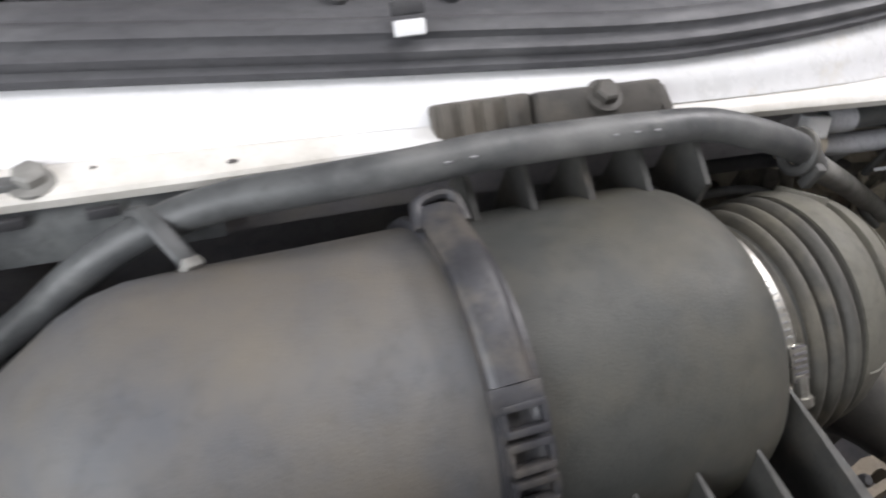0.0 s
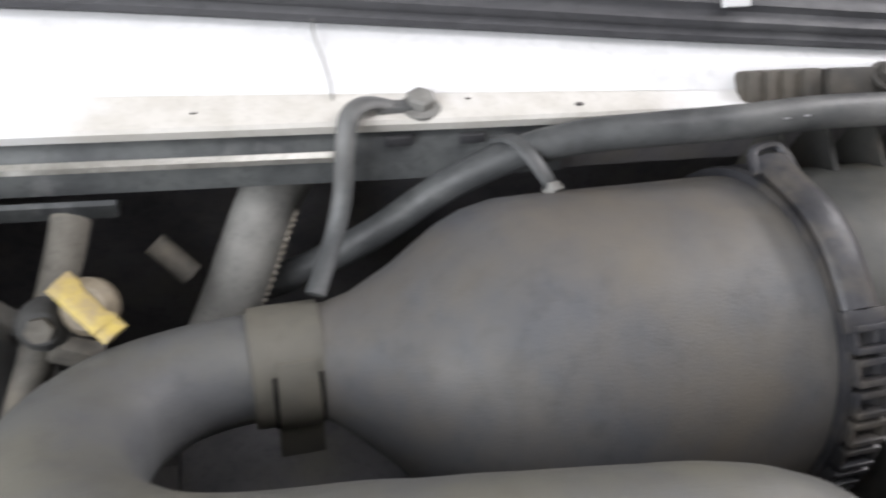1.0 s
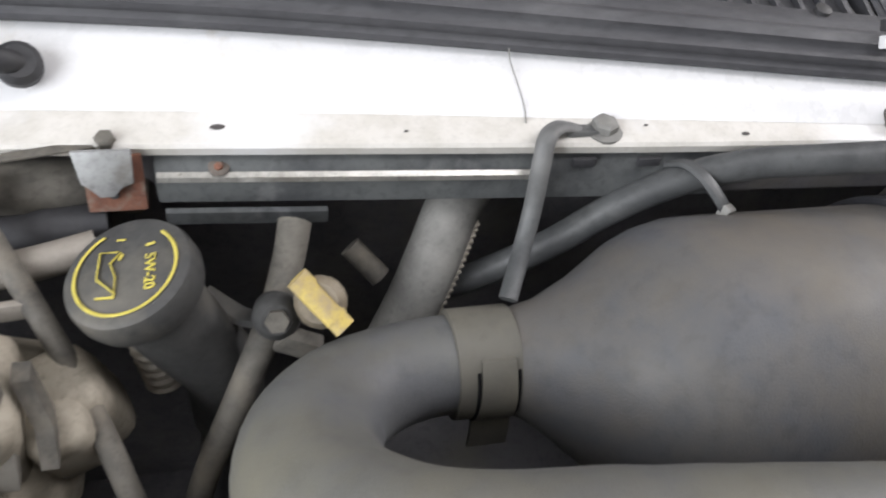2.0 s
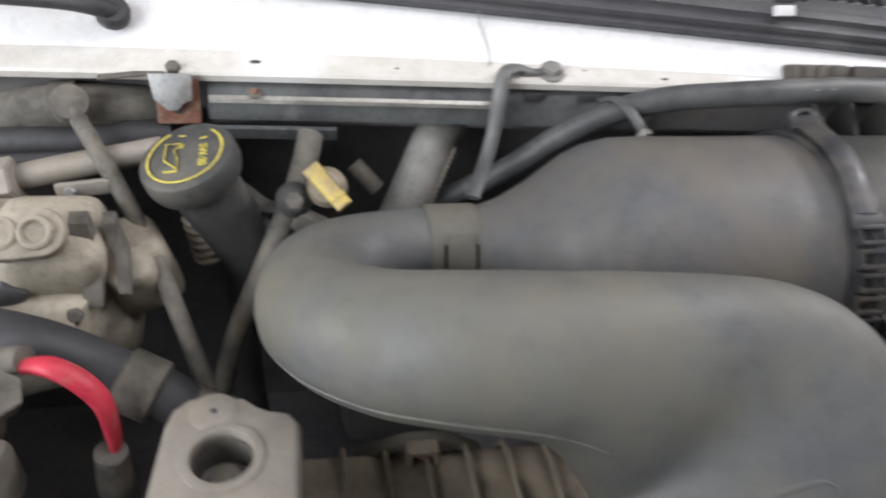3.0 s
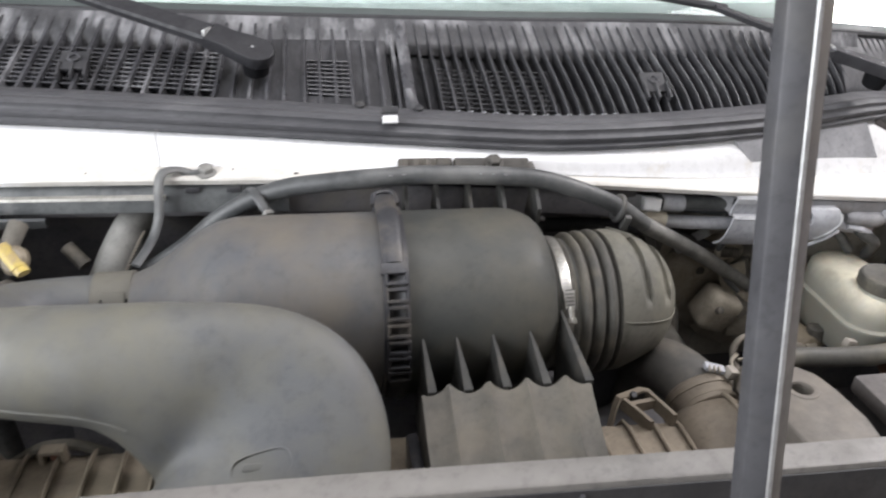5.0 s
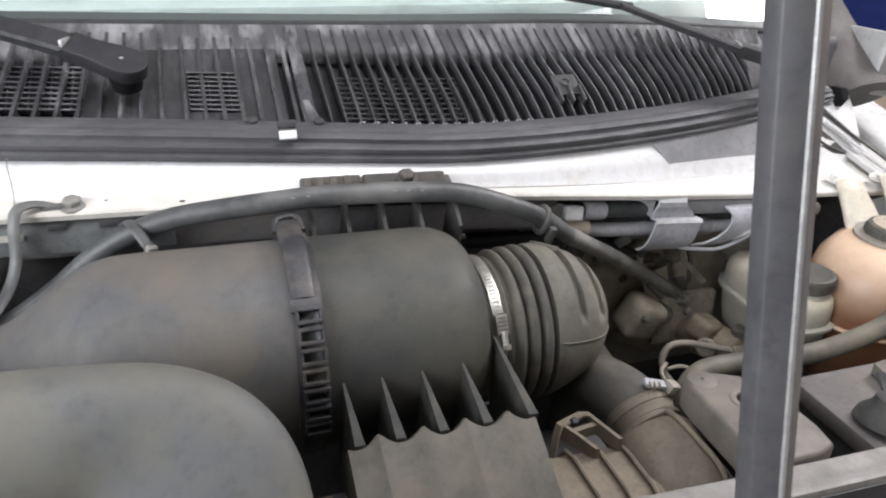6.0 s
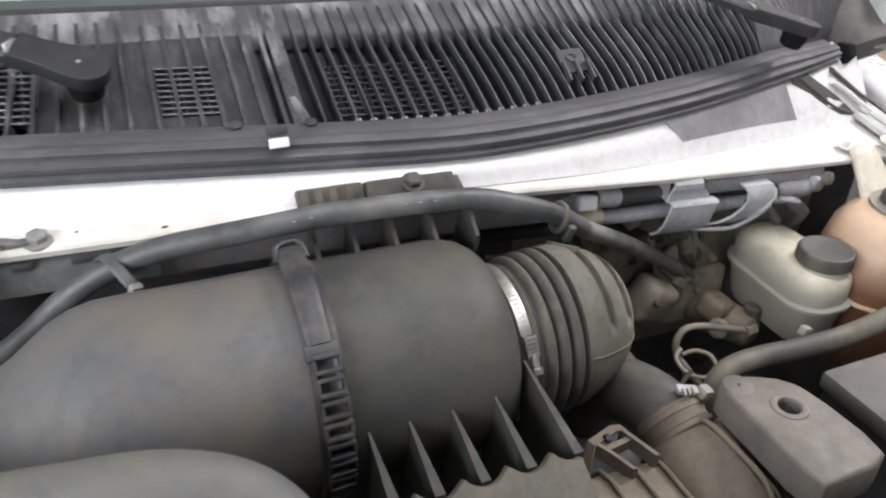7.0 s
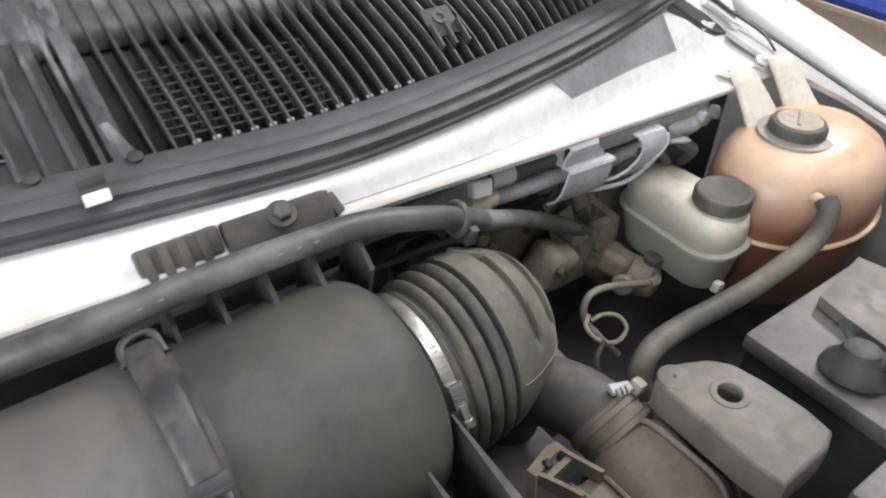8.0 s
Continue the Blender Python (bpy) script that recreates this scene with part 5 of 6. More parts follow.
bolt("flange_bolt", (-0.03, 0.3625, 1.3475), (0, -0.15, 1), "dirty flange bolt on the white cowl lip", 0.009, 0.013, m_palehose)


def harness_channel():
    """Long channel under the lip: bright top edge, grey-green body, black underside."""
    ob = thing("cowl_channel", (-0.1, 0.375, 1.29), "grey-green metal channel below the cowl lip", "channel", kind="structure")
    def sweep(x0, x1, prof):
        bm = bmesh.new()
        rings(bm, [[strip_at(x) + V((0, y, z)) for y, z in prof] for x in steps(x0, x1, 0.04)])
        return bm
    part("channel", sweep(-0.313, 0.06, ((0.01, -0.006), (0.002, -0.012), (-0.0035, -0.0215), (-0.005, -0.038), (0.002, -0.04), (0.02, -0.04))), m_rail, ob)
    # Bright strip: the highlight on the channel edge is given as bare metal.
    part("bright_edge", sweep(-0.312, -0.075, ((-0.002, -0.0175), (-0.0053, -0.0195), (-0.006, -0.0226), (-0.0036, -0.023))), m_bright, ob, "bright edge strip")
    part("lower_plate", sweep(-0.31, -0.21, ((-0.004, -0.0435), (-0.006, -0.046), (-0.006, -0.055), (0.01, -0.055))), m_rail, ob)
    part("back_plate", sweep(-0.75, 0.5, ((0.022, -0.008), (0.02, -0.02), (0.022, -0.055), (0.034, -0.055))), m_dark, ob)
    part("side_plate", sweep(0.06, 0.47, ((0.006, -0.012), (0.004, -0.02), (0.008, -0.045), (0.02, -0.045))), m_dark, ob)
    stain = part("rust_stain", lathe([(0.0, 0.0), (0.0, 0.0065), (0.0006, 0.005), (0.0008, 0.0)], strip_at(-0.275) + V((0, -0.0004, -0.0145)), (0, -0.5, 0.8), 18), m_stain, ob, "brown rusty ring")
    part("rust_head", lathe([(0.0, 0.0), (0.0, 0.003), (0.0016, 0.0024), (0.002, 0.0)], strip_at(-0.275) + V((0, -0.0008, -0.0143)), (0, -0.5, 0.8), 12), m_rust, ob)
    for x in (-0.045, 0.0):
        part("slot_tab", box(strip_at(x) + V((0, -0.002, -0.012)), (0.016, 0.004, 0.006), 0.001), m_black, ob)


harness_channel()


def hook_strap():
    """Flat grey strap hooked over the lip and running down to the inlet collar."""
    ob = thing("hook_strap", (-0.1, 0.29, 1.262), "flat grey rubber strap hooked over the cowl lip", "strap")
    part("strap", tube([(-0.047, 0.364, 1.3485), (-0.057, 0.361, 1.353), (-0.066, 0.356, 1.3555), (-0.075, 0.347, 1.3545), (-0.079, 0.339, 1.341), (-0.082, 0.332, 1.31), (-0.09, 0.318, 1.288), (-0.1045, 0.291, 1.272)], 0.0062, 10, 7, flat=0.55), m_hose, ob)
    part("hook_end", box((-0.044, 0.3625, 1.3492), (0.026, 0.013, 0.004), 0.001, (-6, 0, 0)), m_hose, ob)
    wire = thing("thin_wire", (-0.083, 0.3735, 1.342), "thin dark wire lying on the white cowl panel", "wire")
    lie = [(-0.081, -0.2), (-0.0815, 0.05), (-0.084, 0.4), (-0.087, 0.75), (-0.0865, 1.0)]
    part("wire", tube([lip_back(x).lerp(seal_at(x), k) + V((0, -0.002, 0.0055 if k > 0 else 0.003)) for x, k in lie], 0.0006, 6, 6), m_palehose, wire)


hook_strap()

# ---- driver's-left things: filler, dipstick, pipes ----
def oil_filler():
    c = V((-0.3255, 0.303, 1.309))
    up = V((-0.28, -0.2, 0.93)).normalized()
    ob = thing("oil_filler", (-0.29, 0.32, 1.1), "dusty black oil filler cap and neck with yellow print", "oil filler")
    cap = part("cap", lathe([(-0.025, 0.03), (-0.021, 0.0362), (-0.015, 0.0378), (-0.005, 0.0374), (-0.0015, 0.036), (0.0, 0.033)], c, up, 44), m_rubber, ob)
    right = V((1, 0, 0))
    right = (right - up * right.dot(up)).normalized()
    back = up.cross(right)
    # yellow ring open at the back, an oil-can sign and the oil grade
    def on_cap(x, y, h=0.001):
        return c + right * (x * 0.001) + back * (y * 0.001) + up * h
    part("print_ring", tube([on_cap(29 * math.cos(radians(q)), 29 * math.sin(radians(q))) for q in steps(-243, 46, 8)], 0.001, 6, 1, flat=0.5), m_ink, cap)
    for line in (((-4.8, 13.2), (-15.2, 15.5), (-16.1, -2.4), (-5.3, -14.6), (-5.5, -3.4), (-8.8, 6.4), (-2.9, 12.5)), ((-5.3, -14.6), (-5.5, -17), (-15.6, -15.2)), ((-5.7, 21.8), (-0.9, 20.8)), ((-3.8, 7.4), (-1.9, 10.8))):
        part("print_can", tube([on_cap(x, y) for x, y in line], 0.0009, 6, 1, flat=0.5), m_ink, cap)
    part("print_bar", tube([on_cap(11.5, 13.4), on_cap(16.5, 13.8)], 0.0011, 6, 1, flat=0.5), m_ink, cap)
    grade = bpy.data.curves.new("grade", "FONT")
    grade.body, grade.size, grade.extrude, grade.offset = "5W-20", 0.0085, 0.0003, 0.00012
    word = new("grade", grade)
    bpy.context.view_layer.update()
    data = bpy.data.meshes.new_from_object(word.evaluated_get(bpy.context.evaluated_depsgraph_get()))
    bm = bmesh.new()
    bm.from_mesh(data)
    bpy.data.objects.remove(word)
    bpy.data.meshes.remove(data)
    bmesh.ops.transform(bm, matrix=Matrix.Translation(on_cap(11.3, 7.5, 0.0008)) @ Matrix((-back, right, up)).transposed().to_4x4(), verts=bm.verts)
    part("print_grade", bm, m_ink, cap, "yellow oil grade print")
    low = V((-0.285, 0.318, 1.205))
    top = c - up * 0.022
    part("neck", tube([top, top * 0.55 + low * 0.45, low, low + V((0.0, 0.01, -0.06))], lambda u: 0.0275 - 0.003 * u, 24, 5), m_rubber, ob)
    sleeve = part("sleeve", lathe([(0, 0.0095), (0.045, 0.0115)], (-0.3235, 0.31, 1.252), (0.12, 0, -1), 16), m_alu, ob, "pale ribbed sleeve beside the neck")
    for k in range(6):
        part("sleeve_rib", lathe([(-0.002, 0.0118), (0.0, 0.0133), (0.002, 0.0118)], V((-0.3235, 0.31, 1.249)) + V((0.12, 0, -1)) * 0.0078 * k, (0.12, 0, -1), 16), m_alu, sleeve)
    part("bracket", tube([(-0.29, 0.33, 1.262), (-0.27, 0.32, 1.25), (-0.255, 0.305, 1.258)], 0.008, 8, 5, flat=0.5), m_rubber, ob)
    part("lower_tube", tube([low + V((0, 0.005, -0.02)), low + V((-0.012, 0.0, -0.12)), low + V((-0.01, 0.0, -0.2))], 0.014, 14, 5), m_rubber, ob)


oil_filler()


def dipstick():
    ob = thing("dipstick", (-0.3, 0.27, 1.15), "grimy dipstick tube with a yellow pull handle", "dipstick")
    part("tube", tube([(-0.232, 0.345, 1.302), (-0.238, 0.325, 1.287), (-0.25, 0.302, 1.262), (-0.275, 0.283, 1.21), (-0.3, 0.268, 1.155), (-0.315, 0.26, 1.1)], lambda u: 0.0105 - 0.002 * u, 14, 6), m_grime, ob)
    handle = part("handle", tube([(-0.2345, 0.294, 1.302), (-0.233, 0.293, 1.3005), (-0.215, 0.2765, 1.286), (-0.2135, 0.275, 1.2845)], 0.0085, 8, 1, flat=0.7), m_yellow, ob, "yellow plastic pull handle")
    bm = tube([(-0.215, 0.2765, 1.2855), (-0.209, 0.271, 1.2805)], 0.0078, 8, 1, flat=0.7)
    part("handle_tip", bm, m_yellow, handle)
    part("seat", lathe([(0, 0.015), (0.006, 0.016), (0.01, 0.012)], (-0.22, 0.291, 1.285), (-0.3, -0.7, 0.5), 18), m_brass, ob)
    boss = part("boss", lathe([(0, 0.014), (0.012, 0.0145), (0.016, 0.0125), (0.02, 0.009)], (-0.247, 0.302, 1.268), (0.0, -0.85, 0.5), 20), m_rubber, ob)
    part("nut", lathe([(0.019, 0.007), (0.025, 0.007)], (-0.247, 0.302, 1.268), (0.0, -0.85, 0.5), 6), m_grime, boss, angle=20)
    part("foot_bracket", box((-0.236, 0.29, 1.252), (0.026, 0.01, 0.022), 0.003, (20, 30, 0)), m_grime, ob)


dipstick()


def stay_rod():
    ob = thing("stay_rod", (-0.306, 0.18, 1.18), "dark grey steel stay rod running down into the bay", "rod")
    part("rod", tube([(-0.414, 0.362, 1.318), (-0.36, 0.28, 1.255), (-0.32, 0.2, 1.19), (-0.305, 0.17, 1.14), (-0.3, 0.165, 1.05)], 0.0068, 14, 6), m_grime, ob)
    part("eye", lathe([(-0.008, 0.014), (0.008, 0.014)], (-0.416, 0.365, 1.32), (0.2, -0.6, 0.6), 18), m_grime, ob)


stay_rod()


def coolant_elbow():
    """Broad dusty hose and black cables running behind the filler."""
    ob = thing("heater_hose", (-0.5, 0.4, 1.28), "dusty thick heater hose below the cowl", "hose")
    part("hose", tube([(-0.62, 0.42, 1.25), (-0.51, 0.4, 1.284), (-0.44, 0.39, 1.305), (-0.37, 0.395, 1.302), (-0.33, 0.41, 1.29)], 0.019, 16, 6), m_grime, ob)
    part("clamp", lathe([(-0.01, 0.021), (0.01, 0.021)], (-0.425, 0.39, 1.306), (1, 0, 0.05), 22), m_flute, ob)
    c = thing("black_cable", (-0.5, 0.37, 1.27), "black ribbed cable sleeve behind the filler", "cable")
    part("sleeve", tube([(-0.62, 0.38, 1.262), (-0.5, 0.372, 1.283), (-0.42, 0.368, 1.287), (-0.345, 0.375, 1.287)], lambda u: 0.0115 + (0.0025 if u > 0.82 else 0), 12, 8), m_black, c)
    c = thing("black_cable", (-0.5, 0.36, 1.25), "black cable behind the filler", "cable")
    part("sleeve", tube([(-0.62, 0.36, 1.25), (-0.5, 0.36, 1.27), (-0.4, 0.355, 1.277), (-0.34, 0.36, 1.275)], 0.0075, 10, 6), m_black, c)


coolant_elbow()


def silver_pipe():
    ob = thing("metal_pipe", (-0.42, 0.33, 1.28), "bare aluminium pipe with a hexagon union nut", "pipe")
    part("pipe", tube([(-0.46, 0.336, 1.272), (-0.42, 0.338, 1.28), (-0.38, 0.342, 1.286), (-0.35, 0.352, 1.287)], 0.0105, 14, 5), m_alu, ob)
    part("union_nut", lathe([(-0.013, 0.016), (-0.011, 0.0185), (0.011, 0.0185), (0.013, 0.016)], (-0.468, 0.33, 1.272), (1, 0, 0.18), 6), m_alu, ob, angle=20)
    part("rusty_collar", lathe([(-0.008, 0.0135), (0.008, 0.0135)], (-0.489, 0.33, 1.268), (1, 0, 0.18), 18), m_rust, ob)
    part("tail", tube([(-0.495, 0.33, 1.267), (-0.6, 0.33, 1.25)], 0.011, 14, 2), m_alu, ob)
    tab = thing("metal_tab", (-0.4, 0.315, 1.27), "small bare metal lug bar beside the filler", "bracket")
    part("bar", box((-0.402, 0.311, 1.277), (0.044, 0.006, 0.012), 0.002, (0, -6, 0)), m_alu, tab)
    part("rivet", lathe([(0, 0.0045), (0.003, 0.003)], (-0.413, 0.3075, 1.276), (0, -1, 0.3), 10), m_steel, tab)


silver_pipe()


def compressor():
    ob = thing("compressor", (-0.44, 0.26, 1.05), "dusty cast aluminium compressor with bolted lobes", "compressor")
    part("body", lathe([(-0.13, 0.05), (-0.12, 0.07), (-0.08, 0.078), (-0.03, 0.08), (0.0, 0.07), (0.03, 0.066), (0.05, 0.05), (0.06, 0.03)], (-0.43, 0.29, 1.185), (0.93, 0.05, -0.2), 32), m_engine, ob)
    block = part("front_block", box((-0.418, 0.262, 1.246), (0.07, 0.07, 0.08), 0.018, (14, 6, 8), segs=4), m_engine, ob)
    part("joint_line", box((-0.416, 0.2335, 1.268), (0.066, 0.004, 0.0025), 0.0008, (14, 6, 8)), m_grime, block)
    part("front_cylinder", lathe([(-0.03, 0.026), (0.0, 0.031), (0.03, 0.031), (0.036, 0.028), (0.037, 0.02)], (-0.43, 0.235, 1.214), (0.9, -0.3, -0.12), 28), m_engine, ob)
    part("end_lobe", box((-0.368, 0.287, 1.22), (0.05, 0.05, 0.085), 0.02, (20, -14, 20), segs=4), m_engine, ob)
    part("end_lobe", box((-0.366, 0.26, 1.226), (0.036, 0.034, 0.056), 0.013, (18, -10, 16), segs=4), m_engine, ob)
    part("web", ribbon([(-0.394, 0.252, 1.29), (-0.388, 0.24, 1.262), (-0.389, 0.228, 1.235)], (0.013, 0, 0), (0, 0.01, 0.004)), m_grime, ob)
    part("web", ribbon([(-0.376, 0.258, 1.285), (-0.368, 0.246, 1.262), (-0.368, 0.235, 1.24)], (0.009, 0, 0), (0, 0.01, 0.004)), m_grime, ob)
    port = part("port", slab(rounded(-0.028, -0.017, 0.028, 0.017, 0.0165, 6), 0, 0.012, 0.003, pose(-0.424, 0.232, 1.29, 45, 0, 6)), m_engine, ob)
    for dx in (-0.011, 0.011):
        part("port_ring", tube([V((-0.424 + dx, 0.2235, 1.2985)) + (V((1, 0, 0)) * math.cos(q) + V((0, 0.7, 0.7)) * math.sin(q)) * 0.0095 for q in (2 * math.pi * k / 16 for k in range(17))], 0.0024, 6, 1), m_engine, port)
    for x, y, z in ((-0.362, 0.26, 1.23), (-0.4, 0.216, 1.232), (-0.447, 0.212, 1.236)):
        part("stud", lathe([(0, 0.0065), (0.006, 0.0065), (0.008, 0.004)], (x, y, z), (0.2, -0.8, 0.5), 6), m_grime, ob)
    # Dark block stands in for the shadow between block and cylinder.
    part("shadow_gap", box((-0.44, 0.226, 1.246), (0.02, 0.012, 0.022), 0.004, (14, 30, 8)), m_dark, ob)


compressor()


def lower_left_hoses():
    ob = thing("radiator_hose", (-0.4, 0.17, 1.2), "thick black radiator hose with a moulded joint", "hose")
    part("hose", tube([(-0.5, 0.2, 1.25), (-0.42, 0.18, 1.242), (-0.37, 0.168, 1.222), (-0.335, 0.158, 1.205), (-0.3, 0.145, 1.175)], 0.018, 16, 6), m_black, ob)
    part("joint", lathe([(-0.014, 0.019), (-0.012, 0.022), (0.012, 0.022), (0.014, 0.019)], (-0.352, 0.163, 1.213), (0.8, -0.25, -0.35), 20), m_grime, ob)
    part("joint", lathe([(-0.01, 0.018), (-0.008, 0.02), (0.008, 0.02), (0.01, 0.018)], (-0.322, 0.153, 1.193), (0.8, -0.25, -0.4), 20), m_grime, ob)
    red = thing("red_handle", (-0.4, 0.13, 1.25), "bright red curved plastic handle", "handle")
    part("handle", tube([(-0.409, 0.141, 1.259), (-0.392, 0.134, 1.264), (-0.376, 0.13, 1.254), (-0.366, 0.128, 1.236), (-0.364, 0.126, 1.212), (-0.365, 0.126, 1.194)], lambda u: 0.0045 + 0.0035 * math.sin(math.pi * min(1, u * 0.85 + 0.12)), 14, 7, flat=0.7), m_red, red)
    part("stem", tube([(-0.408, 0.143, 1.262), (-0.425, 0.15, 1.255), (-0.44, 0.16, 1.235)], 0.009, 12, 4), m_grime, red)
    part("post", tube([(-0.367, 0.122, 1.197), (-0.37, 0.124, 1.16), (-0.376, 0.13, 1.06)], lambda u: 0.0105 + 0.003 * u, 14, 5), m_grime, red, "grimy brown post below the handle")
    val = thing("brass_valve", (-0.43, 0.12, 1.2), "dirty brassy valve body beside the red handle", "valve")
    part("body", box((-0.442, 0.13, 1.235), (0.04, 0.035, 0.04), 0.009, (20, 15, 10)), m_brass, val)
    part("body", box((-0.45, 0.1, 1.2), (0.06, 0.05, 0.06), 0.01, (10, 5, -10)), m_grime, val)
    part("union", lathe([(-0.012, 0.014), (0.012, 0.014)], (-0.42, 0.12, 1.255), (0.4, -0.4, 0.8), 6), m_grime, val, angle=20)


lower_left_hoses()


def corrugated_hose():
    ob = thing("breather_hose", (-0.17, 0.34, 1.2), "dusty tan ribbed breather hose below the cowl", "hose")
    pts = [(-0.108, 0.392, 1.292), (-0.122, 0.376, 1.28), (-0.137, 0.356, 1.257), (-0.153, 0.342, 1.225), (-0.172, 0.33, 1.19)]
    part("hose", tube(pts, 0.02, 16, 8), m_palehose, ob)
    path = spline(pts, 8)
    for k in range(10, 27, 1):
        p = path[k]
        part("tooth", box(p + V((0.018, -0.009, 0.002)), (0.004, 0.006, 0.0025), 0.0005, (0, -30, 0)), m_alu, ob)
    part("branch", tube([(-0.175, 0.352, 1.243), (-0.195, 0.365, 1.262)], 0.008, 10, 2), m_grime, ob)


corrugated_hose()


def rusty_bracket():
    ob = thing("rusty_bracket", (-0.338, 0.375, 1.3), "grey and rust-red bent steel bracket under the lip", "bracket")
    part("rust_plate", box((-0.336, 0.372, 1.319), (0.034, 0.004, 0.036), 0.001, (-12, 0, 0)), m_rust, ob)
    part("front_plate", slab([(-0.0165, 0.015), (0.0165, 0.015), (0.0155, -0.006), (0.009, -0.0085), (0.004, -0.014), (-0.004, -0.014), (-0.009, -0.0085), (-0.0135, -0.005)], 0, 0.003, 0.0008, pose(-0.3395, 0.3675, 1.329, 76, 0, 0)), m_steel, ob)
    part("flap", box((-0.37, 0.378, 1.3395), (0.05, 0.008, 0.0015), 0.0005, (4, -3, 8)), m_grime, ob)
    part("hole", lathe([(0, 0.0028), (0.0012, 0.0028)], (-0.337, 0.3685, 1.313), (0, -1, 0.2), 12), m_black, ob)
    bolt("flange_bolt", (-0.338, 0.383, 1.339), (0, -0.4, 0.9), "grimy small bolt on the bent bracket", 0.006, 0.009, m_grime)


rusty_bracket()


def panel_grommet():
    at = V((-0.384, 0.419, 1.374))
    ob = thing("cable_grommet", at, "black cable entering the white panel by a grommet", "grommet")
    part("grommet", lathe([(-0.004, 0.0135), (0.002, 0.0135), (0.006, 0.01)], at, (0.2, -0.7, 0.7), 20), m_black, ob)
    part("cable", tube([at, at + V((-0.012, -0.008, 0.008)), at + V((-0.05, -0.004, 0.012)), at + V((-0.16, 0.012, 0.012))], 0.0075, 12, 5), m_black, ob)


panel_grommet()

# ---- driver's-right things ----
def brake_reservoir():
    c = V((0.838, 0.303, 1.194))
    ob = thing("brake_reservoir", (0.825, 0.34, 1.06), "aged cream plastic brake fluid reservoir with a black cap", "reservoir")
    def lobe(shrink, z):
        out = []
        for x, y in rounded(0.782, 0.258, 0.887, 0.437, 0.045, 7):
            k = (y - 0.258) / 0.179
            f = 1 - shrink / 0.05
            out.append(V((0.8345 + (x - 0.8345) * (1.0 - 0.14 * k) * f, 0.345 + (y - 0.345) * (f * 0.6 + 0.4), z)))
        return out
    bm = bmesh.new()
    rings(bm, [lobe(0.024, 1.06), lobe(0.015, 1.066), lobe(0.01, 1.09), lobe(0.006, 1.122), lobe(0.0, 1.1235), lobe(0.0, 1.1275), lobe(0.006, 1.129), lobe(0.006, 1.147), lobe(0.008, 1.16), lobe(0.014, 1.169), lobe(0.024, 1.173), lobe(0.045, 1.1735)])
    part("body", bm, m_brake, ob)
    part("filler_neck", lathe([(0, 0.034), (0.008, 0.032), (0.01, 0.03)], (c.x, c.y, 1.168), (0, 0, 1), 28), m_res, ob)
    cap = part("cap", lathe([(-0.02, 0.0325), (-0.018, 0.0345), (-0.004, 0.0345), (-0.001, 0.033), (0.0, 0.03), (-0.0012, 0.027)], c, (0, 0, 1), 36), m_bell, ob, "dusty black ribbed screw cap")
    for k in range(36):
        q = 2 * math.pi * k / 36
        part("cap_rib", box(c + V((0.0342 * math.cos(q), 0.0342 * math.sin(q), -0.011)), (0.0014, 0.003, 0.013), 0, (0, 0, math.degrees(q))), m_bell, cap)
    mc = thing("master_cylinder", (0.78, 0.4, 1.0), "grimy brass-coloured brake master cylinder below the reservoir", "master cylinder")
    part("barrel", lathe([(-0.1, 0.026), (-0.03, 0.028), (-0.028, 0.031), (-0.016, 0.031), (-0.014, 0.027), (0.02, 0.026), (0.04, 0.022), (0.045, 0.015)], (0.772, 0.372, 1.052), (0.25, -1, 0.05), 24), m_brass, mc)
    part("side_boss", box((0.752, 0.375, 1.075), (0.045, 0.04, 0.034), 0.011, (14, 18, 25), segs=3), m_brass, mc)
    part("side_boss", lathe([(-0.01, 0.013), (0.008, 0.014), (0.012, 0.01)], (0.742, 0.35, 1.06), (-0.7, -0.5, 0.4), 16), m_engine, mc)
    part("inlet", lathe([(-0.014, 0.012), (0.006, 0.012), (0.008, 0.009)], (0.79, 0.345, 1.08), (0, 0, 1), 16), m_grime, mc)
    part("flange", box((0.745, 0.42, 1.07), (0.1, 0.016, 0.08), 0.006), m_engine, mc)
    part("bracket", tube([(0.71, 0.43, 1.16), (0.715, 0.42, 1.13), (0.735, 0.41, 1.11)], 0.009, 8, 5, flat=0.4), m_grime, mc)
    booster = thing("brake_booster", (0.78, 0.5, 1.08), "grimy dark round brake booster on the firewall", "booster")
    part("drum", lathe([(-0.02, 0.1), (0.0, 0.11), (0.03, 0.105), (0.045, 0.07), (0.055, 0.05)], (0.74, 0.49, 1.09), (0, -1, 0.05), 36), m_engine, booster)
    pipe = thing("brake_pipe", (0.7, 0.3, 1.05), "bent bare steel brake pipe", "pipe")
    part("pipe", tube([(0.771, 0.33, 1.062), (0.735, 0.337, 1.071), (0.7, 0.344, 1.078), (0.678, 0.346, 1.076), (0.666, 0.343, 1.062), (0.666, 0.336, 1.046), (0.675, 0.318, 1.028), (0.695, 0.3, 1.0)], 0.0048, 10, 7), m_alu, pipe)
    part("union_nut", lathe([(-0.008, 0.009), (0.008, 0.009)], (0.776, 0.33, 1.062), (1, 0.1, 0.05), 6), m_engine, pipe, angle=20)
    wire = thing("brake_pipe", (0.63, 0.3, 1.0), "thin dark brake pipe curling below", "pipe")
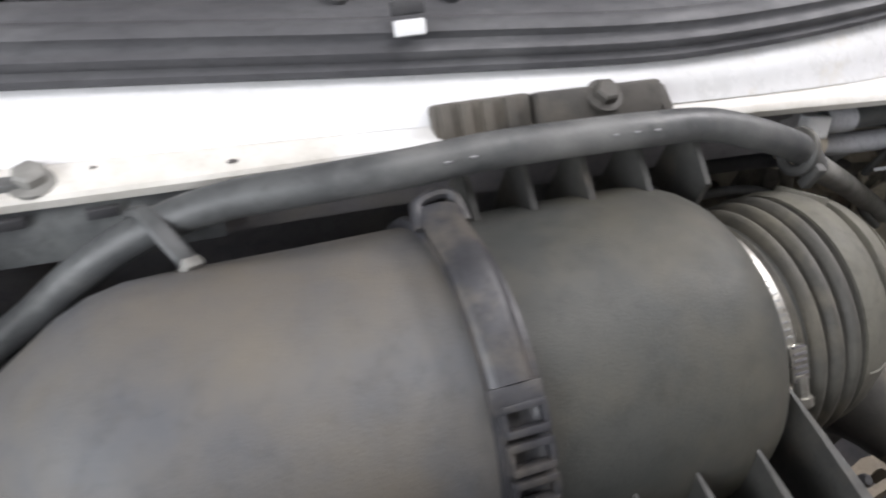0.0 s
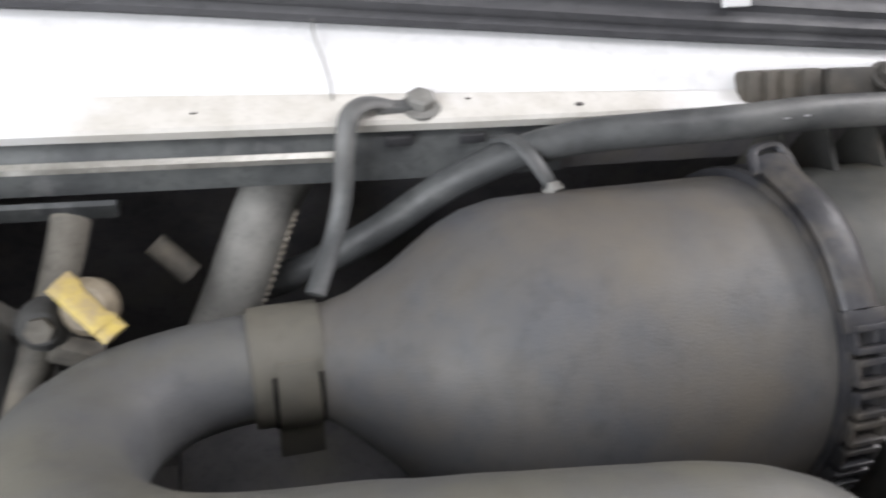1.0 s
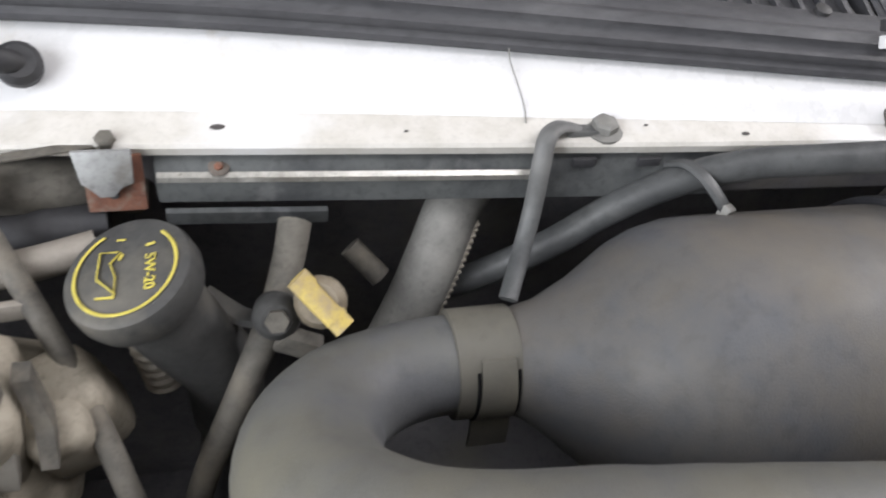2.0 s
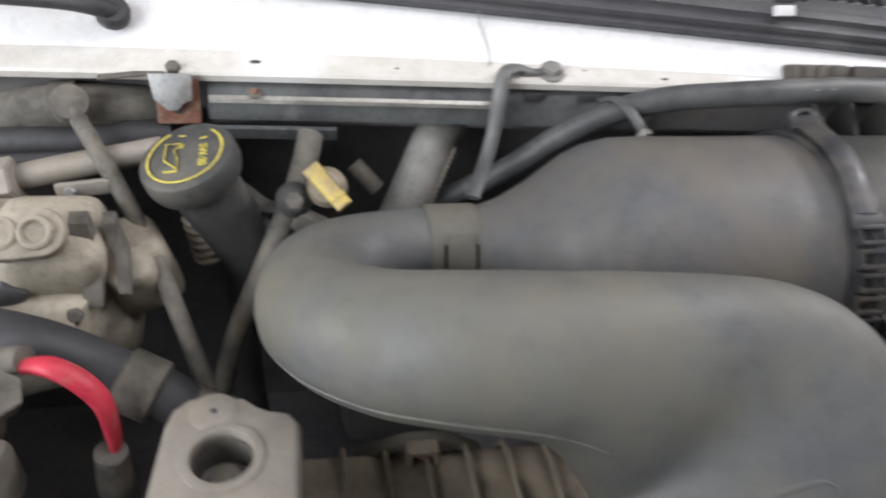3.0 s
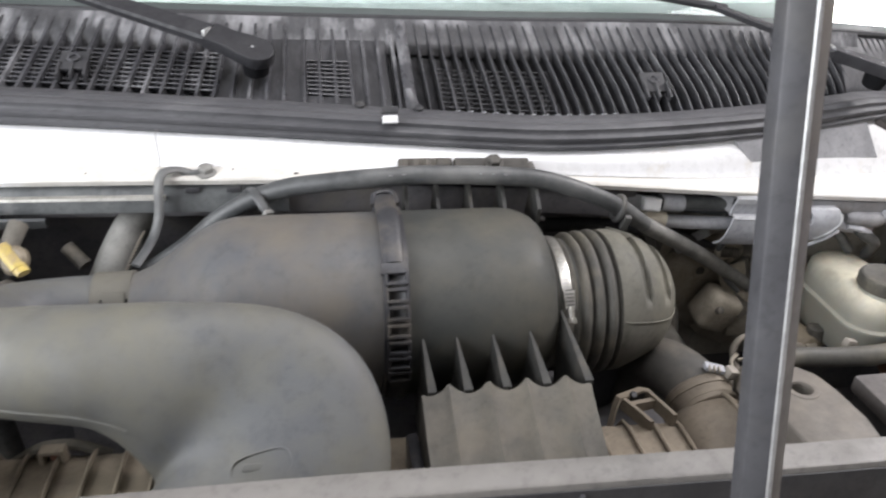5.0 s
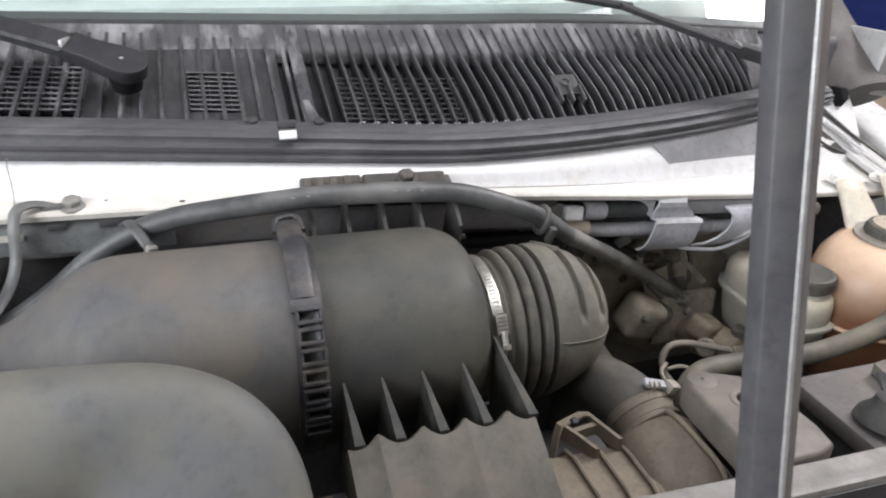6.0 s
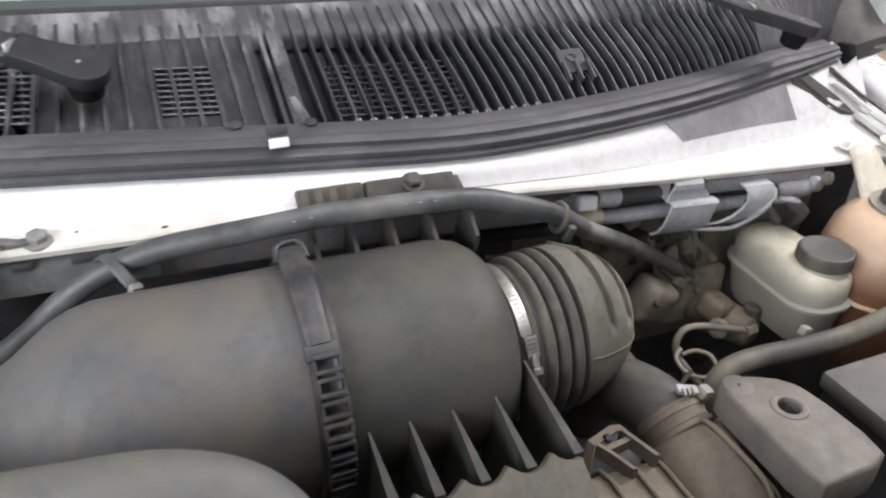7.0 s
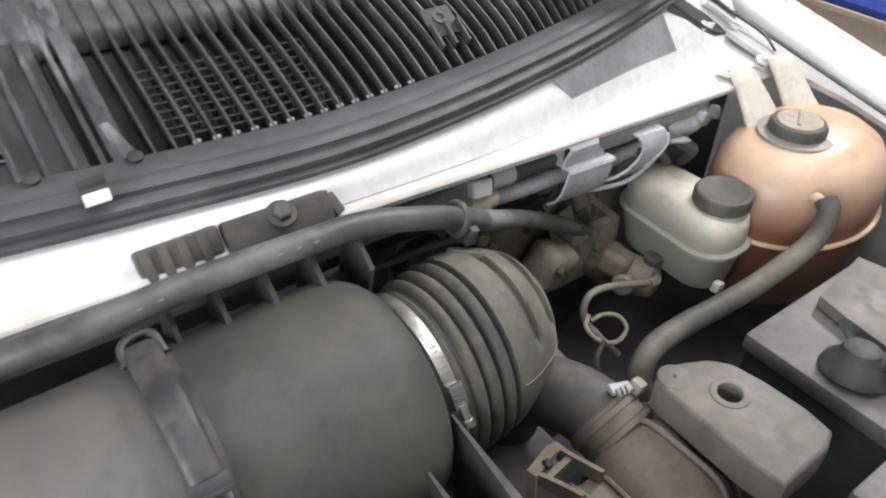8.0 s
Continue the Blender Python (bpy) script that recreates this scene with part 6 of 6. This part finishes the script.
    part("pipe", tube([(0.65, 0.29, 1.06), (0.635, 0.285, 1.04), (0.64, 0.27, 1.0), (0.66, 0.26, 0.97)], 0.0032, 8, 6), m_grime, wire)


brake_reservoir()


def coolant_tank():
    c = V((0.963, 0.303, 1.248))
    ob = thing("coolant_tank", (0.965, 0.3, 0.99), "stained amber plastic coolant tank with a grey cap", "coolant tank")
    bm = bmesh.new()
    prof = [(-0.26, 0.04), (-0.25, 0.075), (-0.21, 0.1), (-0.16, 0.108), (-0.13, 0.11), (-0.118, 0.11), (-0.085, 0.1085), (-0.056, 0.102), (-0.036, 0.089), (-0.021, 0.069), (-0.0155, 0.048), (-0.0135, 0.02)]
    rows = []
    for s, r in prof:
        rows.append([V((0.993 + r * 1.17 * math.cos(q), 0.298 + r * 0.92 * math.sin(q), c.z + s)) for q in (2 * math.pi * k / 44 for k in range(44))])
    rings(bm, rows)
    part("tank", bm, m_tank, ob)
    part("neck_flange", lathe([(-0.021, 0.044), (-0.019, 0.0475), (-0.0155, 0.047), (-0.0145, 0.036)], c, (0, 0, 1), 36), m_alu, ob)
    cap = part("cap", lathe([(-0.021, 0.0325), (-0.019, 0.0345), (-0.005, 0.0345), (-0.001, 0.032), (0.0, 0.027)], c, (0, 0, 1), 36), m_flute, ob, "grey ribbed screw cap with a pale dusty top")
    part("cap_top", lathe([(0.0, 0.0275), (0.0012, 0.027), (0.0014, 0.024)], c, (0, 0, 1), 30), m_captop, cap)
    part("cap_bar", box(c + V((0, 0, 0.0025)), (0.036, 0.005, 0.002), 0.0008, (0, 0, 30)), m_alu, cap)
    for k in range(32):
        q = 2 * math.pi * k / 32
        part("cap_rib", box(c + V((0.0345 * math.cos(q), 0.0345 * math.sin(q), -0.012)), (0.0014, 0.0026, 0.013), 0, (0, 0, math.degrees(q))), m_flute, cap)
    for x in (0.942, 1.022):
        bm = bmesh.new()
        rings(bm, [[V((x + dx, y + dy, z + dz)) for dx, dy, dz in ((lo, 0, 0), (lo + 0.006, -0.007, 0.004), (hi - 0.006, -0.007, 0.004), (hi, 0, 0), (hi - 0.004, 0.006, -0.004), (lo + 0.004, 0.006, -0.004))]
                   for y, z, lo, hi in ((0.345, 1.212, -0.004, 0.062), (0.358, 1.226, -0.002, 0.058), (0.371, 1.244, -0.001, 0.052), (0.385, 1.262, 0.0, 0.045), (0.396, 1.273, 0.002, 0.042), (0.404, 1.275, 0.004, 0.039))])
        part("mounting_ear", bm, m_milky, ob, angle=70)
    rim = [V((0.993 + 0.1115 * 1.17 * math.cos(q), 0.298 + 0.1115 * 0.92 * math.sin(q), c.z - 0.124)) for q in (2 * math.pi * k / 48 for k in range(49))]
    part("seam_rim", tube(rim, 0.0042, 8, 1, flat=0.7), m_rim, ob, "pale welded seam round the tank")
    part("nozzle", lathe([(-0.01, 0.009), (0.02, 0.008)], (0.898, 0.217, 1.199), (-0.4, -0.85, 0.1), 14), m_tank, ob)
    for x, y in ((0.949, 0.41), (1.033, 0.412)):
        bolt("flange_bolt", (x, y, lip_back(x).z - 0.002), (0, -0.3, 1), "dusty bolt holding the coolant tank ear", 0.006, 0.011, m_lip)
    hose = thing("tank_hose", (0.6, 0.2, 1.12), "dark grey rubber hose from the coolant tank", "hose")
    part("hose", tube([(0.897, 0.212, 1.207), (0.89, 0.2, 1.197), (0.86, 0.194, 1.172), (0.79, 0.2, 1.147), (0.72, 0.203, 1.143), (0.655, 0.203, 1.148), (0.61, 0.2, 1.147), (0.588, 0.194, 1.128), (0.59, 0.186, 1.1), (0.595, 0.18, 1.06)], 0.0125, 16, 7), m_bell, hose)
    part("end_clip", lathe([(-0.005, 0.0135), (0.005, 0.0135)], (0.5905, 0.1855, 1.098), (0.05, -0.15, -1), 18), m_steel, hose)
    clip = thing("hose_strap", (0.735, 0.22, 1.15), "white plastic clip behind the tank hose", "clip", "hose straps")
    part("clip", box((0.738, 0.222, 1.148), (0.017, 0.01, 0.012), 0.003, (0, 20, 10)), m_alu, clip)


coolant_tank()


def battery():
    ob = thing("battery", (0.78, 0.07, 0.95), "dusty grey car battery with a black terminal boot", "battery")
    part("case", box((0.8, 0.07, 1.04), (0.2, 0.165, 0.19), 0.006), m_black, ob)
    part("lid", box((0.8, 0.07, 1.143), (0.208, 0.172, 0.022), 0.005), m_battery, ob)
    boot = part("terminal_boot", lathe([(0, 0.031), (0.004, 0.034), (0.012, 0.031), (0.02, 0.023), (0.024, 0.02), (0.031, 0.0175), (0.034, 0.012)], (0.735, 0.06, 1.154), (0.1, 0.1, 1), 24, squash=0.95), m_rubber, ob)
    part("boot_tail", tube([(0.735, 0.062, 1.168), (0.752, 0.035, 1.178), (0.8, 0.0, 1.17), (0.86, -0.03, 1.12)], 0.011, 12, 6), m_black, boot)
    part("boot_strap", tube([(0.74, 0.07, 1.178), (0.745, 0.085, 1.186), (0.747, 0.095, 1.194)], 0.005, 8, 5, flat=0.6), m_black, boot)
    part("cover", sheet([(0.79, 0.137, 1.156), (0.885, 0.15, 1.156), (0.9, 0.08, 1.156), (0.82, 0.015, 1.156), (0.775, 0.05, 1.156), (0.782, 0.1, 1.156)], (0.0, 0, 0.014)), m_mount, ob, "pale dusty cover over the battery top")
    box2 = thing("fuse_box", (0.72, -0.03, 0.95), "dusty grey box beside the radiator bracket", "box")
    part("case", box((0.66, -0.06, 1.08), (0.09, 0.1, 0.14), 0.008), m_battery, box2)


battery()


def radiator_elbow():
    ob = thing("radiator_elbow", (0.5, 0.19, 1.05), "dusty black rubber radiator elbow with a spring clip", "hose")
    part("elbow", tube([(0.478, 0.272, 1.03), (0.481, 0.265, 1.085), (0.492, 0.244, 1.12), (0.505, 0.212, 1.131), (0.515, 0.182, 1.129), (0.519, 0.16, 1.121)], 0.0355, 28, 8), m_elbow, ob)
    axis = V((0.1, -0.88, -0.34)).normalized()
    at = V((0.517, 0.171, 1.126))
    part("collar", lathe([(-0.011, 0.0355), (-0.009, 0.0378), (0.004, 0.0378), (0.006, 0.0365), (0.012, 0.0365), (0.013, 0.0345)], at, axis, 32), m_neck, ob)
    part("bead", lathe([(0.012, 0.036), (0.014, 0.039), (0.019, 0.039), (0.021, 0.036)], at, axis, 32), m_neck, ob)
    clip = part("spring_clip", lathe([(-0.006, 0.0375), (-0.005, 0.0392), (0.001, 0.0392), (0.002, 0.0375)], at, axis, 32), m_neck, ob)
    ear = part("clip_ear", box((0.527, 0.171, 1.1675), (0.024, 0.011, 0.006), 0.002, (8, 12, -12)), m_bracket, clip, "pale spring clip ear")
    for dx in (-0.006, 0.0, 0.006):
        part("clip_tooth", box((0.524 + dx, 0.1655, 1.1705 - dx * 0.2), (0.002, 0.009, 0.004), 0.0006, (8, 12, -12)), m_alu, ear)
    part("clip_ear", box((0.5455, 0.166, 1.163), (0.015, 0.014, 0.013), 0.004, (10, 20, 10)), m_alu, clip)
    tank = thing("radiator_end_tank", (0.55, 0.11, 0.95), "tan dusty plastic radiator end tank with ribs", "radiator tank")
    part("neck", tube([at + axis * 0.01, at + axis * 0.03, at + axis * 0.06], 0.0345, 28, 4), m_neck, tank)
    bm = bmesh.new()
    rows = []
    for x, h in ((0.468, -0.03), (0.472, -0.012), (0.484, -0.003), (0.5, 0.004), (0.52, 0.007), (0.534, 0.005), (0.545, -0.001), (0.555, -0.012), (0.562, -0.028), (0.565, -0.06)):
        rows.append([V((x, y, z + h)) for y, z in ((0.15, 1.05), (0.152, 1.09), (0.15, 1.12), (0.144, 1.14), (0.133, 1.149), (0.115, 1.149), (0.085, 1.142), (0.06, 1.134), (0.045, 1.122), (0.036, 1.1), (0.03, 1.05))])
    rings(bm, rows)
    part("tank", bm, m_neck, tank, angle=60)
    for dx, lift in ((0.0, 0.008), (0.03, 0.004)):
        part("tank_rib", tube([(0.523 + dx, 0.151, 1.13 - dx), (0.524 + dx, 0.145, 1.15 - dx), (0.526 + dx, 0.13, 1.158 - dx * 0.9), (0.532 + dx, 0.1, 1.153 - dx * 0.9), (0.538 + dx, 0.07, 1.145 - dx * 0.9), (0.541 + dx, 0.055, 1.132 - dx), (0.542 + dx, 0.046, 1.11 - dx)], 0.003, 8, 5), m_tan, tank)
    br = thing("guide_bracket", (0.43, 0.15, 1.12), "tan square plastic guide bracket clipped on the radiator", "bracket")
    part("strap", ribbon([(0.398, 0.143, 1.112), (0.406, 0.153, 1.14), (0.411, 0.158, 1.147), (0.44, 0.166, 1.149), (0.453, 0.167, 1.145), (0.458, 0.163, 1.128)], (0, 0.012, -0.004), (-0.0015, 0.0, 0.003)), m_tan, br)
    part("prong", ribbon([(0.414, 0.156, 1.142), (0.424, 0.138, 1.14), (0.434, 0.118, 1.137)], (0.0045, 0, 0), (0, 0, 0.016)), m_tan, br)
    part("prong", ribbon([(0.447, 0.163, 1.142), (0.455, 0.145, 1.14), (0.464, 0.125, 1.137)], (0.0045, 0, 0), (0, 0, 0.016)), m_tan, br)
    part("cross_bar", ribbon([(0.418, 0.148, 1.14), (0.452, 0.153, 1.14)], (0, 0.006, 0), (0, 0, 0.012)), m_tan, br)
    part("pin", lathe([(0, 0.0045), (0.004, 0.0045), (0.006, 0.003)], (0.427, 0.158, 1.148), (0, -0.5, 0.8), 10), m_black, br)


radiator_elbow()


def cowl_fittings():
    """Pipe fittings and grey plastic brackets below the lip on the driver's side."""
    ob = thing("pipe_fitting", (0.51, 0.378, 1.27), "pale pipe with a milky union under the cowl", "pipe")
    part("pipe", tube([(0.515, 0.39, 1.256), (0.545, 0.393, 1.246), (0.6, 0.395, 1.239), (0.65, 0.396, 1.235), (0.7, 0.398, 1.23)], 0.0095, 14, 5), m_bracket, ob)
    part("union", lathe([(-0.016, 0.012), (-0.012, 0.0165), (0.008, 0.0165), (0.01, 0.013), (0.022, 0.013)], (0.525, 0.39, 1.253), (1, 0.1, -0.2), 20), m_milky, ob)
    part("white_block", box((0.52, 0.381, 1.277), (0.025, 0.02, 0.019), 0.004, (-15, 8, 0), segs=3), m_white, ob, "white plastic end block")
    # Pale left end of the upper pipe, set against its darker run.
    part("pale_sleeve", lathe([(-0.016, 0.011), (-0.015, 0.0118), (0.015, 0.0118), (0.016, 0.011)], (0.553, 0.3886, 1.2735), (1, 0.03, -0.12), 18), m_bracket, ob, "pale sleeve over the left pipe end")
    part("upper_pipe", tube([(0.536, 0.388, 1.275), (0.56, 0.389, 1.273), (0.6, 0.392, 1.269), (0.65, 0.395, 1.264)], 0.0105, 14, 4), m_rail, ob)
    part("back_channel", ribbon([(0.53, 0.41, 1.273), (0.62, 0.412, 1.256), (0.72, 0.414, 1.247), (0.82, 0.417, 1.235), (0.9, 0.42, 1.226)], (0, 0.004, 0.024), (0, 0.012, -0.002)), m_rail, ob, "dark grey channel behind the clips")
    tab = thing("grey_tab", (0.475, 0.372, 1.31), "flat grey tab beside the hose clip", "tab")
    part("tab", box((0.489, 0.383, 1.279), (0.038, 0.003, 0.024), 0.001, (-12, 7, 0)), m_tape, tab)
    def strap(rows, thick=0.003):
        """A sheet strap bent over the pipes; each row is its left and right edge, y and z."""
        bm = bmesh.new()
        out = []
        rows = [(x0 - 0.007, x1 - 0.007, y - 0.015, z + 0.002) for x0, x1, y, z in rows]
        for k, (x0, x1, y, z) in enumerate(rows):
            a, b = rows[max(0, k - 1)], rows[min(k + 1, len(rows) - 1)]
            n = V((0, b[3] - a[3], a[2] - b[2]))
            n = n.normalized() * (thick if n.y < 0 else -thick)
            p, q = V((x0, y, z)), V((x1, y, z - 0.075 * (x1 - x0)))
            out.append([p, q, q - n, p - n])
        rings(bm, out)
        return bm
    br = thing("plastic_bracket", (0.68, 0.39, 1.2), "pale grey moulded clip wrapped round the pipes under the cowl", "bracket")
    part("top_tab", strap([(0.644, 0.685, 0.397, 1.287), (0.644, 0.686, 0.388, 1.2855), (0.6445, 0.686, 0.385, 1.281), (0.645, 0.687, 0.386, 1.274)]), m_flange, br, "white upper edge")
    part("upper_web", strap([(0.645, 0.689, 0.387, 1.276), (0.643, 0.7, 0.39, 1.266), (0.642, 0.708, 0.392, 1.254)]), m_bracket, br)
    part("side_fin", sheet([(0.64, 0.382, 1.281), (0.635, 0.378, 1.257), (0.612, 0.401, 1.28)], (0, 0.003, 0.001)), m_tape, br)
    # White ledge puts the highlight along the top of the plate into colour.
    part("ledge", strap([(0.643, 0.711, 0.394, 1.2575), (0.643, 0.713, 0.383, 1.257), (0.643, 0.713, 0.381, 1.2535)], 0.002), m_flange, br, "white ledge for the edge highlight")
    part("front_plate", strap([(0.643, 0.712, 0.382, 1.2545), (0.641, 0.71, 0.3825, 1.243), (0.637, 0.706, 0.384, 1.227), (0.634, 0.702, 0.389, 1.216), (0.63, 0.698, 0.398, 1.209)]), m_bracket, br)
    part("rod", tube([(0.674, 0.381, 1.213), (0.704, 0.377, 1.207), (0.744, 0.375, 1.203), (0.779, 0.376, 1.211), (0.809, 0.382, 1.221)], 0.0028, 8, 6), m_bracket, br)
    pipes = thing("plastic_channel", (0.7, 0.4, 1.24), "grey plastic channel and pipe running below the cowl lip", "channel")
    bm = bmesh.new()
    rings(bm, [[strip_at(x) + V((0, y, z)) for y, z in ((0.03, -0.008), (0.008, -0.008), (0.003, -0.0105), (0.002, -0.02), (0.005, -0.029), (0.03, -0.032))] for x in steps(0.686, 0.9, 0.02)])
    part("channel", bm, m_tape, pipes)
    part("pipe", tube([(0.69, 0.398, 1.234), (0.73, 0.397, 1.229), (0.77, 0.397, 1.226), (0.82, 0.397, 1.224), (0.87, 0.4, 1.216)], lambda u: 0.0095 + 0.0015 * math.sin(9 * u), 14, 5), m_bracket, pipes)
    part("sleeve", lathe([(-0.012, 0.0095), (-0.011, 0.012), (0.011, 0.012), (0.012, 0.0095)], (0.728, 0.397, 1.2293), (1, 0, -0.1), 18), m_tape, pipes)
    b2 = thing("plastic_bracket", (0.78, 0.395, 1.2), "grey moulded clip bent round the channel under the cowl", "bracket")
    part("strap", strap([(0.755, 0.8, 0.4, 1.262), (0.756, 0.802, 0.389, 1.26), (0.76, 0.805, 0.384, 1.253), (0.76, 0.803, 0.381, 1.242), (0.755, 0.795, 0.382, 1.231), (0.745, 0.779, 0.386, 1.219), (0.732, 0.76, 0.393, 1.209), (0.718, 0.74, 0.403, 1.203)]), m_bracket, b2)
    part("rib", tube([(0.797, 0.37, 1.253), (0.796, 0.3675, 1.241), (0.784, 0.3685, 1.228), (0.766, 0.374, 1.216)], 0.0022, 8, 5), m_flange, b2)
    b3 = thing("wrapped_joint", (0.86, 0.395, 1.2), "lumpy taped pipe joint at the end of the channel", "joint")
    part("body", lathe([(-0.032, 0.009), (-0.026, 0.0135), (-0.012, 0.015), (0.0, 0.013), (0.01, 0.0155), (0.024, 0.014), (0.03, 0.009)], (0.852, 0.394, 1.234), (1, 0.02, -0.12), 16, squash=0.85), m_tape, b3)
    part("tail", tube([(0.825, 0.389, 1.226), (0.845, 0.384, 1.222), (0.865, 0.386, 1.211), (0.872, 0.395, 1.198)], lambda u: 0.008 - 0.003 * u, 12, 5, flat=0.7), m_bracket, b3)
    part("lug", box((0.888, 0.392, 1.236), (0.026, 0.02, 0.022), 0.006, (10, 14, 8), segs=3), m_tape, b3)
    part("stud", lathe([(0, 0.009), (0.007, 0.009), (0.009, 0.005)], (0.898, 0.384, 1.244), (0.1, -0.9, 0.3), 12), m_grime, b3)
    c = thing("black_cable", (0.78, 0.4, 1.2), "dark cable running to the reservoir", "cable")
    part("sleeve", tube([(0.74, 0.4, 1.225), (0.78, 0.395, 1.225), (0.82, 0.395, 1.21), (0.85, 0.4, 1.18)], 0.007, 10, 6), m_rail, c)
    c = thing("black_cable", (0.84, 0.4, 1.2), "dark hose looped behind the tank", "cable")
    part("sleeve", tube([(0.83, 0.4, 1.24), (0.85, 0.385, 1.215), (0.87, 0.38, 1.2), (0.88, 0.4, 1.17)], 0.008, 10, 6), m_rubber, c)
    tape = thing("grey_tape", seal_at(0.78), "flap of grey tape hanging from the hood seal", "tape")
    bm = bmesh.new()
    rows = []
    for k in range(13):
        u = k / 12
        top, low = seal_at(0.637 + 0.24 * u), V((0.668 + 0.228 * u, 0.408 + 0.046 * u, 0))
        line = [V((top.x + (low.x - top.x) * w, top.y + (low.y - top.y) * w, 0)) for w in (0, 0.25, 0.5, 0.75, 1)]
        line = [V((p.x, p.y, panel_z(p.x, p.y) + 0.004)) for p in line]
        rows.append(line + [p + V((0, 0.0008, -0.0016)) for p in line[::-1]])
    rings(bm, rows)
    part("flap", bm, m_tape, tape)


cowl_fittings()


def clutter_right():
    """Grimy castings between the elbow and the reservoir."""
    ob = thing("steering_gear", (0.64, 0.38, 0.95), "grimy castings and pipes between hose and reservoir", "casting")
    part("casting", box((0.63, 0.462, 1.1), (0.13, 0.05, 0.13), 0.02, (10, 15, 5), segs=3), m_engine, ob)
    part("casting", lathe([(-0.03, 0.04), (0.0, 0.045), (0.02, 0.04), (0.03, 0.02)], (0.6, 0.4, 0.985), (-0.1, -0.8, 0.5), 22), m_grime, ob)
    part("casting", box((0.665, 0.41, 1.088), (0.055, 0.05, 0.06), 0.014, (12, 24, 8), segs=3), m_engine, ob)
    part("casting", lathe([(-0.02, 0.022), (0.0, 0.026), (0.02, 0.024), (0.024, 0.014)], (0.7, 0.43, 1.085), (0.3, -0.8, 0.4), 18), m_grime, ob)
    part("cover", lathe([(-0.008, 0.05), (0.0, 0.052), (0.006, 0.046), (0.008, 0.03)], (0.665, 0.45, 1.168), (0.05, -0.6, 0.8), 26, squash=0.55), m_engine, ob)
    part("rod", tube([(0.6, 0.44, 1.2), (0.64, 0.435, 1.175), (0.7, 0.44, 1.16)], 0.009, 10, 5), m_grime, ob)
    part("rod", tube([(0.56, 0.43, 1.15), (0.59, 0.42, 1.1), (0.6, 0.41, 1.06), (0.59, 0.4, 0.98)], 0.012, 10, 5), m_grime, ob)
    part("stay", ribbon([(0.705, 0.4, 1.2), (0.712, 0.398, 1.178), (0.73, 0.394, 1.16), (0.748, 0.392, 1.142)], (0.007, 0, 0.004), (0, 0.004, 0)), m_grime, ob)
    part("stay", ribbon([(0.722, 0.41, 1.2), (0.735, 0.412, 1.17), (0.742, 0.415, 1.13)], (0.006, 0, 0.002), (0, 0.004, 0)), m_grime, ob)
    for x, y, z in ((0.655, 0.384, 1.1), (0.69, 0.404, 1.098), (0.64, 0.432, 1.14), (0.735, 0.4, 1.09)):
        part("stud", lathe([(0, 0.006), (0.007, 0.006), (0.009, 0.003)], (x, y, z), (0.1, -0.8, 0.5), 6), m_grime, ob)


clutter_right()


def harness_right():
    """Loose cables, vacuum lines and brackets on the firewall between bellows and booster."""
    runs = (
        ("black wiring loom taped along the firewall", m_black, 0.009, [(0.36, 0.4, 1.245), (0.45, 0.405, 1.238), (0.54, 0.415, 1.222), (0.6, 0.43, 1.2), (0.66, 0.44, 1.17)]),
        ("thin grey vacuum line on the firewall", m_hose, 0.0045, [(0.4, 0.39, 1.222), (0.5, 0.4, 1.205), (0.56, 0.402, 1.17), (0.58, 0.4, 1.12), (0.57, 0.39, 1.06)]),
        ("dusty brown cable dropping behind the bellows", m_flute, 0.006, [(0.5, 0.395, 1.262), (0.53, 0.4, 1.23), (0.545, 0.4, 1.19), (0.53, 0.395, 1.14)]),
        ("thin dark cable hanging beside the booster", m_rubber, 0.004, [(0.64, 0.4, 1.245), (0.66, 0.405, 1.215), (0.65, 0.41, 1.18), (0.67, 0.41, 1.14), (0.69, 0.4, 1.12)]),
        ("thin dusty line curled under the brake pipe", m_engine, 0.003, [(0.668, 0.335, 1.056), (0.655, 0.325, 1.05), (0.66, 0.306, 1.04), (0.682, 0.296, 1.034), (0.704, 0.302, 1.038), (0.706, 0.318, 1.046), (0.688, 0.328, 1.052), (0.668, 0.33, 1.05)]),
    )
    for label, mat, r, pts in runs:
        ob = thing("loose_cable", pts[0], label, "cable")
        part("sheath", tube(pts, r, 10, 6), mat, ob)
        q = V(pts[2])
        part("tape", lathe([(-0.006, r * 1.18), (0.006, r * 1.18)], q, V(pts[3]) - V(pts[1]), 12), m_engine, ob)
    plate = thing("firewall_bracket", (0.6, 0.43, 1.18), "stained grey bracket plate on the firewall", "bracket")
    part("plate", box((0.6, 0.438, 1.17), (0.05, 0.004, 0.06), 0.002, (-10, 20, 0)), m_engine, plate)
    part("tab", box((0.628, 0.43, 1.2), (0.03, 0.004, 0.014), 0.0015, (-15, -25, 0)), m_steel, plate)
    part("stud", lathe([(0, 0.006), (0.008, 0.006), (0.01, 0.003)], (0.6, 0.432, 1.18), (0, -1, 0.1), 6), m_steel, plate)
    plate = thing("firewall_bracket", (0.68, 0.41, 1.14), "oil-stained grey bracket beside the master cylinder", "bracket")
    part("plate", box((0.69, 0.418, 1.13), (0.04, 0.004, 0.05), 0.002, (-5, -15, 0)), m_engine, plate)
    part("foot", box((0.675, 0.42, 1.105), (0.02, 0.02, 0.004), 0.001, (10, 0, 0)), m_grime, plate)


harness_right()
